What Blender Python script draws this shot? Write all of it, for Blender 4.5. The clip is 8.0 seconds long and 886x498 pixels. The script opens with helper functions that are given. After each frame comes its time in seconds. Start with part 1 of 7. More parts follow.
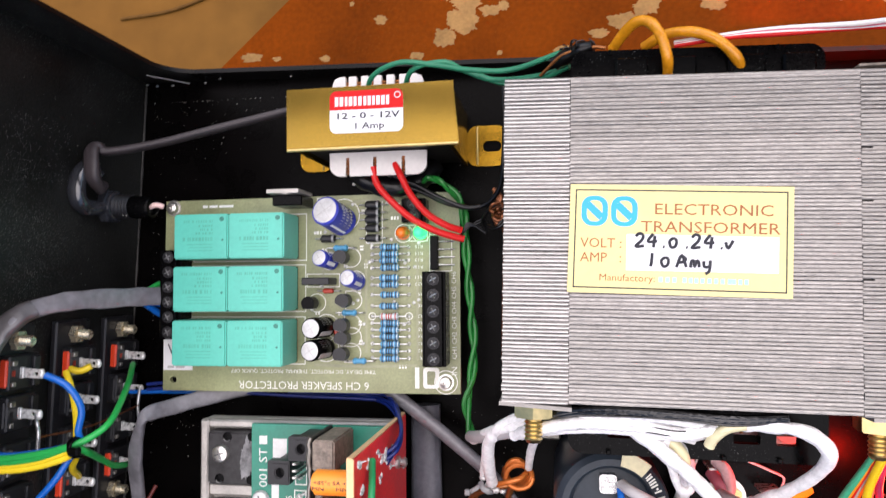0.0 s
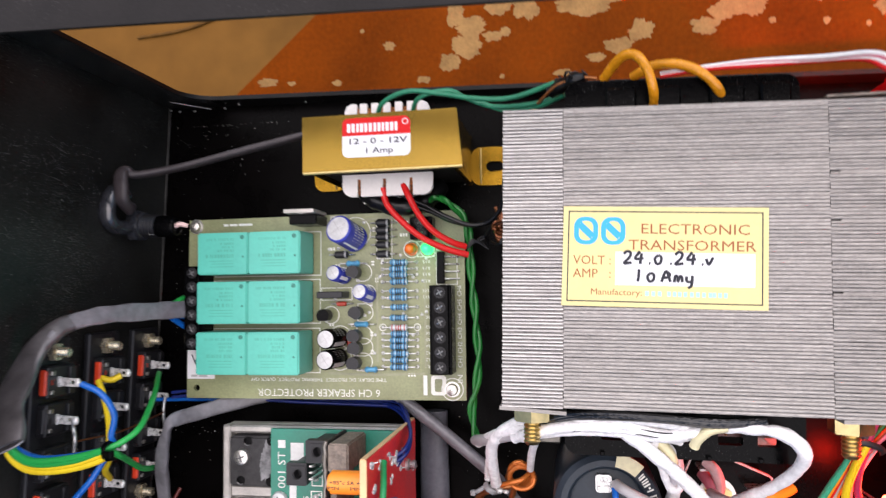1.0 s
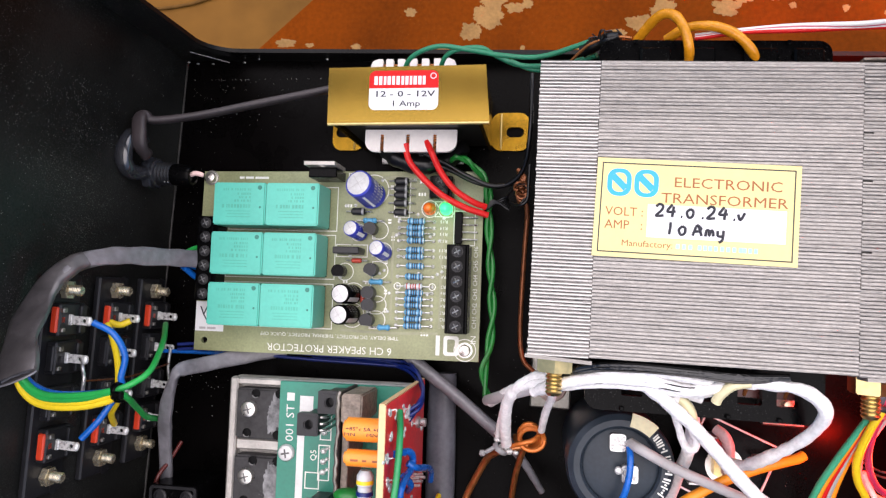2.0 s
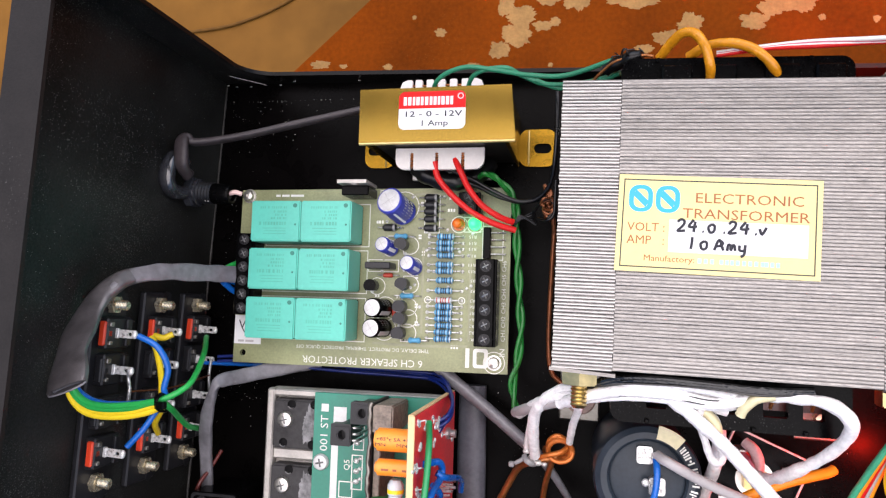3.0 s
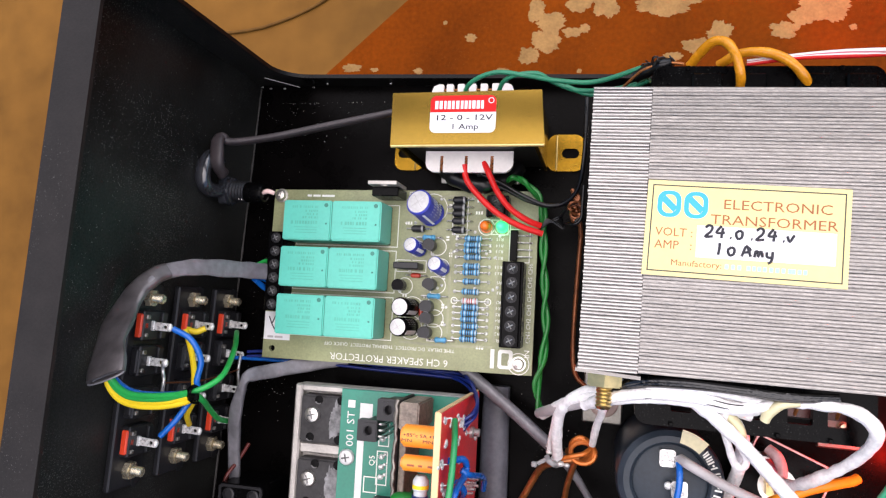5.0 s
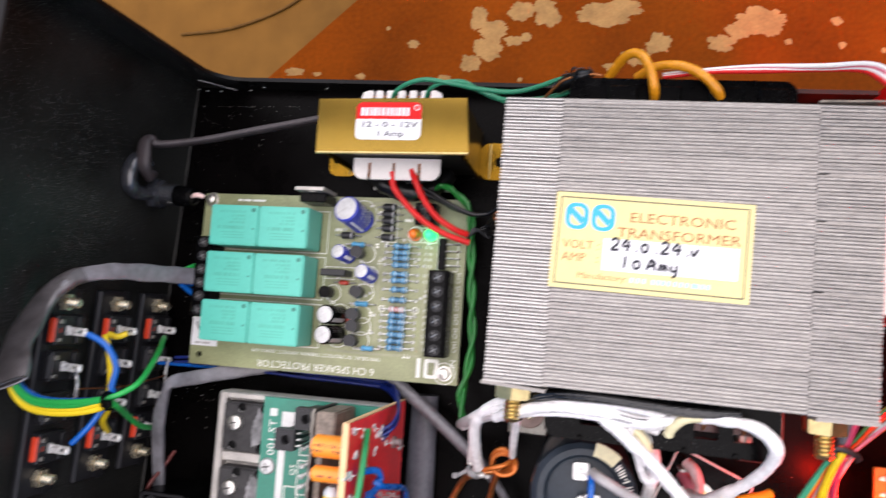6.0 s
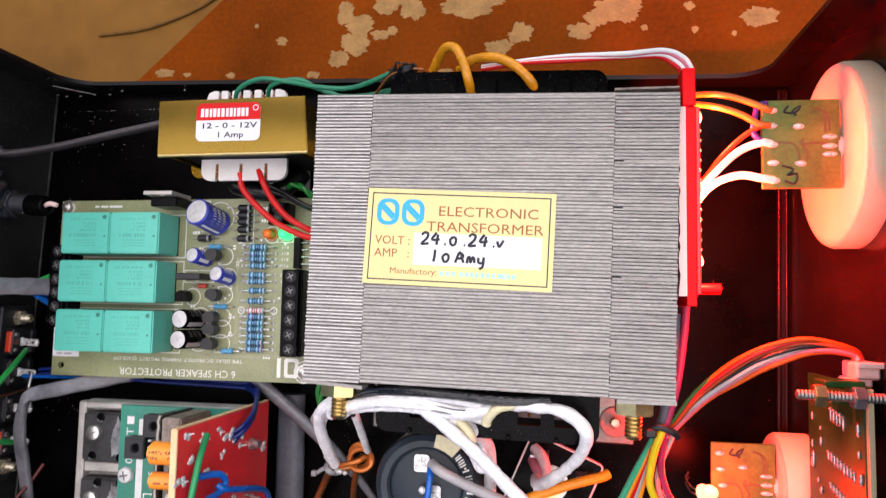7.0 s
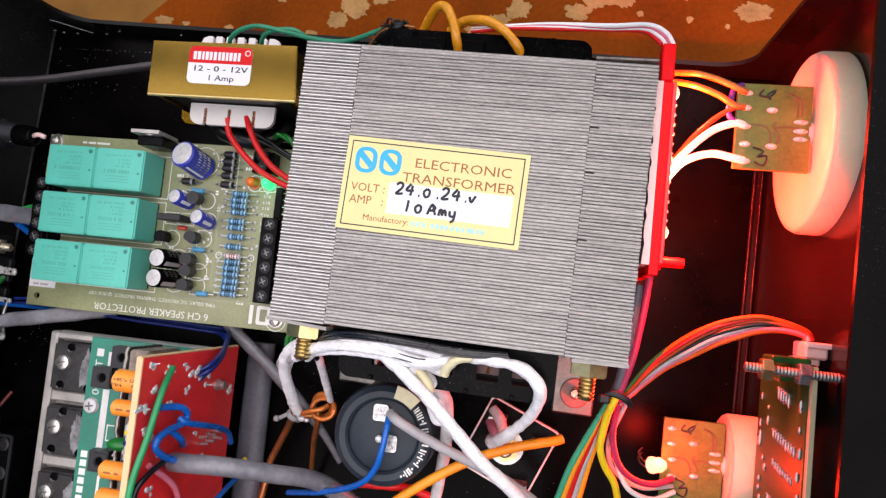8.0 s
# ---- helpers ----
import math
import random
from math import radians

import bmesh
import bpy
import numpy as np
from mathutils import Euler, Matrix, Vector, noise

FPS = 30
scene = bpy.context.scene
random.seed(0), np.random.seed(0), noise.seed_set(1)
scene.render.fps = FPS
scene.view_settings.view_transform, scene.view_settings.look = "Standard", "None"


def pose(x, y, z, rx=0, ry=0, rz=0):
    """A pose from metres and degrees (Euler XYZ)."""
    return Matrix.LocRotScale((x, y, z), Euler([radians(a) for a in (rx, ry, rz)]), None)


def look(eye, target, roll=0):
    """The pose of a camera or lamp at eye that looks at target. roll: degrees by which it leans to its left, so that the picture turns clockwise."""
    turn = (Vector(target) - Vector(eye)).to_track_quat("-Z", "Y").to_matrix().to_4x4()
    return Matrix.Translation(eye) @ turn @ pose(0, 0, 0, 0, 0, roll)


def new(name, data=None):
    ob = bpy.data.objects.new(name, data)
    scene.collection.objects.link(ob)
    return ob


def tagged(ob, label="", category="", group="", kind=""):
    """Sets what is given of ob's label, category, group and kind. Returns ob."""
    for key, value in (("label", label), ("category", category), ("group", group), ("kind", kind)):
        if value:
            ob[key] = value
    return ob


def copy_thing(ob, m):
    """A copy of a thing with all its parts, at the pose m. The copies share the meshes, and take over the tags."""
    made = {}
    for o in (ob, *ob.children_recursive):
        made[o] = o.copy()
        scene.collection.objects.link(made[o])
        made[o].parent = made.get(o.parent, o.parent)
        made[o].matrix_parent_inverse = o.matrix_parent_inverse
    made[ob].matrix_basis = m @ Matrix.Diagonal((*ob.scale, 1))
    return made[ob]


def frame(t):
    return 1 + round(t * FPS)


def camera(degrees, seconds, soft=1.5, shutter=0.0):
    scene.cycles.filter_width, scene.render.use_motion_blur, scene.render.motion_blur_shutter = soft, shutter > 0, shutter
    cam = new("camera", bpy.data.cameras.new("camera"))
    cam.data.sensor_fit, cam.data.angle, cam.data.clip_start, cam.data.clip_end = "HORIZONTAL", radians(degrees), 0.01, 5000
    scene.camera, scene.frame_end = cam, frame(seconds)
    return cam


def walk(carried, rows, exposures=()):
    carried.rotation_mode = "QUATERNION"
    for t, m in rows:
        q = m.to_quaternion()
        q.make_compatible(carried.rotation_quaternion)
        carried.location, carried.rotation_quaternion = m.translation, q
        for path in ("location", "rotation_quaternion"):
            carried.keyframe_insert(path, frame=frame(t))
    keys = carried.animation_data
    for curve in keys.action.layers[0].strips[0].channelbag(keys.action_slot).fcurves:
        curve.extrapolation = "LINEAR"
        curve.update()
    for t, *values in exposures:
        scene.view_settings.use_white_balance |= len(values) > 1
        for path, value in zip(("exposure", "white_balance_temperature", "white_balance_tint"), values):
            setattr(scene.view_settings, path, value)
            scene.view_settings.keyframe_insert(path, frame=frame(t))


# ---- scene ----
cam = camera(64.16, 8.0, 1.25, 0.45)
PATH = [
    (0, 0.03330, 0.00101, 0.24517, 2.646, 9.065, -0.511),
    (0.2, 0.03356, 0.00004, 0.24412, 2.172, 9.529, 0.246),
    (0.5, 0.03330, -0.00084, 0.24937, 3.290, 9.250, -1.105),
    (0.8, 0.03786, -0.00019, 0.24920, 1.438, 9.207, -1.413),
    (1, 0.03726, 0.00268, 0.25984, 3.237, 9.927, -0.855),
    (1.2, 0.03526, -0.00346, 0.26527, 3.697, 9.959, 0.407),
    (1.5, 0.02968, -0.00634, 0.26419, 3.688, 9.614, 0.840),
    (1.7, 0.02627, -0.00755, 0.26183, 3.402, 8.951, 0.959),
    (2, 0.02472, -0.01232, 0.26040, 3.941, 8.247, 1.863),
    (2.2, 0.02781, -0.01353, 0.26471, 4.999, 11.067, 1.653),
    (3.3, 0.02883, -0.01110, 0.26587, 4.759, 11.362, 1.856),
    (3.5, 0.02764, -0.01232, 0.26487, 4.689, 11.223, 2.169),
    (4, 0.02646, -0.01266, 0.26523, 4.501, 12.009, 2.291),
    (4.2, 0.02635, -0.01197, 0.26620, 4.600, 12.446, 2.598),
    (5.3, 0.02822, -0.01305, 0.27080, 5.641, 12.875, 3.097),
    (5.5, 0.03092, -0.01270, 0.27028, 5.643, 12.512, 3.048),
    (5.8, 0.03705, -0.01330, 0.26812, 5.768, 12.329, 3.251),
    (6, 0.04636, -0.01012, 0.26418, 5.971, 11.540, 3.871),
    (6.2, 0.05728, -0.00786, 0.26014, 6.695, 9.548, 2.780),
    (6.3, 0.06516, -0.00520, 0.25829, 5.871, 8.290, 2.339),
    (6.5, 0.07561, -0.00312, 0.25712, 5.277, 9.257, 1.149),
    (6.7, 0.08096, -0.00293, 0.25496, 4.949, 8.375, 0.606),
    (7, 0.08614, -0.00675, 0.25749, 4.700, 9.306, 1.022),
    (7.5, 0.09204, -0.01248, 0.26116, 4.214, 10.366, 3.807),
    (7.8, 0.09321, -0.01760, 0.25687, 5.065, 8.658, 5.079),
    (8, 0.09292, -0.01689, 0.25977, 4.752, 8.365, 5.844),
]
walk(cam, [(t, pose(*row)) for t, *row in PATH], exposures=[(0.0, 0.64), (1.0, 0.50), (1.5, 0.53), (2.2, 0.65), (5.3, 0.70), (6.0, 0.62), (6.6, 0.47), (8.0, 0.34)])

# ---- light ----
SUN_AZ, SUN_EL = radians(25), radians(78)   # azimuth from +y towards +x
world = bpy.data.worlds.new("world")
scene.world = world
world.use_nodes = True
wn, wl = world.node_tree.nodes, world.node_tree.links
sky = wn.new("ShaderNodeTexSky")
sky.sky_type, sky.sun_disc = "NISHITA", False
sky.sun_elevation, sky.sun_rotation = SUN_EL, SUN_AZ
wl.new(sky.outputs[0], wn["Background"].inputs[0])
wn["Background"].inputs[1].default_value = 0.12
sun = new("sun", bpy.data.lights.new("sun", "SUN"))
sun.data.energy, sun.data.angle, sun.data.color = 3.3, radians(105), (1.0, 0.88, 0.84)
sun.matrix_basis = look((math.sin(SUN_AZ) * math.cos(SUN_EL), math.cos(SUN_AZ) * math.cos(SUN_EL), math.sin(SUN_EL)), (0, 0, 0))


def led_lamp(x, y, z, watts, colour=(1.0, 0.035, 0.014), r=0.002):
    lamp = new("led_light", bpy.data.lights.new("led_light", "POINT"))
    lamp.data.energy, lamp.data.color, lamp.data.shadow_soft_size = watts, colour, r
    lamp.location = (x / 1000, y / 1000, z / 1000)


for y in (42.5, 24.0, 5.5):
    led_lamp(124.0, y, 66.0, 0.40)
led_lamp(131.0, -59.2, 31.0, 0.12, (1.0, 0.012, 0.004))
led_lamp(-10.3, 17.4, 28.5, 0.0006, (0.05, 1.0, 0.25))


# ---- materials ----
def mat(name, base, rough=0.5, metal=0.0, var=0.15, scale=120.0, bump=0.05, bscale=900.0, dust=None, spec=0.5, emit=0.0, glow=None, coat=0.0, each=0.0, stretch=0.0):
    """Procedural surface: two scales of tone, fine relief, optional dust (colour, amount), optional change from piece to piece."""
    m = bpy.data.materials.new(name)
    m.use_nodes = True
    n, l = m.node_tree.nodes, m.node_tree.links
    b = n["Principled BSDF"]
    tc = n.new("ShaderNodeTexCoord")
    big, fine = n.new("ShaderNodeTexNoise"), n.new("ShaderNodeTexNoise")
    big.inputs["Scale"].default_value, big.inputs["Detail"].default_value = scale, 4
    fine.inputs["Scale"].default_value, fine.inputs["Detail"].default_value = bscale, 3
    along = tc.outputs["Object"]
    if stretch:
        grain = n.new("ShaderNodeMapping")
        grain.inputs["Scale"].default_value = (1.0 / stretch, 1.0, 1.0)
        l.new(along, grain.inputs["Vector"])
        along = grain.outputs[0]
    if each:
        info = n.new("ShaderNodeObjectInfo")
        shift = n.new("ShaderNodeVectorMath")
        shift.operation = "MULTIPLY_ADD"
        shift.inputs[1].default_value = (1.7, 0.9, 0.4)
        l.new(info.outputs["Random"], shift.inputs[0])
        l.new(along, shift.inputs[2])
        along = shift.outputs[0]
    for t in (big, fine):
        l.new(along, t.inputs["Vector"])
    ramp = n.new("ShaderNodeValToRGB")
    lo, hi = [max(0.0, c * (1 - var)) for c in base], [min(1.0, c * (1 + var)) for c in base]
    ramp.color_ramp.elements[0].position, ramp.color_ramp.elements[1].position = 0.3, 0.7
    ramp.color_ramp.elements[0].color, ramp.color_ramp.elements[1].color = (*lo, 1), (*hi, 1)
    mixf = n.new("ShaderNodeMath")
    mixf.operation = "MULTIPLY_ADD"
    mixf.inputs[1].default_value = 0.35
    l.new(fine.outputs["Fac"], mixf.inputs[0])
    sub = n.new("ShaderNodeMath")
    sub.operation = "MULTIPLY_ADD"
    sub.inputs[1].default_value, sub.inputs[2].default_value = 0.65, 0.0
    l.new(big.outputs["Fac"], sub.inputs[0])
    l.new(sub.outputs[0], mixf.inputs[2])
    last = mixf.outputs[0]
    if each:
        add = n.new("ShaderNodeMath")
        add.operation = "MULTIPLY_ADD"
        add.inputs[1].default_value = each
        l.new(info.outputs["Random"], add.inputs[0])
        l.new(last, add.inputs[2])
        take = n.new("ShaderNodeMath")
        take.operation, take.inputs[1].default_value = "SUBTRACT", each / 2
        l.new(add.outputs[0], take.inputs[0])
        last = take.outputs[0]
    l.new(last, ramp.inputs[0])
    colour = ramp.outputs[0]
    if dust:
        spots, patch = n.new("ShaderNodeTexNoise"), n.new("ShaderNodeTexNoise")
        spots.inputs["Scale"].default_value, spots.inputs["Detail"].default_value = 2400, 2
        patch.inputs["Scale"].default_value, patch.inputs["Detail"].default_value = 28, 3
        for t in (spots, patch):
            l.new(tc.outputs["Object"], t.inputs["Vector"])
        r1, r2 = n.new("ShaderNodeValToRGB"), n.new("ShaderNodeValToRGB")
        r1.color_ramp.elements[0].position, r1.color_ramp.elements[1].position = 0.655 - 0.03 * dust[1], 0.72 - 0.02 * dust[1]
        r2.color_ramp.elements[0].position, r2.color_ramp.elements[1].position = 0.45, 0.65
        l.new(spots.outputs["Fac"], r1.inputs[0])
        l.new(patch.outputs["Fac"], r2.inputs[0])
        mul = n.new("ShaderNodeMath")
        mul.operation = "MULTIPLY"
        l.new(r1.outputs[0], mul.inputs[0])
        l.new(r2.outputs[0], mul.inputs[1])
        mix = n.new("ShaderNodeMixRGB")
        mix.inputs[2].default_value = (*dust[0], 1)
        l.new(mul.outputs[0], mix.inputs[0])
        l.new(colour, mix.inputs[1])
        colour = mix.outputs[0]
    l.new(colour, b.inputs["Base Color"])
    rr = n.new("ShaderNodeMapRange")
    rr.inputs["To Min"].default_value, rr.inputs["To Max"].default_value = max(0.02, rough - 0.08), min(1.0, rough + 0.1)
    l.new(big.outputs["Fac"], rr.inputs["Value"])
    l.new(rr.outputs[0], b.inputs["Roughness"])
    b.inputs["Metallic"].default_value = metal
    b.inputs["Specular IOR Level"].default_value = spec
    b.inputs["Coat Weight"].default_value = coat
    if bump:
        bm_ = n.new("ShaderNodeBump")
        bm_.inputs["Strength"].default_value, bm_.inputs["Distance"].default_value = bump, 0.0005
        l.new(fine.outputs["Fac"], bm_.inputs["Height"])
        l.new(bm_.outputs[0], b.inputs["Normal"])
    if emit:
        b.inputs["Emission Color"].default_value = (*(glow or base), 1)
        b.inputs["Emission Strength"].default_value = emit
    return m


# One black coat: floor base darkened for shade, dusty walls lifted for sheen.
M_CHASSIS = mat("shaded_black_coat", (0.0016, 0.0013, 0.0013), 0.27, var=0.45, scale=60, bump=0.05, bscale=1500, spec=0.04, dust=((0.04, 0.04, 0.04), -1.0))
M_WALL = mat("dusty_sheen_black_coat", (0.0138, 0.0138, 0.0127), 0.34, var=1.0, scale=22, bump=0.10, bscale=1500, spec=0.14, dust=((0.12, 0.12, 0.112), 2.0))
M_SIDE = mat("faint_dust_sheen_coat", (0.0064, 0.0061, 0.0060), 0.28, var=0.9, scale=34, bump=0.03, bscale=1500, spec=0.12, dust=((0.05, 0.05, 0.05), 0.0))
# Glossy black coat with a red-heavy base that paints in the lamps' red glow.
M_FACE = mat("red_glow_black_coat", (0.0115, 0.0060, 0.0060), 0.2, var=0.5, scale=18, bump=0.03, bscale=1500, spec=0.22)
M_DARKPCB = mat("dark_olive_circuit_board", (0.014, 0.068, 0.014), 0.34, var=0.55, scale=120, bump=0.05, spec=0.22)
M_FOLD = mat("folded_grey_sleeve", (0.160, 0.157, 0.172), 0.34, var=0.5, scale=90, bump=0.35, bscale=420, spec=0.7, dust=((0.3, 0.3, 0.3), -0.4))
M_FLATSLEEVE = mat("brown_black_shrink_sleeve", (0.066, 0.060, 0.062), 0.33, var=0.55, scale=110, bump=0.4, bscale=380, spec=1.0, dust=((0.2, 0.2, 0.2), -0.2))
M_BOOT = mat("dark_slate_rubber", (0.026, 0.027, 0.032), 0.17, var=0.35, scale=120, bump=0.08, bscale=700, spec=1.0, coat=0.3)
M_CORD = mat("brown_grey_cord", (0.046, 0.037, 0.039), 0.42, var=0.3, scale=90, bump=0.1, bscale=700, spec=0.4)
M_SEAM = mat("rubbed_sheet_edge", (0.030, 0.029, 0.027), 0.4, var=0.8, scale=120, bump=0.1, spec=0.3)
# Same coat on the rim, its base raised for the light it catches.
M_RIM = mat("worn_lit_black_coat", (0.0150, 0.0130, 0.0122), 0.5, var=0.3, scale=90, bump=0.12, bscale=1500, spec=0.15, dust=((0.10, 0.095, 0.09), -0.6))
M_FLOOR = mat("tan_floor_tile", (0.140, 0.064, 0.012), 0.5, var=0.42, scale=3.5, bump=0.01, bscale=30, spec=0.06)
M_PAINT = mat("red_brown_paint", (0.148, 0.0305, 0.0016), 0.5, var=0.36, scale=22, bump=0.10, bscale=500, spec=0.02, dust=((0.24, 0.10, 0.025), -0.5))
M_BARE = mat("bare_tan_wood", (0.285, 0.160, 0.058), 0.75, var=0.3, scale=120, bump=0.25, bscale=900, spec=0.1)
M_PCB = mat("olive_circuit_board", (0.255, 0.272, 0.142), 0.34, var=0.34, scale=50, bump=0.03, bscale=1500)
M_PCB_EDGE = mat("board_edge", (0.45, 0.42, 0.25), 0.6)
M_SILK = mat("white_ink", (0.80, 0.80, 0.74), 0.6, var=0.08)
M_RELAY = mat("mint_plastic", (0.095, 0.475, 0.375), 0.34, var=0.10, scale=60, bump=0.03, bscale=800)
M_RELAY_INK = mat("faint_green_ink", (0.076, 0.385, 0.290), 0.45)
M_RELAYDOT = mat("dark_mint_plastic", (0.03, 0.19, 0.145), 0.4)
M_BLACK = mat("black_plastic", (0.0020, 0.0020, 0.0022), 0.20, var=0.35, bump=0.08, spec=0.07, dust=((0.16, 0.16, 0.155), -0.9))
M_GREYBLACK = mat("dark_grey_plastic", (0.015, 0.015, 0.017), 0.38, var=0.35, bump=0.06, spec=0.35)
M_POWER = mat("smeared_black_moulding", (0.030, 0.029, 0.030), 0.5, var=0.6, scale=160, bump=0.1, spec=0.3, dust=((0.2, 0.2, 0.2), 0.6))
M_STEEL = mat("zinc_steel", (0.58, 0.565, 0.53), 0.28, 0.9, var=0.2, scale=400, bump=0.08)
M_OLDNUT = mat("tarnished_nut", (0.62, 0.55, 0.40), 0.26, 0.75, var=0.4, scale=400, bump=0.12)
M_PLATE = mat("dull_zinc_plate", (0.26, 0.25, 0.225), 0.38, 0.8, var=0.3, scale=200, bump=0.1)
M_DULL = mat("blackened_screw", (0.15, 0.15, 0.15), 0.36, 0.6, var=0.3, scale=500, bump=0.1)
M_TIN = mat("solder_tin", (0.53, 0.53, 0.52), 0.28, 0.8, var=0.3, scale=700, bump=0.3, bscale=700)
M_BRASS = mat("yellow_zinc_brass", (0.72, 0.56, 0.26), 0.3, 1.0, var=0.2, scale=300, bump=0.06)
M_GOLD = mat("gold_passivated_steel", (0.25, 0.160, 0.028), 0.24, 0.9, var=0.3, scale=22, bump=0.02, bscale=1500)
M_AMBERSTEEL = mat("amber_passivated_steel", (0.285, 0.155, 0.010), 0.25, 0.85, var=0.4, scale=90, bump=0.04)
M_BRIGHTGOLD = mat("highlight_gold_edge", (0.62, 0.48, 0.20), 0.3, 0.7, var=0.2, scale=200)
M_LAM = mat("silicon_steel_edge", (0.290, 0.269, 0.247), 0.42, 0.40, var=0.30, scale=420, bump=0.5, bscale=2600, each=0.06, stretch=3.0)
# Crest tones paint the thin highlight along each sheet, brighter on the left column.
M_CREST = mat("bright_highlight_crest", (0.56, 0.54, 0.515), 0.34, 0.38, var=0.35, scale=500, bump=0.4, bscale=2200, each=0.15, stretch=3.0)
M_CRESTMID = mat("dim_highlight_crest", (0.365, 0.343, 0.318), 0.38, 0.38, var=0.5, scale=900, bump=0.5, bscale=2600, each=0.12, stretch=1.5)
M_CORE = mat("varnished_core", (0.022, 0.019, 0.017), 0.45, 0.4, var=0.4)
M_WHITE = mat("white_nylon", (0.80, 0.79, 0.76), 0.42, var=0.06, bump=0.03)
M_NYLON = mat("pale_nylon", (0.68, 0.645, 0.615), 0.4, var=0.1, bump=0.03)
M_SLEEVE = mat("white_fibre_sleeve", (0.81, 0.795, 0.785), 0.6, var=0.2, scale=420, bump=0.6, bscale=1100)
M_COPPER = mat("enamelled_copper", (0.42, 0.155, 0.050), 0.3, 0.7, var=0.3, scale=300)
M_BROWNCOPPER = mat("brown_enamelled_copper", (0.20, 0.068, 0.026), 0.32, 0.6, var=0.45, scale=260)
M_ENAMEL = mat("orange_enamelled_copper", (0.62, 0.17, 0.03), 0.3, 0.4, var=0.2, scale=300)
M_TAPE = mat("dark_red_tape", (0.10, 0.018, 0.015), 0.35, var=0.4)
M_RED = mat("red_wire", (0.62, 0.014, 0.014), 0.36, var=0.14, bump=0.03, spec=0.3)
M_GREEN = mat("green_wire", (0.011, 0.165, 0.024), 0.35, var=0.25, bump=0.05)
M_TEAL = mat("dull_green_wire", (0.02, 0.20, 0.10), 0.4, var=0.2, bump=0.05)
M_ROSE = mat("rose_wire", (0.46, 0.035, 0.10), 0.4, var=0.15, spec=0.35)
M_MINT = mat("mint_green_wire", (0.05, 0.36, 0.20), 0.4, var=0.15)
M_BRIGHTGREEN = mat("bright_green_wire", (0.022, 0.38, 0.072), 0.32, var=0.18)
M_BLUE = mat("blue_wire", (0.006, 0.108, 0.45), 0.26, var=0.18, bump=0.03)
M_NAVY = mat("dark_blue_wire", (0.006, 0.018, 0.15), 0.35, var=0.2)
M_YELLOW = mat("yellow_wire", (0.88, 0.64, 0.02), 0.35, var=0.12)
M_AMBER = mat("amber_varnished_sleeve", (0.70, 0.28, 0.010), 0.25, var=0.22, scale=250, bump=0.15)
M_ORANGE = mat("orange_wire", (0.95, 0.32, 0.015), 0.4, var=0.14)
# Ribbon orange, deepened to paint in the weak daylight and red lamp light.
M_DIMORANGE = mat("dim_lit_orange_lead", (0.62, 0.095, 0.008), 0.42, var=0.2, spec=0.25)
M_RUSSET = mat("russet_lead", (0.36, 0.045, 0.005), 0.4, var=0.3, spec=0.3)
M_OCHRE = mat("ochre_lead", (0.32, 0.118, 0.008), 0.35, var=0.3)
M_DARKGREEN = mat("dark_green_lead", (0.012, 0.11, 0.018), 0.4, var=0.2)
M_PINK = mat("pink_wire", (0.58, 0.15, 0.20), 0.42, var=0.14, spec=0.35)
M_PALEPINK = mat("pale_pink_fibre_sleeve", (0.74, 0.52, 0.52), 0.55, var=0.2, scale=300, bump=0.4, bscale=1100)
M_GREYWIRE = mat("grey_wire", (0.42, 0.40, 0.40), 0.45, var=0.15)
M_HEATSHRINK = mat("grey_heat_shrink", (0.094, 0.096, 0.114), 0.40, var=0.4, scale=80, bump=0.2, bscale=700, spec=0.35)
M_BLACKWIRE = mat("black_wire", (0.005, 0.005, 0.0055), 0.3, var=0.3, spec=0.4)
M_BRAID = mat("glossy_black_lead", (0.0025, 0.0025, 0.0025), 0.13, var=0.3, bump=0.3, bscale=900, spec=0.75)
M_CAPBLUE = mat("blue_capacitor_sleeve", (0.040, 0.052, 0.38), 0.28, var=0.12, bump=0.02)
M_CAPTOP = mat("aluminium_can_top", (0.58, 0.58, 0.575), 0.42, 0.25, var=0.18, scale=500)
M_SOLDER = mat("bright_solder", (0.70, 0.70, 0.68), 0.28, 0.35, var=0.3, scale=900, bump=0.5, bscale=900)
M_BIGCAP = mat("slate_capacitor_sleeve", (0.020, 0.028, 0.038), 0.34, var=0.3, scale=120, bump=0.05, spec=0.3)
M_RES = mat("blue_resistor", (0.09, 0.33, 0.55), 0.38, var=0.15, bump=0.04, each=0.2)
M_CATHODE = mat("dull_silver_band", (0.26, 0.26, 0.265), 0.4, var=0.2)
M_RESPALE = mat("pale_resistor", (0.55, 0.60, 0.62), 0.4, var=0.1)
M_RESBAND = mat("dark_colour_band", (0.03, 0.03, 0.06), 0.4)
M_BAND = mat("silver_band", (0.66, 0.66, 0.64), 0.4)
M_FILM = mat("orange_film_capacitor", (0.90, 0.30, 0.03), 0.32, var=0.1, bump=0.05)
M_GLASSRED = mat("red_glass_diode", (0.42, 0.05, 0.03), 0.2)
M_GREENPCB = mat("green_circuit_board", (0.02, 0.20, 0.135), 0.35, var=0.18, scale=80, bump=0.03)
M_REDPCB = mat("red_circuit_board", (0.86, 0.028, 0.03), 0.36, var=0.3, scale=70, bump=0.05)
M_WOODEDGE = mat("tan_board_edge", (0.76, 0.50, 0.26), 0.6, var=0.12)
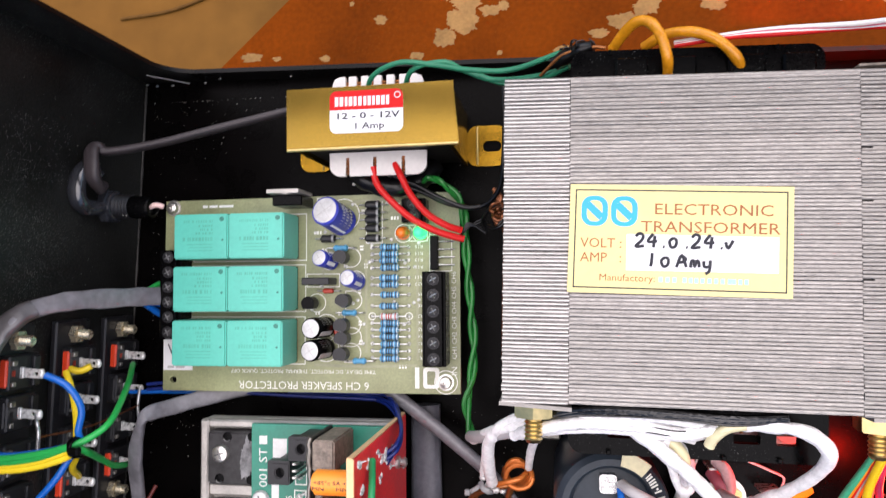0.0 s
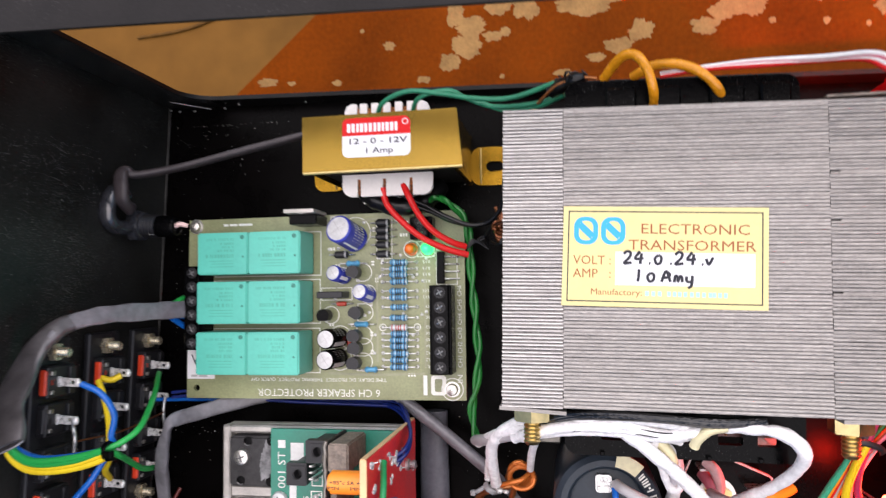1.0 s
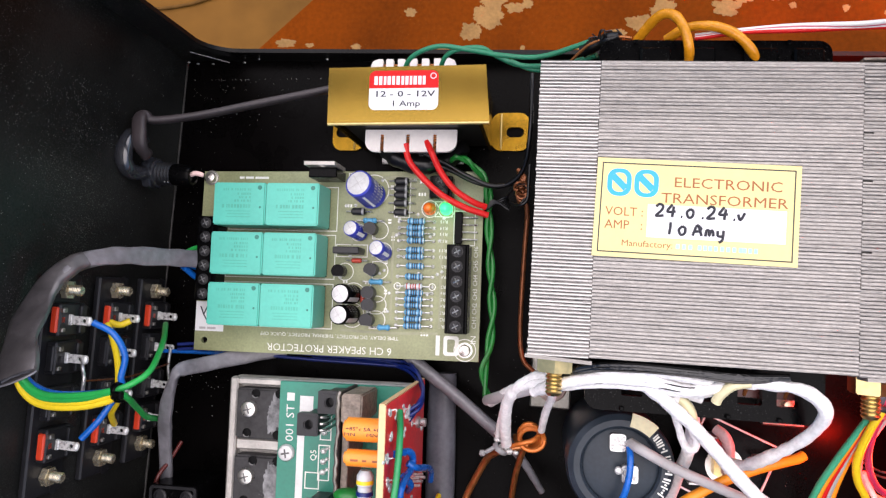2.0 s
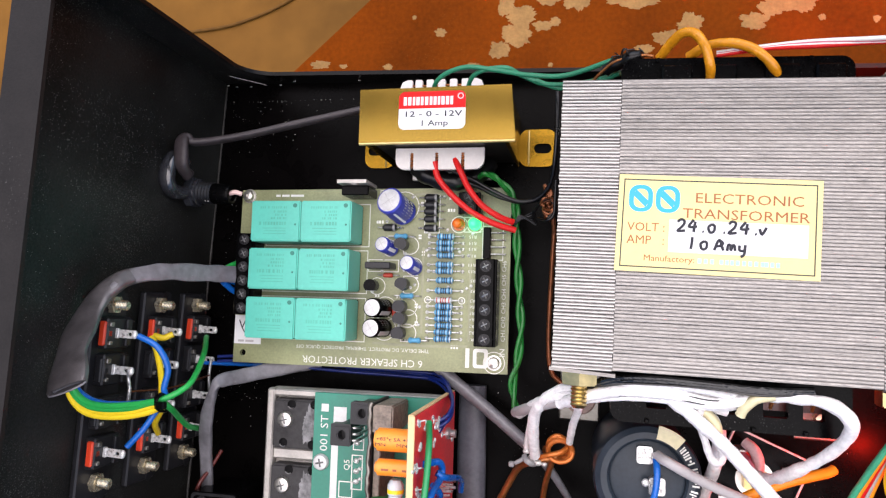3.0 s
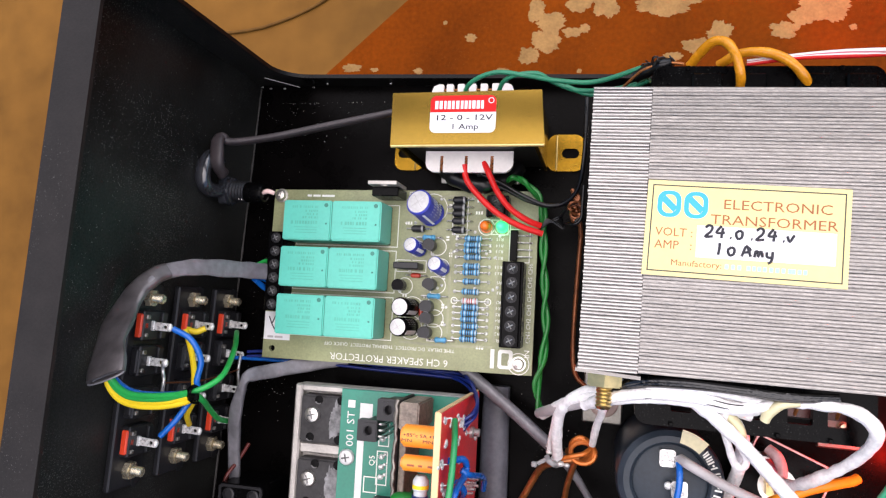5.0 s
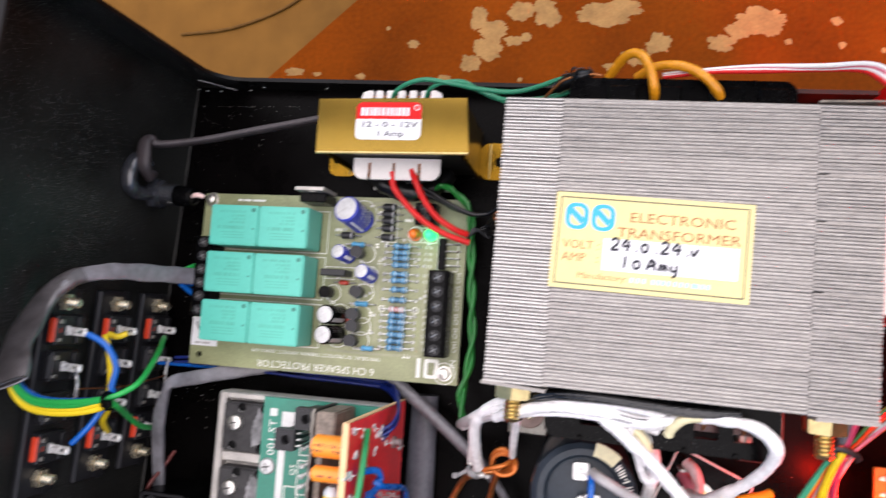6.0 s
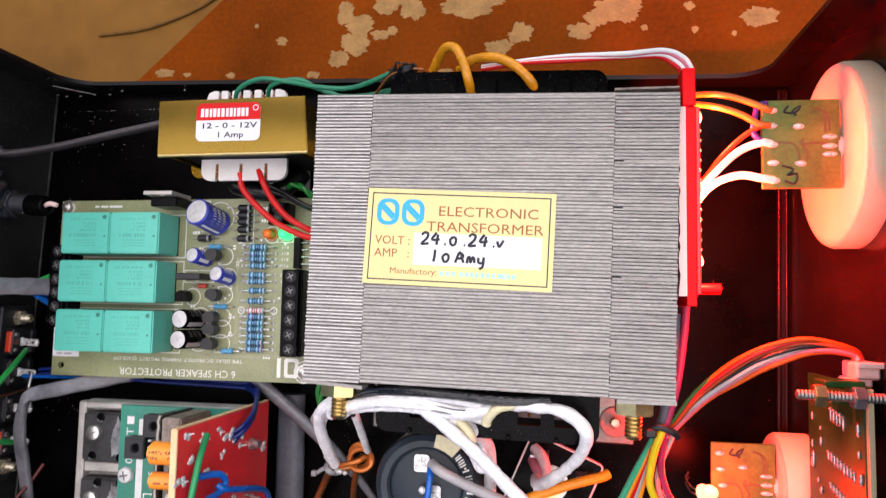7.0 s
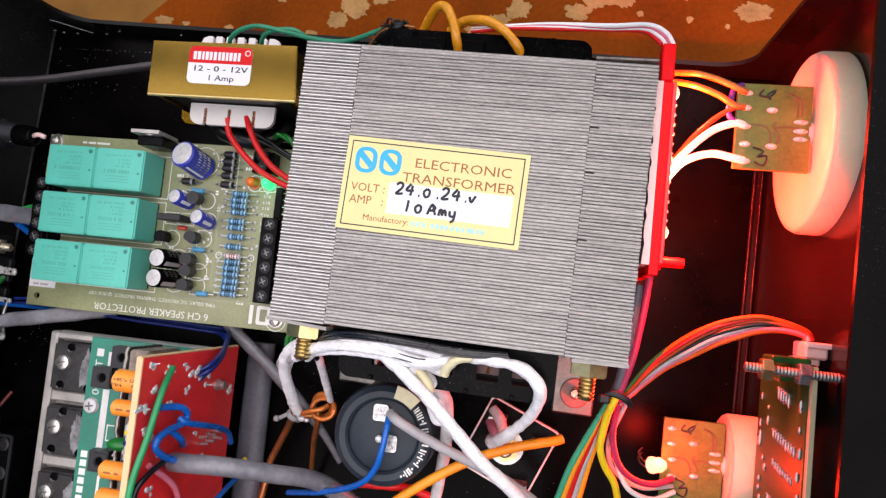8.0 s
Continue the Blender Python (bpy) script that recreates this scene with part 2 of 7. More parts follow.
M_ALU = mat("dull_aluminium", (0.47, 0.45, 0.42), 0.5, 0.7, var=0.22, scale=150, bump=0.2, bscale=900)
M_PASTE = mat("dried_thermal_paste", (0.21, 0.21, 0.215), 0.85, var=0.7, scale=260, bump=0.5)
M_RUST = mat("brown_mottled_fin", (0.215, 0.178, 0.145), 0.6, 0.2, var=0.55, scale=420, bump=0.6, bscale=1200)
M_CABLE = mat("brown_cable", (0.116, 0.055, 0.012), 0.6, var=0.3, spec=0.1)
M_LABEL = mat("cream_paper_label", (0.70, 0.60, 0.27), 0.5, var=0.05, scale=120, bump=0.03, spec=0.3)
M_PAPER = mat("white_paper", (0.74, 0.74, 0.75), 0.5, var=0.03, spec=0.3)
M_REDINK = mat("red_print", (0.60, 0.010, 0.010), 0.5, var=0.05, spec=0.2)
M_BLUEINK = mat("sky_blue_print", (0.02, 0.36, 0.66), 0.5, var=0.05)
M_PALEINK = mat("pale_blue_print", (0.34, 0.60, 0.62), 0.5)
M_BROWNINK = mat("red_brown_print", (0.30, 0.088, 0.02), 0.5)
M_BLACKINK = mat("black_ink", (0.012, 0.012, 0.02), 0.5)
M_FR1 = mat("olive_phenolic_board", (0.088, 0.185, 0.036), 0.4, var=0.4, scale=160, bump=0.04, spec=0.3)
M_TRACE = mat("board_trace", (0.075, 0.095, 0.03), 0.4)
M_TRACK = mat("masked_copper_track", (0.30, 0.31, 0.19), 0.34, var=0.2)
M_DISC = mat("cream_plastic_disc", (0.94, 0.74, 0.50), 0.4, var=0.06, bump=0.03)
M_DISC.node_tree.nodes["Principled BSDF"].inputs["Subsurface Weight"].default_value = 0.6
M_DISC.node_tree.nodes["Principled BSDF"].inputs["Subsurface Radius"].default_value = (1.0, 0.35, 0.25)
M_DISC.node_tree.nodes["Principled BSDF"].inputs["Subsurface Scale"].default_value = 0.012
M_STRIP = mat("red_led_strip_board", (0.80, 0.003, 0.007), 0.4, var=0.12, spec=0.12)
M_LEDRED = mat("lit_red_led", (1.0, 0.35, 0.28), 0.2, emit=5.0, glow=(1.0, 0.15, 0.07))
M_LEDGREEN = mat("lit_green_led", (0.06, 0.8, 0.25), 0.2, emit=1.1, glow=(0.04, 1.0, 0.22))
M_LEDBAR = mat("lit_red_bar", (0.6, 0.004, 0.006), 0.25, emit=1.3, glow=(1.0, 0.012, 0.016))
M_LEDORANGE = mat("orange_led_lens", (0.85, 0.16, 0.02), 0.18, var=0.1)
M_REDTAB = mat("red_terminal_plastic", (0.75, 0.06, 0.02), 0.4, var=0.1)
# Pink base; on the white connector and tape it paints the red lamp light.
M_CONNECTOR = mat("pink_and_red_lit_nylon", (0.80, 0.56, 0.52), 0.42, var=0.1, scale=200, bump=0.05)
M_WASHER = mat("pinkish_fibre_washer", (0.34, 0.235, 0.205), 0.4, var=0.25, scale=300, bump=0.1)
M_DUST = mat("pale_dust", (0.33, 0.325, 0.31), 0.9, var=0.3, scale=900, spec=0.1)
M_GLUE = mat("yellowed_glue", (0.68, 0.62, 0.38), 0.35, var=0.15, bump=0.2)
M_CLEAR = mat("pale_edge_plastic", (0.78, 0.76, 0.75), 0.25, var=0.1)


# ---- mesh tools (millimetres) ----
def box(bm, x0, y0, z0, x1, y1, z1, bevel=0.0, seg=1):
    g = bmesh.ops.create_cube(bm, size=1.0)
    bmesh.ops.transform(bm, matrix=Matrix.Translation(((x0 + x1) / 2, (y0 + y1) / 2, (z0 + z1) / 2)) @ Matrix.Diagonal((abs(x1 - x0), abs(y1 - y0), abs(z1 - z0), 1)), verts=g["verts"])
    if bevel:
        edges = list({e for v in g["verts"] for e in v.link_edges})
        bmesh.ops.bevel(bm, geom=edges, offset=bevel, segments=seg, affect="EDGES")
    return bm


def rod(bm, p0, p1, r0, r1=None, seg=20, bevel=0.0):
    """A round bar (or cone) from p0 to p1."""
    p0, p1 = Vector(p0), Vector(p1)
    d = p1 - p0
    m = Matrix.Translation((p0 + p1) / 2) @ d.to_track_quat("Z", "Y").to_matrix().to_4x4()
    g = bmesh.ops.create_cone(bm, cap_ends=True, segments=seg, radius1=r0, radius2=r0 if r1 is None else r1, depth=d.length, matrix=m)
    if bevel:
        rims = [e for e in {e for v in g["verts"] for e in v.link_edges} if any(len(f.verts) > 4 for f in e.link_faces)]
        bmesh.ops.bevel(bm, geom=rims, offset=bevel, segments=2, affect="EDGES")
    return bm


def ball(bm, c, r, sx=1.0, sy=1.0, sz=1.0, u=14, v=9):
    bmesh.ops.create_uvsphere(bm, u_segments=u, v_segments=v, radius=r, matrix=Matrix.Translation(c) @ Matrix.Diagonal((sx, sy, sz, 1)))
    return bm


def spin(bm, profile, c, axis=(0, 0, 1), seg=28):
    """A turned form: profile of (radius, height) along axis from c."""
    turn = Vector(axis).to_track_quat("Z", "Y").to_matrix().to_4x4()
    m = Matrix.Translation(c) @ turn
    rings = []
    for r, h in profile:
        rings.append([bm.verts.new(m @ Vector((r * math.cos(a), r * math.sin(a), h))) for a in [2 * math.pi * k / seg for k in range(seg)]])
    for a, b in zip(rings, rings[1:]):
        for k in range(seg):
            bm.faces.new((a[k], a[(k + 1) % seg], b[(k + 1) % seg], b[k]))
    bm.faces.new(rings[0][::-1])
    bm.faces.new(rings[-1])
    return bm


def curve_points(pts, steps=7):
    """A smooth line through the points."""
    p = [Vector(q) for q in pts]
    p = [2 * p[0] - p[1]] + p + [2 * p[-1] - p[-2]]
    out = []
    for a, b, c, d in zip(p, p[1:], p[2:], p[3:]):
        for k in range(steps):
            t = k / steps
            out.append(0.5 * (2 * b + (c - a) * t + (2 * a - 5 * b + 4 * c - d) * t * t + (3 * b - a - 3 * c + d) * t ** 3))
    return out + [p[-2]]


def tube(bm, pts, r, seg=14, steps=7, flat=None, waver=0.0, crisp=1.0, mouth=0.0):
    """A bent wire of radius r, or a flat sleeve with flat = list of (half width, half height) along the way.
    crisp under 1 squares the section; mouth: how deep the last end is hollow."""
    line = curve_points(pts, steps)
    n = len(line)
    rings, side = [], None
    for k, p in enumerate(line):
        tan = (line[min(k + 1, n - 1)] - line[max(k - 1, 0)]).normalized()
        if flat:
            side = tan.cross(Vector((0, 0, 1)))
            side = side.normalized() if side.length > 0.05 else Vector((1, 0, 0))
        elif side is None:
            side = tan.orthogonal().normalized()
        else:
            side = (side - tan * side.dot(tan)).normalized()
        up = side.cross(tan)
        if flat:
            f = k / (n - 1) * (len(flat) - 1)
            i = min(int(f), len(flat) - 2)
            w, h = [flat[i][q] + (flat[i + 1][q] - flat[i][q]) * (f - i) for q in (0, 1)]
        else:
            w = h = r * (1 + waver * noise.noise(p * 0.35))
        if flat and waver:
            w, h = w * (1 + waver * noise.noise(p * 0.16)), h * (1 + 1.6 * waver * noise.noise(p * 0.23))
        round_ = lambda v: math.copysign(abs(v) ** crisp, v)
        rings.append([bm.verts.new(p + side * w * round_(math.cos(a)) + up * h * round_(math.sin(a))) for a in [2 * math.pi * q / seg for q in range(seg)]])
    if mouth:
        back = (line[-2] - line[-1]).normalized() * mouth
        for shift in (Vector(), back):
            rings.append([bm.verts.new(line[-1] + (v.co - line[-1]) * 0.80 + shift) for v in rings[n - 1]])
    for a, b in zip(rings, rings[1:]):
        for q in range(seg):
            bm.faces.new((a[q], a[(q + 1) % seg], b[(q + 1) % seg], b[q]))
    bm.faces.new(rings[0][::-1])
    bm.faces.new(rings[-1])
    return bm


def prism(bm, outline, z0, z1, m=None):
    """An upright plate with the given outline (x, y), through m."""
    m = m or Matrix()
    lo = [bm.verts.new(m @ Vector((x, y, z0))) for x, y in outline]
    hi = [bm.verts.new(m @ Vector((x, y, z1))) for x, y in outline]
    k = len(outline)
    for i in range(k):
        bm.faces.new((lo[i], lo[(i + 1) % k], hi[(i + 1) % k], hi[i]))
    bm.faces.new(lo[::-1])
    bm.faces.new(hi)
    return bm


def rounded(x0, y0, x1, y1, r, seg=5):
    """The outline of a rectangle with round corners."""
    out = []
    for cx, cy, a0 in ((x1 - r, y1 - r, 0), (x0 + r, y1 - r, 90), (x0 + r, y0 + r, 180), (x1 - r, y0 + r, 270)):
        out += [(cx + r * math.cos(radians(a0 + 90 * k / seg)), cy + r * math.sin(radians(a0 + 90 * k / seg))) for k in range(seg + 1)]
    return out


def slab_with_holes(bm, outer, holes, z0, z1, m=None):
    """A plate with outline outer and openings holes, all as lists of (x, y)."""
    m = m or Matrix()
    flat_ = bmesh.new()
    edges = []
    for loop in [outer] + holes:
        vs = [flat_.verts.new((x, y, 0)) for x, y in loop]
        edges += [flat_.edges.new((vs[i], vs[(i + 1) % len(vs)])) for i in range(len(vs))]
    bmesh.ops.triangle_fill(flat_, use_beauty=True, use_dissolve=False, edges=edges)
    bmesh.ops.dissolve_limit(flat_, angle_limit=0.01, verts=flat_.verts, edges=flat_.edges)
    faces = [[(v.co.x, v.co.y) for v in f.verts] for f in flat_.faces]
    flat_.free()
    top, low = {}, {}

    def at(store, x, y, z):
        key = (round(x, 4), round(y, 4))
        if key not in store:
            store[key] = bm.verts.new(m @ Vector((x, y, z)))
        return store[key]

    for f in faces:
        bm.faces.new([at(top, x, y, z1) for x, y in f])
        bm.faces.new([at(low, x, y, z0) for x, y in f][::-1])
    for loop in [outer] + holes:
        for (ax, ay), (bx, by) in zip(loop, loop[1:] + loop[:1]):
            bm.faces.new((at(low, ax, ay, z0), at(low, bx, by, z0), at(top, bx, by, z1), at(top, ax, ay, z1)))
    return bm


ORIGIN = {}


def finish(name, bm, material, origin, smooth=True):
    bmesh.ops.recalc_face_normals(bm, faces=bm.faces)
    mesh = bpy.data.meshes.new(name)
    bmesh.ops.translate(bm, verts=bm.verts, vec=-Vector(origin))
    bmesh.ops.scale(bm, verts=bm.verts, vec=(0.001, 0.001, 0.001))
    bm.to_mesh(mesh)
    bm.free()
    mesh.materials.append(material)
    if smooth:
        mesh.polygons.foreach_set("use_smooth", [True] * len(mesh.polygons))
        mesh.set_sharp_from_angle(angle=radians(35))
    return mesh


def thing(name, at, label, category, group="", kind="", rz=0.0):
    """An Empty at its base, in millimetres; its parts are drawn in world millimetres unless it is turned."""
    ob = tagged(new(name), label, category, group, kind)
    ob.empty_display_size = 0.01
    ob.matrix_basis = pose(at[0] / 1000, at[1] / 1000, at[2] / 1000, 0, 0, rz)
    ORIGIN[ob] = (0, 0, 0) if rz else tuple(at)
    return ob


SINGLE = {"solder_pad", "fin", "lead", "colour_band", "white_outline", "heatsink_rib", "track", "copper_track", "maker_mark"}


def islands(bm):
    """The separate pieces of a mesh, each as a mesh of its own."""
    bm.verts.index_update()
    bm.faces.index_update()
    seen, out = set(), []
    for v in bm.verts:
        if v.index in seen:
            continue
        seen.add(v.index)
        group, todo = [], [v]
        while todo:
            u = todo.pop()
            group.append(u)
            for e in u.link_edges:
                w = e.other_vert(u)
                if w.index not in seen:
                    seen.add(w.index)
                    todo.append(w)
        one = bmesh.new()
        made = {u: one.verts.new(u.co) for u in group}
        for f in sorted({f for u in group for f in u.link_faces}, key=lambda q: q.index):
            one.faces.new([made[u] for u in f.verts])
        out.append(one)
    bm.free()
    return out


def part(name, bm, material, parent, label="", kind="", smooth=True):
    if name in SINGLE or (name == "solder_joint" and parent.name.startswith(("board", "led_strip", "choke_coil", "supply_capacitor"))):
        return [link_part(name, one, material, parent, label, kind, smooth) for one in islands(bm)][0]
    return link_part(name, bm, material, parent, label, kind, smooth)


def link_part(name, bm, material, parent, label="", kind="", smooth=True):
    origin = ORIGIN[parent]
    ob = tagged(new(name, finish(name, bm, material, origin, smooth)), label, kind=kind)
    ob.parent = parent
    ORIGIN[ob] = origin
    return ob


def solo(name, bm, material, label, category, group="", kind=""):
    """A thing that is one mesh, with its origin at its lowest middle."""
    cs = [v.co for v in bm.verts]
    o = (sum(c.x for c in cs) / len(cs), sum(c.y for c in cs) / len(cs), min(c.z for c in cs))
    ob = tagged(new(name, finish(name, bm, material, o)), label, category, group, kind)
    ob.location = Vector(o) * 0.001
    ORIGIN[ob] = o
    return ob


def piece(name, mesh, parent, at, rz=0.0):
    """One of many alike pieces on a shared mesh, at a place in its thing's millimetres."""
    ob = new(name, mesh)
    ob.parent = parent
    o = ORIGIN[parent]
    ob.matrix_basis = pose((at[0] - o[0]) / 1000, (at[1] - o[1]) / 1000, (at[2] - o[2]) / 1000, 0, 0, rz)
    return ob


def wire(name, pts, r, material, label, group="", category="wire", **kw):
    return solo(name, tube(bmesh.new(), pts, r, **kw), material, label, category, group)


def lettering(body, at, height, material, parent, width=None, rz=0.0, centre=False, thick=0.03, slant=0.0, name="lettering", bold=0.0):
    """Flat letters lying on a top face; at is the left end of the base line (or the middle), height the capital height."""
    c = bpy.data.curves.new(name, "FONT")
    c.body, c.size, c.shear, c.extrude, c.resolution_u = body, 1.0, slant, 0.0, 2
    c.offset = bold
    c.align_x = "CENTER" if centre else "LEFT"
    tmp = bpy.data.objects.new(name, c)
    mesh = bpy.data.meshes.new_from_object(tmp)
    bpy.data.objects.remove(tmp)
    bpy.data.curves.remove(c)
    bm = bmesh.new()
    bm.from_mesh(mesh)
    bpy.data.meshes.remove(mesh)
    xs = [v.co.x for v in bm.verts]
    k = height / 0.70
    kx = width / (max(xs) - min(xs)) if width else k
    m = Matrix.Translation(at) @ Matrix.Rotation(radians(rz), 4, "Z") @ Matrix.Diagonal((kx, k, 1, 1))
    bmesh.ops.transform(bm, matrix=m, verts=bm.verts)
    g = bmesh.ops.extrude_face_region(bm, geom=bm.faces[:])
    bmesh.ops.translate(bm, verts=[v for v in g["geom"] if isinstance(v, bmesh.types.BMVert)], vec=(0, 0, thick))
    return part(name, bm, material, parent, smooth=False)


def bars(parent, material, rows, z, thick=0.03, name="print_bar"):
    """Plain bars in place of print: rows of (x0, y0, x1, y1)."""
    bm = bmesh.new()
    for x0, y0, x1, y1 in rows:
        box(bm, x0, y0, z, x1, y1, z + thick)
    return part(name, bm, material, parent, smooth=False)


def hex_nut(bm, c, axis, across, length):
    rod(bm, c, Vector(c) + Vector(axis) * length, across * 0.577, seg=6, bevel=across * 0.04)


def thread(bm, c, axis, r, length, pitch=0.8):
    """A threaded stud as a turned saw profile."""
    prof, h = [(r * 0.8, 0.0)], 0.0
    while h + pitch <= length:
        prof += [(r * 0.84, h + 0.02 * pitch), (r, h + 0.5 * pitch), (r * 0.84, h + 0.98 * pitch)]
        h += pitch
    prof.append((r * 0.7, length))
    spin(bm, prof, c, axis, 16)


def pan_screw(bm, c, r, axis=(0, 0, 1)):
    """A round screw head with a cross cut."""
    spin(bm, [(r, 0), (r, r * 0.25), (r * 0.85, r * 0.5), (r * 0.5, r * 0.62), (r * 0.12, r * 0.62), (r * 0.1, r * 0.3)], c, axis, 18)


# ---- setting ----
def build_setting():
    bm = bmesh.new()
    box(bm, -1300, -1500, -470, 1700, 1300, -450)
    solo("floor", bm, M_FLOOR, "tan glossy floor far below the stool", "floor", kind="structure")
    # octagonal painted stool top with a worn corner under the chassis
    edge = [(370, 378), (250, 396), (201, 378), (-66, 128), (-106, 92), (-148, 48), (-176, 5), (-188, -60), (-190, -300), (200, -688), (370, -688), (760, -300), (760, -10)]
    stool = thing("painted_stool", (200, 0, -450), "red-brown painted wooden stool top with peeling paint", "stool")
    bm = bmesh.new()
    prism(bm, edge, -56, -32)
    part("stool_top", bm, M_PAINT, stool)
    for x, y in ((-130, -250), (285, -610), (700, -150), (285, 310)):
        bm = bmesh.new()
        box(bm, x - 22, y - 22, -450, x + 22, y + 22, -56, 3)
        part("leg", bm, M_PAINT, stool)
    def blob(bm, x, y, w, h, seed, z):
        ring = []
        for k in range(120):
            a = 2 * math.pi * k / 120
            u, v = math.cos(a), math.sin(a)
            f = 0.98 + 0.38 * noise.noise(Vector((u * 1.3 + seed * 7.3, v * 1.3, seed))) + 0.26 * noise.noise(Vector((u * 3.5 + seed, v * 3.5, seed * 3))) + 0.17 * noise.noise(Vector((u * 9, v * 9 + seed, seed * 5))) + 0.09 * noise.noise(Vector((u * 22, v * 22 + seed, seed * 2)))
            ring.append((x + w * f * u, y + h * f * v))
        prism(bm, ring, -32.3, z)
    n = 0
    for group in BIG_PATCHES + [[p] for p in SMALL_PATCHES]:
        bm = bmesh.new()
        for x, y, w, h in group:
            n += 1
            blob(bm, x, y, w, h, n, -31.95 + 0.012 * (n % 9))
        part("bare_patch", bm, M_BARE, stool, "bare tan patch where paint has peeled")
    wire("floor_cable", [(-430, 291, -448), (-380, 295, -448), (-346, 303, -448), (-312, 316, -448), (-286, 331, -448), (-255, 360, -448)], 1.7, M_CABLE, "thin dark cable lying on the tan floor", category="cable")


BIG_PATCHES = [[(-6.8, 120.4, 3.4, 5.3), (-0.3, 114.2, 7.2, 4.8), (-1.3, 106.6, 5.8, 5.3), (-9.2, 99.6, 4.8, 3.9), (9.2, 109.5, 3.9, 2.4), (14.5, 111.1, 2.4, 1.9)],
               [(11.7, 122.7, 5.3, 4.3), (21.3, 124.7, 4.8, 3.4), (25.1, 119.5, 3.9, 3.9)],
               [(47.4, 120.5, 11.6, 5.3), (55.4, 123.1, 7.2, 3.9)],
               [(69.3, 107.2, 5.3, 4.3), (60.4, 101.9, 5.3, 3.4), (51.4, 97.5, 3.9, 1.9)],
               [(109.4, 116.1, 10.6, 5.8), (94.6, 107.2, 5.8, 3.4), (101.0, 112.4, 4.8, 3.9)]]
SMALL_PATCHES = [(-91.6, 96.2, 4.3, 1.9), (-80.4, 95.1, 1.9, 1.0), (-35.7, 108.6, 2.7, 1.9), (-47.9, 116.2, 1.0, 1.0), (-59.2, 94.0, 2.2, 1.4), (37.7, 92.0, 3.9, 1.4), (119.9, 107.6, 1.4, 1.4), (12.7, 92.2, 1.0, 1.0), (-20.8, 93.0, 2.9, 1.7), (164.4, 109.9, 7.2, 3.9), (154.7, 103.4, 1.0, 1.2), (139.6, 105.9, 1.4, 1.4), (137.5, 115.9, 1.9, 1.9), (13.0, 123.8, 4.3, 3.4), (23.0, 120.7, 4.8, 4.8)]

X1, HH = 164.0, 109.0
CORNER = {"rear_left": Vector((-119.8, 78.0, 0)), "rear_right": Vector((164.8, 71.4, 0)), "front_right": Vector((160.0, -165.0, 0)), "front_left": Vector((-131.0, -165.0, 0))}
LEFT_TURN = -2.6


def panel_x(y):
    """The inner face of the terminal panel at y."""
    a, b = CORNER["rear_left"], CORNER["front_left"]
    return a.x + (b.x - a.x) * (a.y - y) / (a.y - b.y)


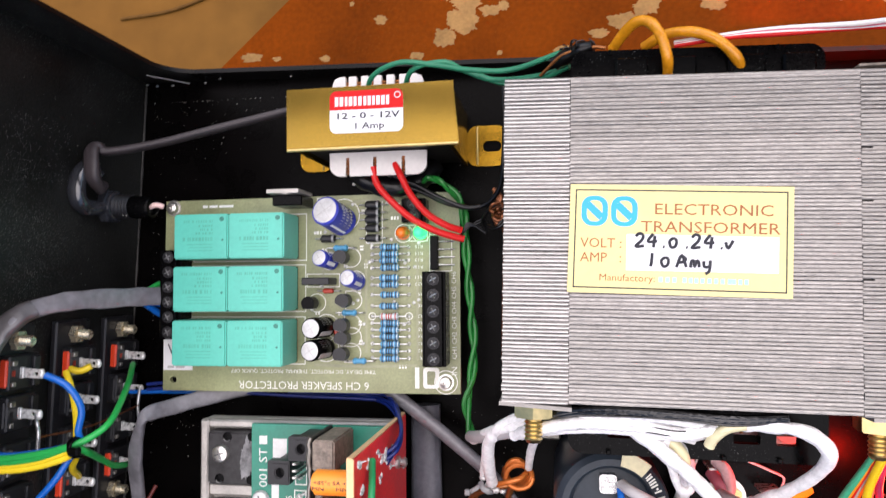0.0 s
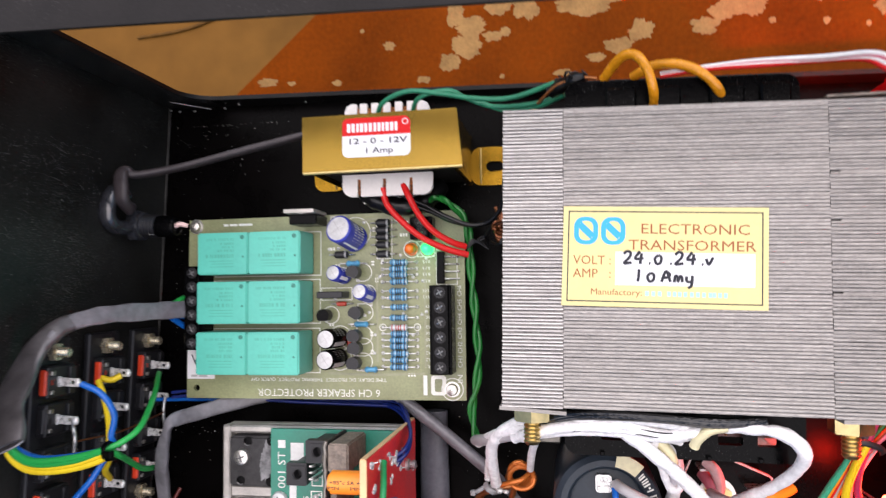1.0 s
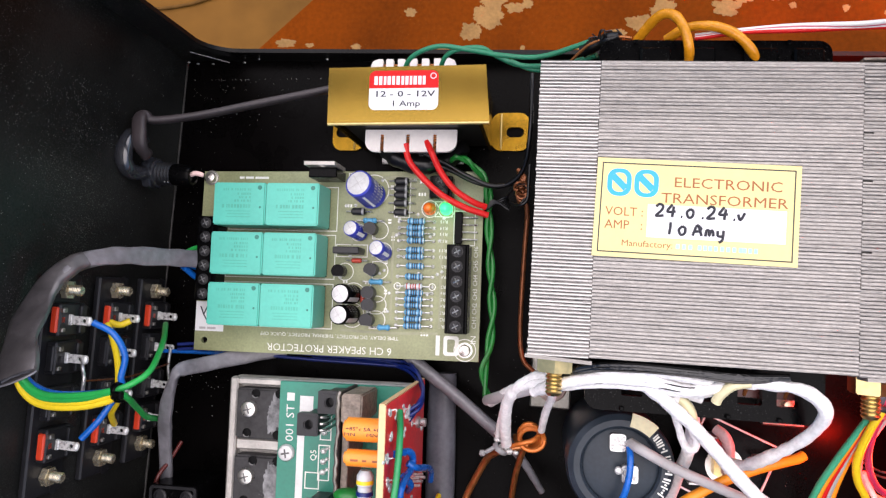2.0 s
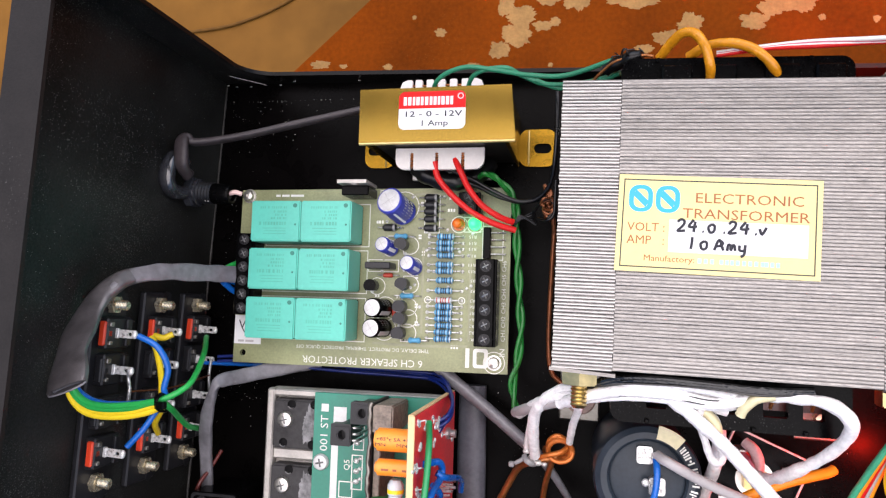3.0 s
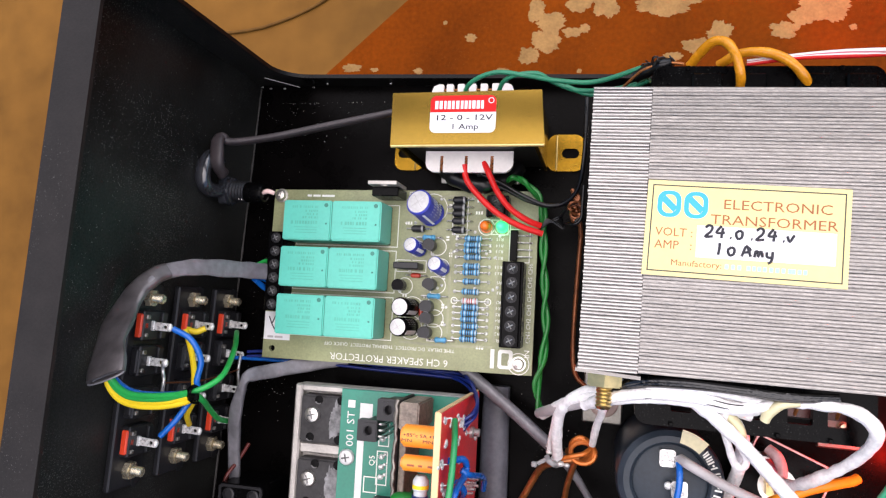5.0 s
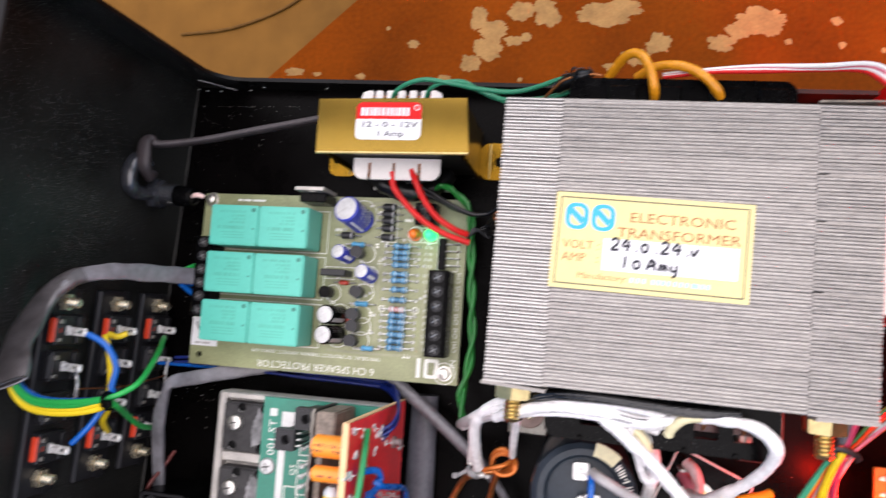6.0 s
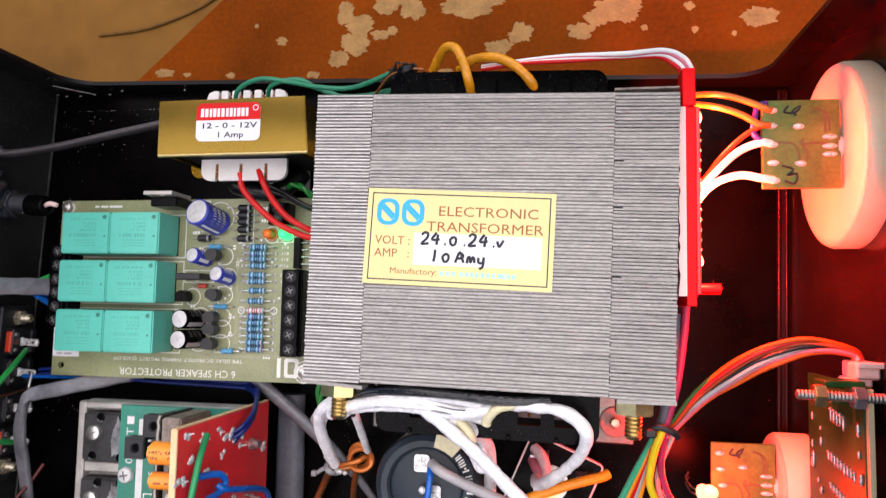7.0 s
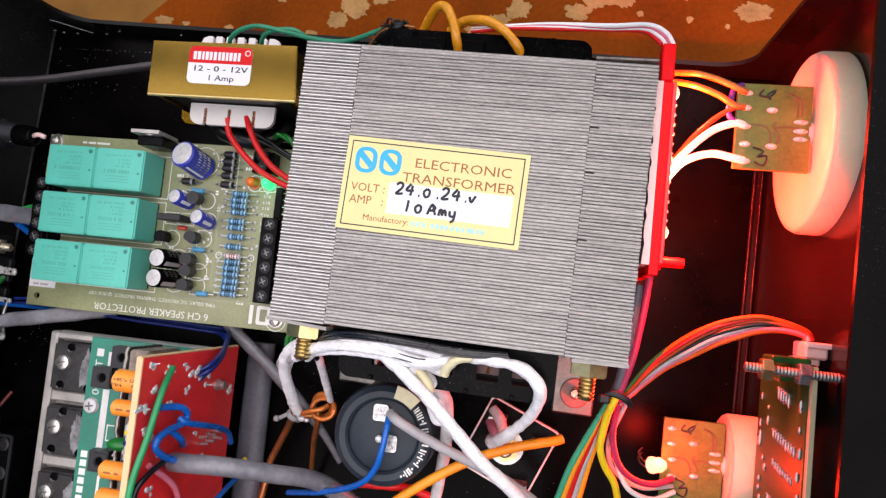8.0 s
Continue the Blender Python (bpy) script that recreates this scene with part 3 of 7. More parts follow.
def build_chassis():
    c = CORNER
    ch = thing("amplifier_chassis", (20, -40, -32), "open black powder-coated steel amplifier chassis with dusty walls", "chassis")
    t = 1.5
    ring = [c["rear_left"], c["rear_right"], c["front_right"], c["front_left"]]
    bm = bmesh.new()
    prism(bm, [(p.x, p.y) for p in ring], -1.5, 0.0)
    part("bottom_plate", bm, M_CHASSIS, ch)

    def wall(name, p, q, holes=(), rim=11.0, cut=0.0, label=""):
        """An upright sheet from p to q whose inner side lies to the right of p to q seen from above."""
        d = (q - p).normalized()
        out = Vector((-d.y, d.x, 0))
        n = (q - p).length
        m = Matrix(((d.x, 0, out.x, p.x), (d.y, 0, out.y, p.y), (0, 1, 0, 0), (0, 0, 0, 1)))
        bm = bmesh.new()
        slab_with_holes(bm, [(-t, 0), (n + t, 0), (n + t, HH), (-t, HH)], list(holes), 0, t, m)
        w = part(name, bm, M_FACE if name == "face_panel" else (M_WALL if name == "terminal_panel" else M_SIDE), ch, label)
        if rim:
            bm = bmesh.new()
            m2 = Matrix(((d.x, out.x, 0, p.x), (d.y, out.y, 0, p.y), (0, 0, 1, 0), (0, 0, 0, 1)))
            bm2 = rounded(cut, -rim, n - cut, t, 0.8, 2)
            prism(bm, bm2, HH, HH + 1.3, m2)
            part("rim", bm, M_CHASSIS if name == "face_panel" else M_RIM, w, "black folded rim" if name == "face_panel" else "worn grey-black folded rim")
        return w

    n = (c["rear_right"] - c["rear_left"]).length
    wall("side_wall", c["rear_left"], c["rear_right"], [rounded(14.8, 10, n - 11.0, 96, 12, 8)], 9.6, 11.2, "steel side with a wide round-cornered opening")
    wall("face_panel", c["rear_right"], c["front_right"], (), 11.0, 0.0)
    wall("side_wall", c["front_right"], c["front_left"], (), 9.6, 11.2)
    wall("terminal_panel", c["front_left"], c["rear_left"], (), 10.6, 0.0)
    bm = bmesh.new()
    prism(bm, [(160.9, 70.0), (163.6, 70.0), (159.4, -160), (156.7, -160)], 0.0, 1.4)
    rod(bm, (161.2, 69.5, 1.3), (157.0, -160, 1.3), 0.75, seg=12)
    rod(bm, (163.7, 69.5, 1.1), (159.5, -160, 1.1), 0.55, seg=12)
    part("floor_fold", bm, M_FACE, ch, "folded lip along the face panel")
    bm = bmesh.new()
    tube(bm, [(panel_x(y) + 0.5, y, 0.25) for y in (76.5, 60, 40, 20, 0, -30, -80, -160)], 0.42, seg=8, steps=6, waver=0.8)
    part("sheet_seam", bm, M_SEAM, ch, "rubbed bare edge where panel and bottom meet")
    for x, y in ((-105, 55), (145, 55), (-110, -150), (145, -150)):
        bm = bmesh.new()
        spin(bm, [(13, 0), (15, 3), (15, 27), (14, 30.5)], (x, y, -32), seg=20)
        part("foot", bm, M_BLACK, ch)
    for x, y, z in ((-118.0, 76.6, 2.0), (-114.5, 76.2, 1.2), (-108, 76.0, 1.4), (-95, 76.4, 1.2), (-88, 76.9, 3.5), (-60, 75.9, 5)):
        bm = bmesh.new()
        ball(bm, (x, y, z), 0.5, 1.3, 0.6, 0.7, 8, 5)
        part("weld_spot", bm, M_TIN, ch, "bright bare weld spot")
    bm = bmesh.new()
    for k in range(9):
        tube(bm, [(-111 + 1.1 * k, 76.5 - 0.025 * k, 14 - 1.3 * k), (-109.6 + 1.1 * k, 76.5 - 0.03 * k, 12.3 - 1.3 * k)], 0.16, seg=4, steps=1)
    part("scratch", bm, M_GREYWIRE, ch, "bare scratch at the opening's corner")
    return ch


def build_dust():
    """Pale flecks lying in drifts on the terminal panel and the bottom plate."""
    rng = random.Random(31)
    verts, faces = [], []

    def fleck(p, u, v, r):
        k, w = len(verts), u.cross(v)
        a = rng.uniform(0, math.pi)
        e, f = (u * math.cos(a) + v * math.sin(a)) * r * rng.uniform(0.8, 1.9), (v * math.cos(a) - u * math.sin(a)) * r
        verts.extend([(p + e) / 1000, (p + f) / 1000, (p - e) / 1000, (p - f) / 1000, (p + w * 0.12) / 1000])
        faces.extend([(k, k + 1, k + 4), (k + 1, k + 2, k + 4), (k + 2, k + 3, k + 4), (k + 3, k, k + 4)])
    d = (CORNER["rear_left"] - CORNER["front_left"]).normalized()
    up = Vector((0, 0, 1))
    # the panel: one drift with a tongue hanging from it, a wiped blot above, little elsewhere
    for k in range(11000):
        yy, zz = rng.uniform(-30, 76), rng.uniform(14, 107)
        drift = 0.05 + 0.12 * (zz > 92) + 0.10 * (yy > 48 and zz > 62)
        if 33 < yy < 53 and 40 < zz < 98:
            drift = 0.5
        elif 14 < yy <= 33 and abs(zz - 78) < 3.5 + 0.55 * (yy - 14):
            drift = 0.42
        if ((yy - 64) / 11.5) ** 2 + ((zz - 60) / 25) ** 2 < 1.0:
            drift = 0.015
        if drift + 0.45 * drift * noise.noise(Vector((yy * 0.14, zz * 0.14, 8.4))) * 3 < rng.random():
            continue
        fleck(Vector((panel_x(yy) - 0.02, yy, zz)), d, up, rng.choice((0.04, 0.05, 0.06, 0.07, 0.09, 0.13)))
    # the side beside the opening, dusty all the way up
    q = (CORNER["rear_right"] - CORNER["rear_left"]).normalized()
    for k in range(3200):
        along, zz = rng.uniform(0.3, 14.6), rng.uniform(2, 107)
        if rng.random() > 0.25 + 0.006 * zz:
            continue
        p = CORNER["rear_left"] + q * along
        fleck(Vector((p.x, p.y - 0.02, zz)), up, q, rng.choice((0.05, 0.06, 0.08, 0.10, 0.13)))
    for x, y, sx, sy, n in ((-98, 62, 12, 8, 70), (-60, 70, 30, 5, 60), (-20, 45, 14, 10, 40), (140, -10, 12, 26, 14), (-104, -40, 7, 14, 60), (90, -70, 12, 10, 60), (10, -55, 8, 10, 50), (-108, 10, 5, 22, 50)):
        for k in range(n):
            fleck(Vector((min(158.0, max(-116.0, rng.gauss(x, sx))), min(70.0, rng.gauss(y, sy)), -0.02)), Vector((1, 0, 0)), Vector((0, 1, 0)), rng.choice((0.08, 0.10, 0.13, 0.19)))
    me = bpy.data.meshes.new("dust_flecks")
    me.from_pydata(verts, [], faces)
    me.materials.append(M_DUST)
    tagged(new("dust_flecks", me), "pale dust flecks scattered on the black chassis steel", "dust", kind="stuff")


# ---- speaker protection board ----
ZB = 17.0


def axial(bm_body, bm_lead, c, length, r, span, along_x=True, waist=0.82):
    """A small part lying on two bent leads."""
    x, y, z = c
    d = Vector((1, 0, 0)) if along_x else Vector((0, 1, 0))
    p = Vector(c)
    spin(bm_body, [(r * 0.5, -length / 2), (r, -length / 2 + r * 0.5), (r, -length / 4), (r * waist, -length / 5), (r * waist, length / 5), (r, length / 4), (r, length / 2 - r * 0.5), (r * 0.5, length / 2)], c, d, 12)
    for s in (-1, 1):
        tube(bm_lead, [p + d * s * length / 2, p + d * s * (span / 2 - 0.5), p + d * s * span / 2 + Vector((0, 0, -(z - ZB) + 0.1))], 0.28, seg=6, steps=3)


def can(parent, c, r, height, sleeve, name="electrolytic_capacitor", lean=(0, 0)):
    """A small can capacitor: sleeve, scored metal top, light stripe."""
    base = Vector((c[0], c[1], ZB))
    axis = (Vector((c[0] + lean[0], c[1] + lean[1], ZB + height)) - base).normalized()
    bm = bmesh.new()
    spin(bm, [(r * 0.9, 0), (r, 0.5), (r, 1.6), (r * 0.93, 2.2), (r, 2.8), (r, height - 0.4), (r * 0.93, height), (r * 0.84, height - 0.05)], base, axis, 26)
    ob = part(name, bm, sleeve, parent)
    bm = bmesh.new()
    spin(bm, [(r * 0.86, height - 0.4), (r * 0.86, height + 0.12), (r * 0.80, height + 0.2), (r * 0.3, height + 0.22)], base, axis, 24)
    part("can_top", bm, M_CAPTOP, ob, "scored bare metal top")
    up = base + axis * (height + 0.2)
    bm = bmesh.new()
    for a in (0.6, 0.6 + math.pi / 2):
        d = axis.cross(Vector((math.cos(a), math.sin(a), 0))).normalized() * r * 0.66
        rod(bm, up - d, up + d, 0.07, seg=6)
    part("score_mark", bm, M_GREYWIRE, ob)
    bm = bmesh.new()
    a0 = -0.75
    for k in range(5 if r < 4 else 2):
        a1 = a0 - (0.0 if r < 4 else 0.5) + 0.09 * k
        q = base + Vector((math.cos(a1), math.sin(a1), 0)) * r * 1.005
        rod(bm, q + axis * 3.0, q + axis * (height - 0.8), r * 0.06, seg=5)
    part("stripe", bm, M_PAPER if sleeve is M_CAPBLUE else M_GREYWIRE, ob, "pale stripe with minus sign")
    bm = bmesh.new()
    for j, h in enumerate((0.35, 0.55, 0.75)):
        for k in range(4 if r < 4 else 7):
            a1 = (0.35 if r < 4 else -0.75) + 0.2 * k
            q = base + Vector((math.cos(a1), math.sin(a1), 0)) * r * 1.0
            rod(bm, q + axis * height * (h - 0.05), q + axis * height * (h + 0.05 + 0.02 * (k % 2)), r * 0.045, seg=5)
    part("print_bar", bm, M_BAND if sleeve is M_CAPBLUE else M_DULL, ob)
    return ob


def to92(parent, x, y, turn=0.0, mat_=None):
    bm = bmesh.new()
    m = Matrix.Translation((x, y, 0)) @ Matrix.Rotation(radians(turn), 4, "Z")
    out = [(2.3 * math.cos(radians(a)), 2.3 * math.sin(radians(a))) for a in range(-50, 231, 20)]
    prism(bm, out, ZB + 3.0, ZB + 7.4, m)
    ob = part("transistor", bm, mat_ or M_BLACK, parent)
    bm = bmesh.new()
    prism(bm, [(-1.45, -1.86), (1.45, -1.86), (1.45, -1.76), (-1.45, -1.76)], ZB + 3.6, ZB + 7.2, m)
    part("flat_face", bm, M_CATHODE, ob, "pale marked flat face")
    bm = bmesh.new()
    for k in (-1.27, 0, 1.27):
        a = m @ Vector((k, 0.3, 0))
        rod(bm, (a.x, a.y, ZB), (a.x, a.y, ZB + 3.1), 0.25, seg=6)
    part("lead", bm, M_TIN, ob)


def screw_terminal(parent, x0, y0, x1, y1, zt, ways, open_to):
    """A row of screw clamps. open_to: -1 or 1, the x side of the wire mouths."""
    bm = bmesh.new()
    box(bm, x0, y0, ZB, x1, y1, zt - 1.4, 0.25)
    box(bm, x0 + 0.8, y0 + 0.1, zt - 1.5, x1 - 1.1 if open_to < 0 else x1 - 0.8, y1 - 0.1, zt, 0.3)
    ob = part("screw_terminal", bm, M_BLACK, parent, "black screw terminal block")
    pitch = (y1 - y0) / ways
    xm = (x0 + x1) / 2
    for k in range(ways):
        yc = y0 + pitch * (k + 0.5)
        bm = bmesh.new()
        spin(bm, [(1.95, 0), (1.95, 0.25), (1.6, 0.3), (1.6, 0.02)], (xm, yc, zt), seg=18)
        part("screw_well", bm, M_GREYBLACK, ob)
        bm = bmesh.new()
        spin(bm, [(1.5, 0), (1.45, 0.45), (1.1, 0.6)], (xm, yc, zt), seg=16)
        part("screw", bm, M_GREYBLACK, ob)
        bm = bmesh.new()
        for q in (0.5, 2.07):
            d = Vector((math.cos(q), math.sin(q), 0)) * 1.15
            rod(bm, Vector((xm, yc, zt + 0.55)) - d, Vector((xm, yc, zt + 0.55)) + d, 0.22, seg=6)
        part("cross_slot", bm, M_STEEL if open_to > 0 else M_DULL, ob)
        bm = bmesh.new()
        xs = x1 if open_to > 0 else x0
        box(bm, xs - 0.35, yc - 1.7, ZB + 1.5, xs + 0.08, yc + 1.7, ZB + 5.0)
        part("wire_mouth", bm, M_GREYBLACK, ob)
    return ob


def build_protector():
    bd = thing("speaker_protector_board", (-50, -2, 0), "olive circuit board with six mint green relays on standoffs", "circuit board")
    bm = bmesh.new()
    slab_with_holes(bm, [(-101.6, -35.3), (2.4, -35.1), (2.6, 30.8), (-100.9, 30.2)],
                    [[(-97.7 + 1.2 * math.cos(a), -31.6 + 1.2 * math.sin(a)) for a in [2 * math.pi * k / 16 for k in range(16)]]], ZB - 1.6, ZB)
    part("board", bm, M_PCB, bd)
    for x, y in ((-98, 27.8), (-2.4, -31.3), (-97.7, -31.6), (-1.5, 27.8)):
        bm = bmesh.new()
        if x == -97.7:
            spin(bm, [(2.6, 0), (2.6, ZB - 1.6)], (x, y, 0), seg=6)
        else:
            rod(bm, (x, y, 0), (x, y, ZB - 1.6), 2.8, seg=6)
        st = part("standoff", bm, M_BLACK if x == -97.7 else M_BRASS, bd)
        if x in (-98, -2.4):
            bm = bmesh.new()
            spin(bm, [(2.7, 0), (2.7, 0.3), (2.1, 0.35), (2.1, 1.0), (1.7, 1.9), (0.6, 2.2), (0.5, 1.5)], (x, y, ZB), seg=20)
            part("screw", bm, M_STEEL, bd)
    # relays
    rng = random.Random(3)
    for r, y in enumerate((16.7, -0.4, -17.9)):
        for c, x in enumerate((-80.6, -61.6)):
            x = x - 0.25 * r
            bm = bmesh.new()
            box(bm, x - 9.4, y - 7.3, ZB + 0.6, x + 9.4, y + 7.3, ZB + 14.0, 0.45, 2)
            rel = part("relay", bm, M_RELAY, bd, "mint green sealed relay with embossed print")
            bm = bmesh.new()
            box(bm, x - 9.2, y - 7.1, ZB, x + 9.2, y + 7.1, ZB + 0.7)
            part("relay_base", bm, M_BLACK, rel)
            zt = ZB + 14.0
            bm = bmesh.new()
            spin(bm, [(0.8, 0), (0.75, 0.12)], (x + 7.3, y + 5.6, zt), seg=14)
            spin(bm, [(0.4, 0), (0.35, 0.1)], (x + 7.6, y - 1.2, zt), seg=12)
            part("vent_mark", bm, M_RELAYDOT, rel, "dark green vent dimple")
            rows = []
            for yy, w, tall in ((4.9, 10.5, 0.9), (3.4, 5.2, 0.8), (2.2, 4.4, 0.8), (1.0, 5.6, 0.8), (-0.9, 9.6, 1.25)):
                xa = x + 4.2
                while xa > x + 4.2 - w:
                    wd = rng.choice((0.35, 0.5, 0.65)) * (1.3 if tall > 1 else 1.0)
                    rows.append((xa - wd, y + yy - tall / 2, xa, y + yy + tall / 2))
                    xa -= wd + rng.choice((0.22, 0.3, 0.3, 0.8))
            for yy, w in ((-2.6, 9.0), (-3.6, 8.4), (-4.6, 8.8)):
                rows.append((x + 4.2 - w, y + yy - 0.14, x + 4.2, y + yy + 0.14))
            bars(rel, M_RELAY_INK, rows, zt, 0.02)
    screw_terminal(bd, -98.6, -17.2, -91.0, 12.8, ZB + 9.0, 6, -1)
    t = screw_terminal(bd, -8.6, -25.4, -1.0, 4.6, ZB + 9.5, 6, 1)
    # two-way inlet terminal under the red wires
    screw_terminal(bd, -15.4, 20.4, -7.6, 28.2, ZB + 7.5, 2, -1)
    # resistor row
    ys = [12.9, 10.6, 8.5, 6.1, 2.8, 0.5, -2.8, -6.5, -9.9, -12.1, -14.3, -16.5, -18.9, -21.2, -23.6]
    for k, y in enumerate(ys):
        b1, b2 = bmesh.new(), bmesh.new()
        xo = -20.7 + (0.15 if k % 3 == 0 else -0.1)
        axial(b1, b2, (xo, y, ZB + 1.6), 6.3, 1.15, 12.4)
        res = part("resistor", b1, M_RESPALE if k == 8 else M_RES, bd)
        part("lead", b2, M_TIN, res)
        bm = bmesh.new()
        for dx in (-2.2, -0.8, 0.0, 0.8, 2.2):
            spin(bm, [(1.0, -0.2), (1.19 if abs(dx) > 1 else 0.98, -0.18), (1.19 if abs(dx) > 1 else 0.98, 0.18), (1.0, 0.2)], (xo + dx, y, ZB + 1.6), (1, 0, 0), 12)
        part("colour_band", bm, M_RESBAND if k != 8 else M_GLASSRED, res)
        bm = bmesh.new()
        for dx in (-1.5, 1.5, 2.75):
            spin(bm, [(0.9, -0.16), (1.12, -0.15), (1.12, 0.15), (0.9, 0.16)], (xo + dx, y, ZB + 1.6), (1, 0, 0), 12)
        part("colour_band", bm, M_RESPALE, res)
    for x, y, ln, horizontal in ((-37.2, 12.8, 5, True), (-34.3, -8.7, 5, True), (-30.9, -24.5, 4.6, True)):
        b1, b2 = bmesh.new(), bmesh.new()
        axial(b1, b2, (x, y, ZB + 1.5), ln, 1.05, 10)
        part("lead", b2, M_TIN, part("resistor", b1, M_RES, bd))
    # diodes
    for x, y, ln in [(-26.2, v, 5.2) for v in (27.0, 24.4, 22.0, 19.2, 15.9)] + [(-41.5, 16.0, 5.2)]:
        b1, b2 = bmesh.new(), bmesh.new()
        axial(b1, b2, (x, y, ZB + 1.6), ln, 1.3, 9.5, waist=1.0)
        d = part("diode", b1, M_GREYBLACK, bd)
        part("lead", b2, M_TIN, d)
        bm = bmesh.new()
        spin(bm, [(1.25, -0.4), (1.34, -0.38), (1.34, 0.38), (1.25, 0.4)], (x + 1.7, y, ZB + 1.6), (1, 0, 0), 12)
        part("cathode_band", bm, M_CATHODE, d)
    for x, y, ax in ((-41.6, -1.4, True), (-38.9, -14.5, False)):
        b1, b2 = bmesh.new(), bmesh.new()
        axial(b1, b2, (x, y, ZB + 1.2), 3.8, 0.85, 8, ax, 1.0)
        part("lead", b2, M_TIN, part("diode", b1, M_GLASSRED, bd))
    can(bd, (-36.6, 21.6), 4.8, 13.0, M_CAPBLUE, lean=(-2.6, 2.9))
    can(bd, (-40.6, 8.2), 2.75, 8.6, M_CAPBLUE, lean=(-1.9, 1.3))
    can(bd, (-31.6, 1.4), 2.75, 8.6, M_CAPBLUE, lean=(-1.5, 1.5))
    can(bd, (-42.6, -13.4), 3.4, 12.0, M_BLACK, lean=(-1.4, 0.2))
    can(bd, (-42.8, -20.5), 3.4, 12.0, M_BLACK, lean=(-1.5, 0.2))
    for x, y, a in ((-35.9, 9.6, 70), (-35.2, -4.6, 60), (-35.8, -12.6, 80), (-35.6, -16.8, 75), (-36.0, -22.0, 85)):
        to92(bd, x, y, a - 90, M_GREYBLACK)
    to92(bd, -46.6, -5.4, 0)
    bm = bmesh.new()
    box(bm, -48.4, 0.6, ZB + 0.3, -39.0, 3.0, ZB + 8.5, 0.3)
    part("upright_chip", bm, M_GREYBLACK, bd, "flat dark upright driver chip")
    # voltage regulator with bare tab
    bm = bmesh.new()
    box(bm, -56.5, 26.2, ZB + 2, -46.5, 29.6, ZB + 13, 0.3)
    reg = part("voltage_regulator", bm, M_BLACK, bd, "black regulator with shiny metal tab")
    bm = bmesh.new()
    slab_with_holes(bm, [(-56.8, ZB + 4), (-46.2, ZB + 4), (-46.2, ZB + 17), (-56.8, ZB + 17)], [[(-51.5 + 1.6 * math.cos(a), ZB + 14.8 + 1.6 * math.sin(a)) for a in [2 * math.pi * k / 14 for k in range(14)]]], 0, 1.2,
                    Matrix(((1, 0, 0, 0), (0, 0, -1, 31.0), (0, 1, 0, 0), (0, 0, 0, 1))))
    part("metal_tab", bm, M_ALU, reg, "bare tinned metal tab")
    # lamps
    for x, m_, lb in ((-16.1, M_LEDORANGE, "unlit orange lamp"), (-10.3, M_LEDGREEN, "lit green lamp")):
        bm = bmesh.new()
        spin(bm, [(2.2, 0), (2.2, 0.7), (1.85, 0.8), (1.85, 3.9), (1.6, 4.8), (1.0, 5.4), (0.3, 5.6)], (x, 17.4, ZB), seg=20)
        part("indicator_lamp", bm, m_, bd, lb)
    bm = bmesh.new()
    box(bm, -6.9, 5.2, ZB, -4.3, 16.2, ZB + 2.6, 0.2)
    hd = part("pin_header", bm, M_BLACK, bd)
    for k in range(4):
        bm = bmesh.new()
        y = 14.4 - 2.54 * k
        tube(bm, [(-4.5, y, ZB + 1.5), (-1.5, y, ZB + 1.5), (1.0, y, ZB + 1.3)], 0.33, seg=6, steps=2)
        part("pin", bm, M_TIN, hd)
    # print
    z = ZB
    lettering("6 CH SPEAKER PROTECTOR", (-28.0, -31.7, z), 2.6, M_SILK, bd, width=45.6, rz=180)
    lettering("TIME DELAY, DC PROTECT, THERMAL PROTECT, QUICK OFF", (-25.8, -27.7, z), 1.25, M_SILK, bd, width=50.6, rz=180)
    for k in range(6):
        lettering("CH%d" % (k + 1), (1.2, -23.9 + 4.9 * k, z), 1.5, M_SILK, bd, width=3.9, rz=90, bold=0.008)
    lettering("IN", (1.3, -29.2, z), 1.9, M_SILK, bd, width=2.6, rz=90)
    for k, y in enumerate(ys):
        n = 15 - k
        lettering("R%d" % n, (-9.6, y + 0.6, z), 1.1, M_SILK, bd, width=2.6 if n > 9 else 1.9, rz=180)
    bars(bd, M_BAND, [(-87.2, 27.6, -85.4, 28.4), (-84.8, 27.6, -81.8, 28.4), (-81.2, 27.6, -76.0, 28.4)], z)
    # maker's mark as plain shapes, white frames round the parts
    bm = bmesh.new()
    slab_with_holes(bm, rounded(-9.9, -33.4, -4.6, -26.6, 1.0), [rounded(-8.6, -32.2, -5.9, -27.8, 0.5)], z, z + 0.03)
    box(bm, -12.6, -33.4, z, -11.2, -26.6, z + 0.03)
    part("maker_mark", bm, M_SILK, bd, "white maker's mark of plain shapes", smooth=False)
    bm = bmesh.new()
    for x0, y0, x1, y1 in ((-90.6, 8.8, -49.5, 24.8), (-91, -8.4, -49.8, 7.6), (-91.2, -26, -50, -9.9), (-46, 26.0, -40.5, 30), (-49.6, -0.2, -38.0, 4.4), (-7.6, 4.7, 0.0, 17.0), (-29, 14.2, -23.2, 28.5), (-14.4, 14.6, -8, 20.2)):
        slab_with_holes(bm, [(x0, y0), (x1, y0), (x1, y1), (x0, y1)], [[(x0 + 0.3, y0 + 0.3), (x1 - 0.3, y0 + 0.3), (x1 - 0.3, y1 - 0.3), (x0 + 0.3, y1 - 0.3)]], z, z + 0.02)
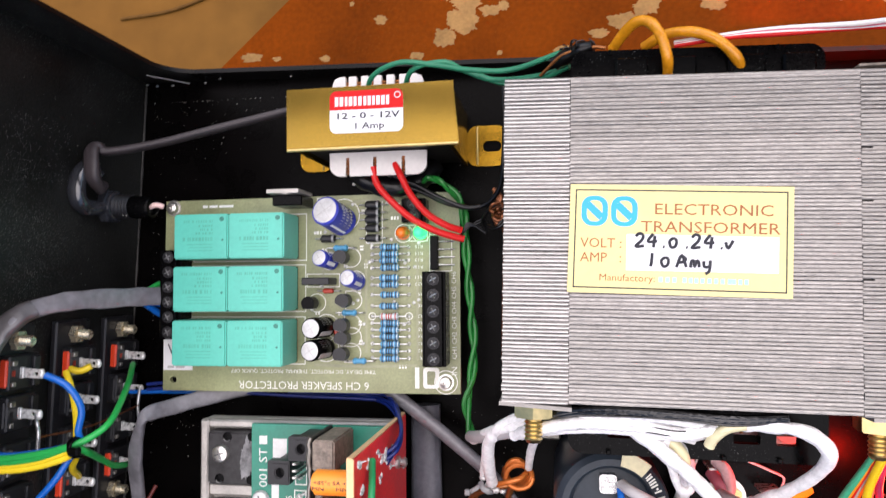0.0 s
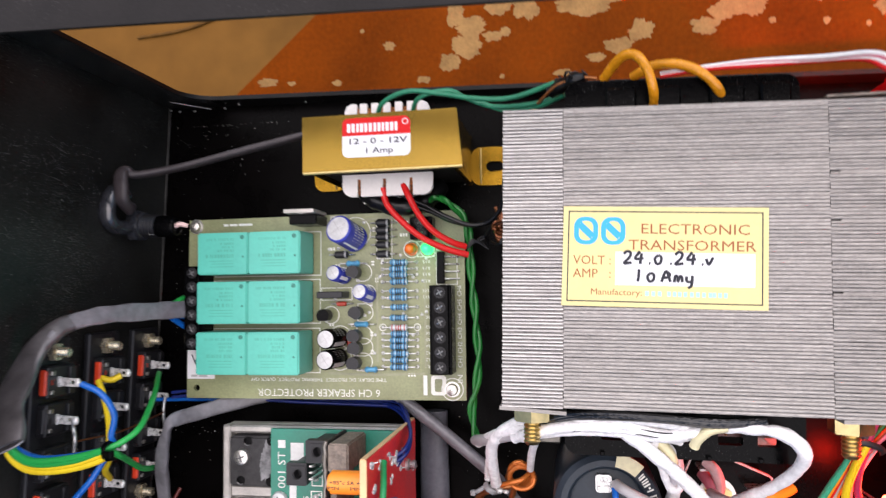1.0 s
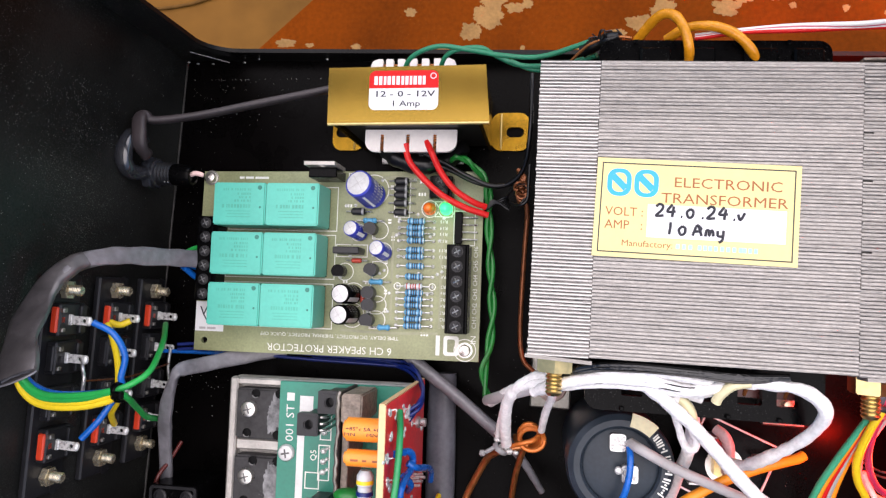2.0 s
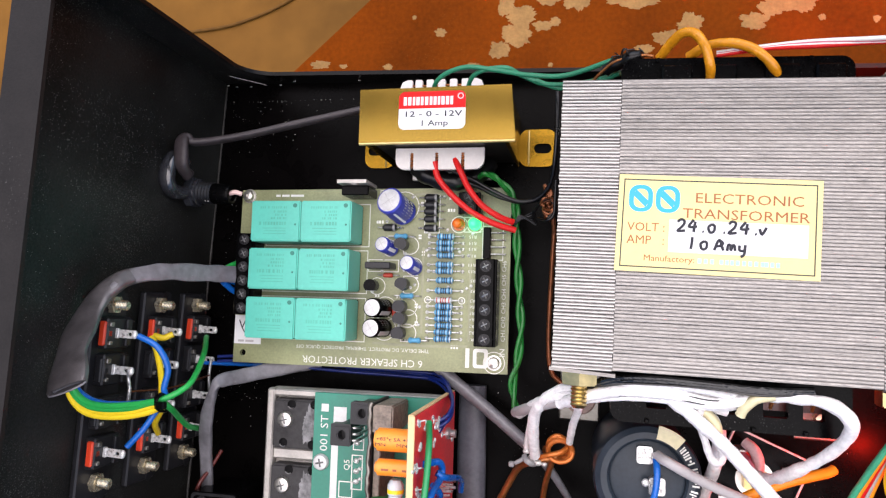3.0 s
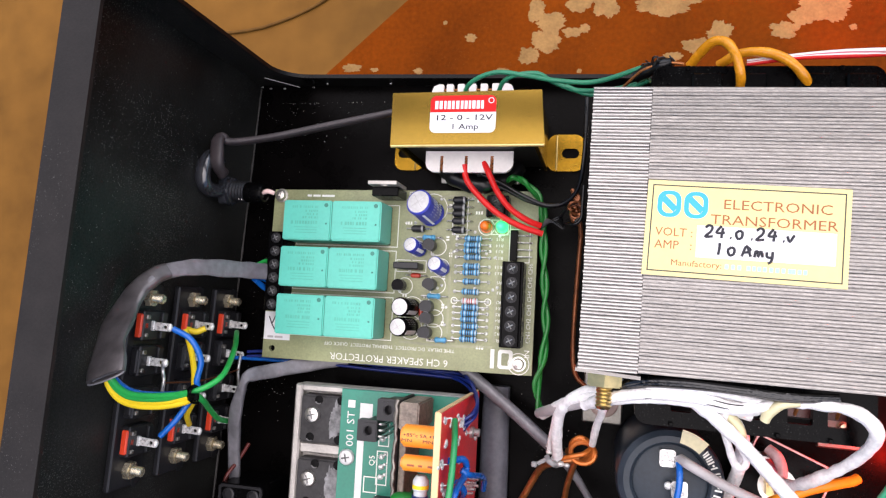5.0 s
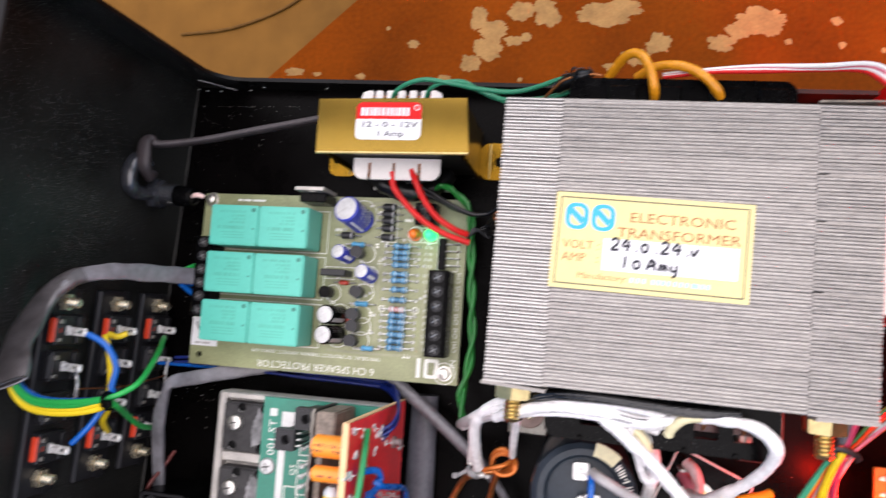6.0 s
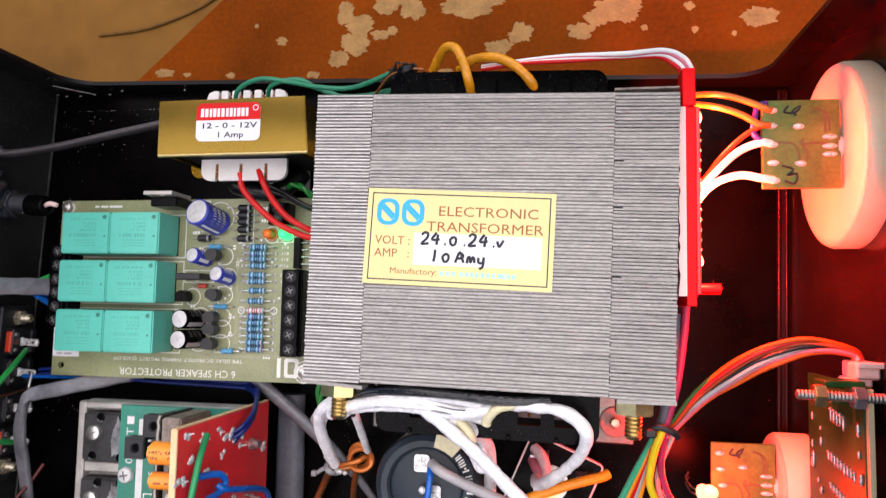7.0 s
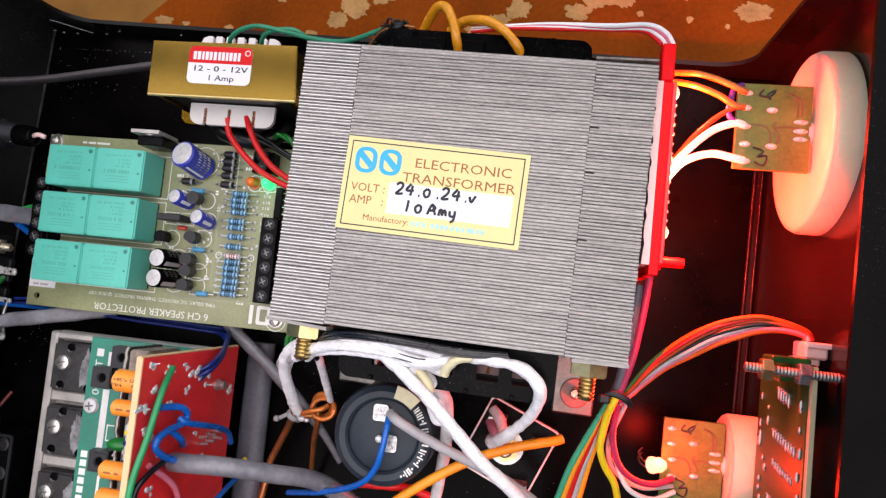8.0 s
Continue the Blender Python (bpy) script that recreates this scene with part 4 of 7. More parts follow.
    for x, y, r in ((-36.6, 23.9, 5.6), (-41.6, 8.6, 3.1), (-32.4, 2.0, 3.3), (-42.6, -13.6, 4.5), (-42.8, -20.6, 4.5), (-16.1, 17.4, 3.1), (-10.3, 17.4, 3.1), (-2.4, -31.3, 3.9), (-46, -5.4, 3.2), (-26.9, -9.9, 1.3), (-14.5, -9.9, 1.3)):
        ring = lambda q: [(x + q * math.cos(a), y + q * math.sin(a)) for a in [2 * math.pi * k / 24 for k in range(24)]]
        slab_with_holes(bm, ring(r), [ring(r - 0.3)], z, z + 0.025)
    for x, y in ((-34.6, 9.6), (-34.2, -4.6), (-34.6, -12.6), (-34.4, -16.8), (-34.6, -22.0)):
        half = lambda q: [(x - 2.0 + 0.35 * (q < 3.2), y - q + 0.1), *[(x + 0.6 + q * math.cos(a), y + q * math.sin(a)) for a in [math.pi * (k / 16 - 0.5) for k in range(17)]], (x - 2.0 + 0.35 * (q < 3.2), y + q - 0.1)]
        slab_with_holes(bm, half(3.3), [half(2.98)], z, z + 0.025)
    part("white_outline", bm, M_SILK, bd, "white printed part outlines", smooth=False)
    bm = bmesh.new()
    for y in ys:
        for x in (-26.9, -14.5):
            spin(bm, [(0.75, 0), (0.5, 0.3)], (x, y, z), seg=8)
    part("solder_pad", bm, M_TIN, bd)
    dots = random.Random(21)
    for k in range(46):
        x, y = dots.uniform(-49, -11), dots.uniform(-25, 28)
        bm = bmesh.new()
        spin(bm, [(0.62, 0), (0.5, 0.18), (0.2, 0.3)], (x, y, z), seg=10)
        part("solder_pad", bm, M_SOLDER, bd)
    marks = []
    for x, y, n, up in ((-46.0, 17.6, 2, 0), (-30.5, 24.0, 2, 1), (-44.2, 11.6, 2, 0), (-29.6, 6.0, 2, 1), (-46.6, -9.4, 2, 0), (-38.6, -9.6, 2, 0), (-47.8, -17.0, 2, 1), (-31.6, -13.0, 2, 1), (-31.4, -19.4, 2, 1), (-31.0, 12.0, 2, 1), (-20.4, 22.0, 3, 0), (-20.0, 26.4, 3, 0), (-12.8, 22.8, 2, 0), (-31.8, -2.4, 2, 1), (-44.0, 26.0, 3, 0), (-18.0, -27.0, 3, 0)):
        for j in range(n):
            marks.append((x + 1.0 * j, y, x + 1.0 * j + 0.65, y + 1.15) if not up else (x, y + 1.0 * j, x + 1.15, y + 1.0 * j + 0.65))
    bars(bd, M_SILK, marks, z)
    bm = bmesh.new()
    for pts in (((-48, 10), (-44, 6), (-44, -2)), ((-29, 9), (-29, -22)), ((-11.6, 12), (-11.6, -24)), ((-47, -26), (-30, -26.5), (-12, -26)), ((-38, 27), (-30, 28.6), (-20, 28.4)), ((-48.6, -24), (-48.6, -10))):
        tube(bm, [(x, y, z + 0.005) for x, y in pts], 0.5, seg=6, steps=3, flat=[(0.45, 0.03)] * 2)
    part("copper_track", bm, M_TRACK, bd)
    bm = bmesh.new()
    box(bm, -101.4, -28.3, z, -90.6, -17.6, z + 0.12)
    st = part("paper_sticker", bm, M_PAPER, bd, "white paper sticker with a hand mark")
    bm = bmesh.new()
    zz = z + 0.12
    for a, b in (((-99.6, -19.4), (-98.2, -22.6)), ((-96.8, -19.0), (-98.4, -22.4)), ((-98.3, -22.4), (-96.6, -25.0))):
        rod(bm, (*a, zz), (*b, zz), 0.25, seg=6)
    part("pen_stroke", bm, M_BLACKINK, st)
    bars(st, M_GREYWIRE, [(-99.8, -27.6, -97.4, -26.8), (-96.8, -27.6, -93.5, -26.8)], zz)
    return bd


# ---- small transformer ----
def build_small_transformer():
    tr = thing("small_transformer", (-20, 50, 0), "small mains transformer in a gold passivated steel bracket", "transformer")
    z0, z1 = 6.0, 43.0
    bm = bmesh.new()
    box(bm, -43, 42.5, 4, 3.5, 58.5, 42.2, 0.3)
    part("core", bm, M_CORE, tr)
    # folded bracket: top, two cheeks that splay a little, two feet
    bm = bmesh.new()
    vs = [(-46.2, 41.2), (6.2, 41.6), (4.6, 60.0), (-46.3, 59.6)]
    prism(bm, vs, z1, z1 + 1.0)
    for s, xa, xb in ((-1, -45.4, -44.2), (1, 2.4, 3.6)):
        box(bm, xa, 41.6, 1.0, xb, 59.8, z1 + 0.6, 0.25)
    bmesh.ops.bevel(bm, geom=[e for e in bm.edges if e.calc_length() > 14], offset=0.3, segments=2, affect="EDGES")
    br = part("bracket", bm, M_GOLD, tr, "gold passivated steel bracket, scuffed")
    # paler rod along the lower bend paints its highlight
    bm = bmesh.new()
    rod(bm, (-46.0, 41.3, 43.35), (6.0, 41.7, 43.35), 0.62, seg=16)
    part("bent_edge", bm, M_BRIGHTGOLD, br, "lower bend of the bracket with its highlight painted bright")
    for x0, x1, xc in ((3.4, 17.4, 12.2), (-57.5, -45.2, -53)):
        bm = bmesh.new()
        out = rounded(x0, 41.4, x1, 55.6, 3.6)
        slot = rounded(xc - 3.2, 46.4, xc + 3.2, 50.2, 1.8)
        slab_with_holes(bm, out, [slot], 0.3, 1.5)
        part("foot", bm, M_AMBERSTEEL, br, "amber passivated slotted foot")
        bm = bmesh.new()
        tube(bm, [((x0 + 3.6) if x0 > 0 else (x1 - 3.6), y, 1.55) for y in (41.8, 46, 51, 55.2)], 0.35, seg=8, steps=2)
        part("foot_crease", bm, M_BRIGHTGOLD, br, "bright crease across the foot")
    # nylon bobbin with comb ends, front and back
    for s, y0, y1 in ((-1, 34.6, 42.0), (1, 58.8, 66.2)):
        if s < 0:
            out = [(-36.4, 42.0)] + [(-33.0 - 3.4 * math.cos(radians(q)), 38.0 - 3.4 * math.sin(radians(q))) for q in range(0, 91, 15)]
            for x in (-30.6, -21.85, -12.75):
                out += [(x - 0.62, y0), (x - 0.55, 40.4), (x + 0.55, 40.4), (x + 0.62, y0)]
            out += [(-8.8 + 3.4 * math.sin(radians(q)), 38.0 - 3.4 * math.cos(radians(q))) for q in range(0, 91, 15)] + [(-5.4, 42.0)]
            bm = bmesh.new()
            prism(bm, out, 30.8, 32.4)
            part("bobbin_plate", bm, M_NYLON, tr, "slotted white nylon bobbin plate")
        else:
            for k, xc in enumerate((-33.4, -29.0, -25.0, -20.9, -16.8, -12.7, -8.4)):
                wd = 2.1 if k in (0, 6) else 1.25
                bm = bmesh.new()
                la, ra = (2.4 if k == 0 else 0.35), (2.4 if k == 6 else 0.35)
                prism(bm, [(xc - wd, y0), (xc + wd, y0), (xc + wd, y1 - ra), (xc + wd - 0.3 * ra, y1 - 0.3 * ra), (xc + wd - ra, y1), (xc - wd + la, y1), (xc - wd + 0.3 * la, y1 - 0.3 * la), (xc - wd, y1 - la)], 30.5, 32.2)
                part("bobbin_tooth", bm, M_NYLON, tr)
            bm = bmesh.new()
            for q in range(4):
                tube(bm, [(-33.0 + 4.1 * j, 61.6 + 0.9 * q, 31.2 + 0.3 * (j % 2)) for j in range(7)], 0.28, seg=6, steps=2)
            part("winding_end", bm, M_COPPER, tr, "copper winding ends between the teeth")
        bm = bmesh.new()
        box(bm, -36.0, 39.4 if s < 0 else 58.4, 29.6, -5.8, 42.4 if s < 0 else 61.5, 30.9, 0.3)
        part("bobbin_flange", bm, M_WHITE, tr)
        bm = bmesh.new()
        box(bm, -36.0, 35 if s < 0 else 58.4, 7.5, -5.8, 42.4 if s < 0 else 66, 9.2, 0.3)
        part("bobbin_flange", bm, M_WHITE, tr)
        bm = bmesh.new()
        spin_y = 38.0 if s < 0 else 62.6
        prism(bm, rounded(-34.4, min(spin_y, 42 if s < 0 else 58.6), -7.2, max(spin_y, 42 if s < 0 else 58.6), 1.2), 9.3, 29.5)
        part("winding", bm, M_BLACK if s < 0 else M_COPPER, tr, "taped winding" if s < 0 else "bare copper winding")
    bm = bmesh.new()
    for x in (-30.6, -21.85, -12.75):
        for y in (36.0, 37.0, 38.4, 39.3, 40.2):
            rod(bm, (x - 0.75, y, 31.7), (x + 0.75, y + 0.1, 31.7), 0.3, seg=6)
        rod(bm, (x - 0.2, 35.2, 31.2), (x - 0.2, 41.2, 31.2), 0.25, seg=6)
    part("winding_end", bm, M_COPPER, tr)
    # label: red upper band with a plain mark, white lower field
    zt = z1 + 1.0
    bm = bmesh.new()
    prism(bm, rounded(-32.6, 45.6, -10.2, 58.3, 2.0), zt + 0.02, zt + 0.12)
    lab = part("paper_label", bm, M_PAPER, br, "red and white paper rating label")
    bm = bmesh.new()
    prism(bm, [(-32.6, 52.6), (-10.2, 52.6)] + [p for p in rounded(-32.6, 45.6, -10.2, 58.3, 2.0) if p[1] > 53], zt + 0.12, zt + 0.17)
    part("red_band", bm, M_REDINK, tr, "red printed band")
    b = bars(tr, M_PAPER, [(-31.0 + x, 53.7, -31.0 + x + w, 56.5) for x, w in ((0, 1.1), (1.5, 1.1), (3.1, 0.8), (4.3, 1.1), (5.8, 0.9), (7.2, 1.1), (8.8, 0.9), (10.1, 1.0), (11.5, 0.8), (12.7, 1.1), (14.2, 1.1), (15.7, 0.9))], zt + 0.17, name="maker_mark")
    bm = bmesh.new()
    ring = lambda q: [(-11.9 + q * math.cos(a), 56.5 + q * math.sin(a)) for a in [2 * math.pi * k / 18 for k in range(18)]]
    slab_with_holes(bm, ring(1.0), [ring(0.75)], zt + 0.17, zt + 0.2)
    part("ring_mark", bm, M_PAPER, tr)
    lettering("12 - 0 - 12V", (-31.0, 49.9, zt + 0.12), 1.85, M_BLACKINK, tr, width=19.0, bold=0.012)
    lettering("1 Amp", (-25.4, 46.8, zt + 0.12), 1.85, M_BLACKINK, tr, width=8.8, bold=0.008)
    # black tape wrap under the bobbin
    bm = bmesh.new()
    tube(bm, [(-32, 38, 20), (-26, 34, 22), (-18, 32, 22), (-10, 34, 20), (-5, 40, 16)], 3.2, steps=5, waver=0.3)
    part("tape_wrap", bm, M_BLACKWIRE, tr)
    return tr


# ---- large transformer ----
def build_large_transformer():
    tr = thing("large_transformer", (67.9, 9.9, 0), "large laminated steel transformer with a cream paper label", "transformer", rz=-1.35)
    hx, hy, zt = 46.6, 37.9, 80.0
    bm = bmesh.new()
    box(bm, -hx + 0.6, -hy + 0.4, 6, hx - 0.6, hy - 0.4, zt - 0.75, 0.3)
    part("core", bm, M_CORE, tr, "dark varnished core under the laminations")
    # bobbin flanges with windows, coils
    for s in (-1, 1):
        y0, y1 = (-hy - 14.6, -hy + 2) if s < 0 else (hy - 2, hy + 11.5)
        bm = bmesh.new()
        out = rounded(-31.0, y0, 30.0, y1, 3.5)
        holes = [rounded(xa, y0 + 4.2 if s < 0 else y1 - 8.2, xa + w, y0 + 9.6 if s < 0 else y1 - 3.0, 0.5, 2) for xa, w in ((-21.4, 5.6), (-3.4, 5.2), (8.4, 6.2), (18.2, 5.2))]
        slab_with_holes(bm, out, holes if s < 0 else [], 60.5, 63.0)
        fl = part("bobbin_flange", bm, M_BLACK, tr, "black glossy bobbin flange")
        for xa, w in ((-20, 8.2), (-7, 6.8), (7.2, 8.8), (20, 7.6)):
            ye = y0 + 0.2 if s < 0 else y1 - 1.4
            bm = bmesh.new()
            box(bm, xa - 1.8, ye, 56, xa - 0.6, ye + 1.2, 64.2, 0.2)
            part("flange_rib", bm, M_BLACK, fl)
            if s > 0:
                bm = bmesh.new()
                box(bm, xa, y1 - 9.0, 62.9, xa + w, y1 - 2.4, 64.6, 0.5)
                part("flange_pad", bm, M_BLACK, fl)
        bm = bmesh.new()
        ya, yb = sorted((s * (hy - 3), s * (hy + 9.0)))
        prism(bm, rounded(-28, ya, 27, yb, 2.5), 14, 58.5)
        part("winding", bm, M_TAPE, tr, "dark red taped winding")
        bm = bmesh.new()
        for k in range(9):
            x = -20 + 5.2 * k
            tube(bm, [(x, s * (hy - 2), 58.9), (x + 1, s * (hy + 4), 59.4), (x, s * (hy + 8.6), 58.2)], 0.55, seg=6, steps=4)
        part("winding_end", bm, M_COPPER, tr)
        bm = bmesh.new()
        prism(bm, rounded(-31.0, y0, 30.0, y1, 3.5), 10.0, 12.5)
        part("bobbin_flange", bm, M_BLACK, tr)
    # core bolts with nuts
    for x in (-39.5, 38.0):
        bm = bmesh.new()
        hex_nut(bm, (x, -hy - 0.1, 70), (0, -1, 0), 9.0, 4.6)
        nut = part("hex_nut", bm, M_BRASS, tr)
        bm = bmesh.new()
        thread(bm, (x, -hy - 4.5, 70), (0, -1, 0), 2.3, 6.4, 1.0)
        part("threaded_stud", bm, M_BRASS, nut)
        bm = bmesh.new()
        hex_nut(bm, (x, hy + 0.1, 64), (0, 1, 0), 8.0, 3.0)
        part("hex_nut", bm, M_BRASS, tr)
        bm = bmesh.new()
        box(bm, x - 7.5, -hy - 0.2, 12, x + 7.5, -hy + 1.5, 76, 0.3)
        part("clamp_strip", bm, M_PLATE, tr)
    # mounting feet with washer and screw
    for x in (-39.5, 38.0):
        bm = bmesh.new()
        box(bm, x - 7.0, -hy - 24.0, 4.0, x + 7.0, -hy, 6.2, 0.5)
        box(bm, x - 7.0, -hy - 1.8, 4.0, x + 7.0, -hy, 40, 0.5)
        ft = part("mounting_foot", bm, M_PLATE, tr)
        bm = bmesh.new()
        spin(bm, [(5.2, 0), (5.2, 0.6), (4.8, 0.9), (2.2, 0.9), (1.0, 0.9)], (x + 0.4, -hy - 16.5, 6.2), seg=28)
        part("washer", bm, M_WASHER, ft, "pinkish fibre washer")
        bm = bmesh.new()
        spin(bm, [(1.9, 0), (1.9, 2.6), (1.4, 3.4), (0.4, 3.6)], (x + 0.4, -hy - 16.5, 6.6), seg=18)
        part("screw", bm, M_OLDNUT, ft)
        bm = bmesh.new()
        box(bm, x - 7, -hy - 23, 0, x + 7, hy + 10, 4.0, 0.3)
        part("rail", bm, M_STEEL, tr)
    # last sheet, bent out at the lower edge
    for x0, x1, y0, y1 in ((-hx - 0.6, -30.6, -hy - 0.5, -hy - 1.4), (33, hx + 0.3, -hy - 0.9, -hy - 0.6)):
        bm = bmesh.new()
        prism(bm, [(x0, y0), (x1, y1), (x1, y1 + 0.9), (x0, y0 + 0.9)], zt - 6, zt + 0.1)
        part("bent_sheet", bm, M_LAM, tr, "bent end sheet of the core")
    for x0, x1, dz in ((30.8, 46.4, 0.2),):
        bm = bmesh.new()
        prism(bm, [(x0, hy + 0.5), (x1, hy + 0.9), (x1, hy + 1.4), (x0, hy + 1.0)], zt - 6, zt + dz)
        part("bent_sheet", bm, M_RUST, tr, "brown loose end sheet of the core")
    # paper label
    rz = -1.1
    m = Matrix.Rotation(radians(rz), 4, "Z")
    bm = bmesh.new()
    prism(bm, [(-31.6, -12.6), (17.0, -12.4), (17.0, 12.2), (-31.4, 12.2)], zt + 0.32, zt + 0.44, m)
    lab = part("paper_label", bm, M_LABEL, tr, "cream paper label with printed and hand-written rating")
    zl = zt + 0.44
    bm = bmesh.new()
    a = [(-30.4, -11.5), (15.8, -11.3), (15.8, 11.1), (-30.2, 11.1)]
    b = [(-30.1, -11.2), (15.5, -11.0), (15.5, 10.8), (-29.9, 10.8)]
    slab_with_holes(bm, a, [b], zl, zl + 0.03, m)
    part("printed_frame", bm, M_BLACKINK, lab, smooth=False)
    bm = bmesh.new()
    prism(bm, [(-18.6, -7.2), (14.0, -7.0), (14.0, 1.0), (-18.6, 1.0)], zl, zl + 0.03, m)
    part("white_field", bm, M_PAPER, lab, smooth=False)
    # maker's mark in plain sky blue shapes: two open rounded forms
    for x in (-28.8, -22.2):
        bm = bmesh.new()
        slab_with_holes(bm, rounded(x, 2.7, x + 5.9, 9.6, 2.4), [rounded(x + 1.2, 3.7, x + 4.7, 8.6, 1.5)], zl, zl + 0.03, m)
        part("maker_mark", bm, M_BLUEINK, lab, "sky blue open form of a maker's mark", smooth=False)
        bm = bmesh.new()
        prism(bm, [(x + 0.9, 7.0), (x + 1.8, 8.4), (x + 5.0, 5.4), (x + 4.1, 4.0)], zl, zl + 0.034, m)
        part("maker_mark", bm, M_BLUEINK, lab, "sky blue bar of a maker's mark", smooth=False)
    put = lambda x, y: m @ Vector((x, y, zl))
    lettering("ELECTRONIC", put(-12.8, 5.6), 2.5, M_BROWNINK, lab, width=25.2, rz=rz)
    lettering("TRANSFORMER", put(-15.6, 1.6), 2.5, M_BROWNINK, lab, width=29.8, rz=rz)
    lettering("VOLT :", put(-28.9, -2.2), 2.2, M_BROWNINK, lab, width=9.2, rz=rz)
    lettering("AMP   :", put(-28.9, -5.5), 2.2, M_BROWNINK, lab, width=9.2, rz=rz)
    lettering("Manufactory:", put(-24.6, -9.7), 1.55, M_BROWNINK, lab, width=12.2, rz=rz)
    bm = bmesh.new()
    for xa in (-11.4, -9.9, -8.4, -6.2, -4.9, -3.7, -2.4, -0.9, 0.5, 1.9, 3.4, 4.3, 5.6, 6.9):
        prism(bm, [(xa, -9.7), (xa + 0.85, -9.7), (xa + 0.85, -8.5), (xa, -8.5)], zl, zl + 0.03, m)
    part("print_bar", bm, M_PALEINK, lab, smooth=False)
    # marker writing
    h = put(0, 0).z + 0.03
    put2 = lambda x, y: (*(m @ Vector((x, y, 0))).xy, h)
    strokes = {"2": [((0.0, 0.78), (0.3, 1.0), (0.62, 0.86), (0.5, 0.5), (0.0, 0.04), (0.7, 0.1))], "4": [((0.42, 1.0), (0.0, 0.42), (0.75, 0.46)), ((0.58, 0.85), (0.46, 0.0))],
               "0": [((0.3, 0.72), (0.0, 0.45), (0.16, 0.04), (0.5, 0.14), (0.56, 0.56), (0.3, 0.72))], ".": [((0.0, 0.08), (0.12, 0.05))], "v": [((0.0, 0.5), (0.22, 0.06), (0.6, 0.62))],
               "1": [((0.1, 1.0), (0.08, 0.5), (0.0, 0.0))], "A": [((0.0, 0.0), (0.4, 0.9), (0.78, 0.02)), ((0.12, 0.34), (0.68, 0.4)), ((0.4, 0.9), (0.74, 0.62), (0.5, 0.4))],
               "m": [((0.0, 0.0), (0.1, 0.5), (0.3, 0.46), (0.32, 0.06), (0.5, 0.5), (0.66, 0.4), (0.7, 0.04))], "p": [((0.06, 0.5), (0.1, 0.1), (0.5, 0.12), (0.56, 0.56), (0.5, -0.2), (0.2, -0.44))]}

    def hand(text, x, y, tall, step, wide):
        for k, ch in enumerate(text):
            if ch == " ":
                continue
            bm = bmesh.new()
            for line in strokes[ch]:
                tube(bm, [put2(x + step[k] + a * wide * tall, y + b * tall) for a, b in line], 0.34, seg=8, steps=4)
            part("handwriting", bm, M_BLACKINK, lab, "black marker stroke")
    hand("24.0.24.v", -16.6, -1.9, 3.1, (0.0, 2.7, 6.0, 7.4, 11.0, 12.2, 15.0, 18.4, 19.4), 0.85)
    hand("10Amp", -13.2, -6.2, 3.0, (0.0, 2.3, 5.6, 8.6, 11.3), 0.9)
    # lamination edges: three columns of thin sheet packs
    rng = random.Random(12)
    N = 84
    pitch = 2 * hy / N
    kinds = []
    for x0, x1, half, top, slack, flatten in ((-hx, -31.4, 0.13, M_CREST, 0.0, 1.0), (-31.3, 31.0, 0.10, M_CRESTMID, -0.004, 0.55), (31.1, hx, 0.08, M_CRESTMID, 0.025, 0.9)):
        set_ = []
        for crest, slope, lip, wide in ((-0.02, 0.12, 0.0, 0.465), (-0.08, 0.16, 0.03, 0.43), (0.05, 0.10, -0.03, 0.485)):
            slope = slope * flatten
            bm = bmesh.new()
            w, c0, c1 = (wide - slack) * pitch, (crest - half) * pitch, (crest + half) * pitch
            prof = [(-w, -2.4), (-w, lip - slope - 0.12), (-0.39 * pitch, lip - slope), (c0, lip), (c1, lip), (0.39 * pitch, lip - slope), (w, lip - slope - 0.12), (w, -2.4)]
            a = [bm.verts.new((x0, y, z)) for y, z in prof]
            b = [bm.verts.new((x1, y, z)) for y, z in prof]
            # the crest face gets the paler material, a painted highlight
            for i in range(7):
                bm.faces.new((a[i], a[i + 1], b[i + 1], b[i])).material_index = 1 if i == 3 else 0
            bm.faces.new(a[::-1])
            bm.faces.new(b)
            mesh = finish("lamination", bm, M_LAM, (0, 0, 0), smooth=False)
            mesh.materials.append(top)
            set_.append(mesh)
        bm = bmesh.new()
        box(bm, x0 + 0.1, -0.42, -2.4, x1, 0.02, -0.05)
        box(bm, x0 + 2.3, 0.02, -2.4, x1, 0.42, -0.05)
        set_.append(finish("lamination", bm, M_LAM, (0, 0, 0), smooth=False))
        kinds.append(set_)
    for c in range(3):
        for k in range(N):
            y = -hy + pitch * (k + 0.5) + (0.35 * pitch if c == 1 else 0.0) * (1 if k < N - 1 else 0) + rng.uniform(-0.025, 0.025)
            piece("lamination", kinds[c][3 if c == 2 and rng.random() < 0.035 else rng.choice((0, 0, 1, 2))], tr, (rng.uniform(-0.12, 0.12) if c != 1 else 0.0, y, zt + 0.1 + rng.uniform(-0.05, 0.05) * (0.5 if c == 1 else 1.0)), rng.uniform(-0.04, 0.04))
    return tr


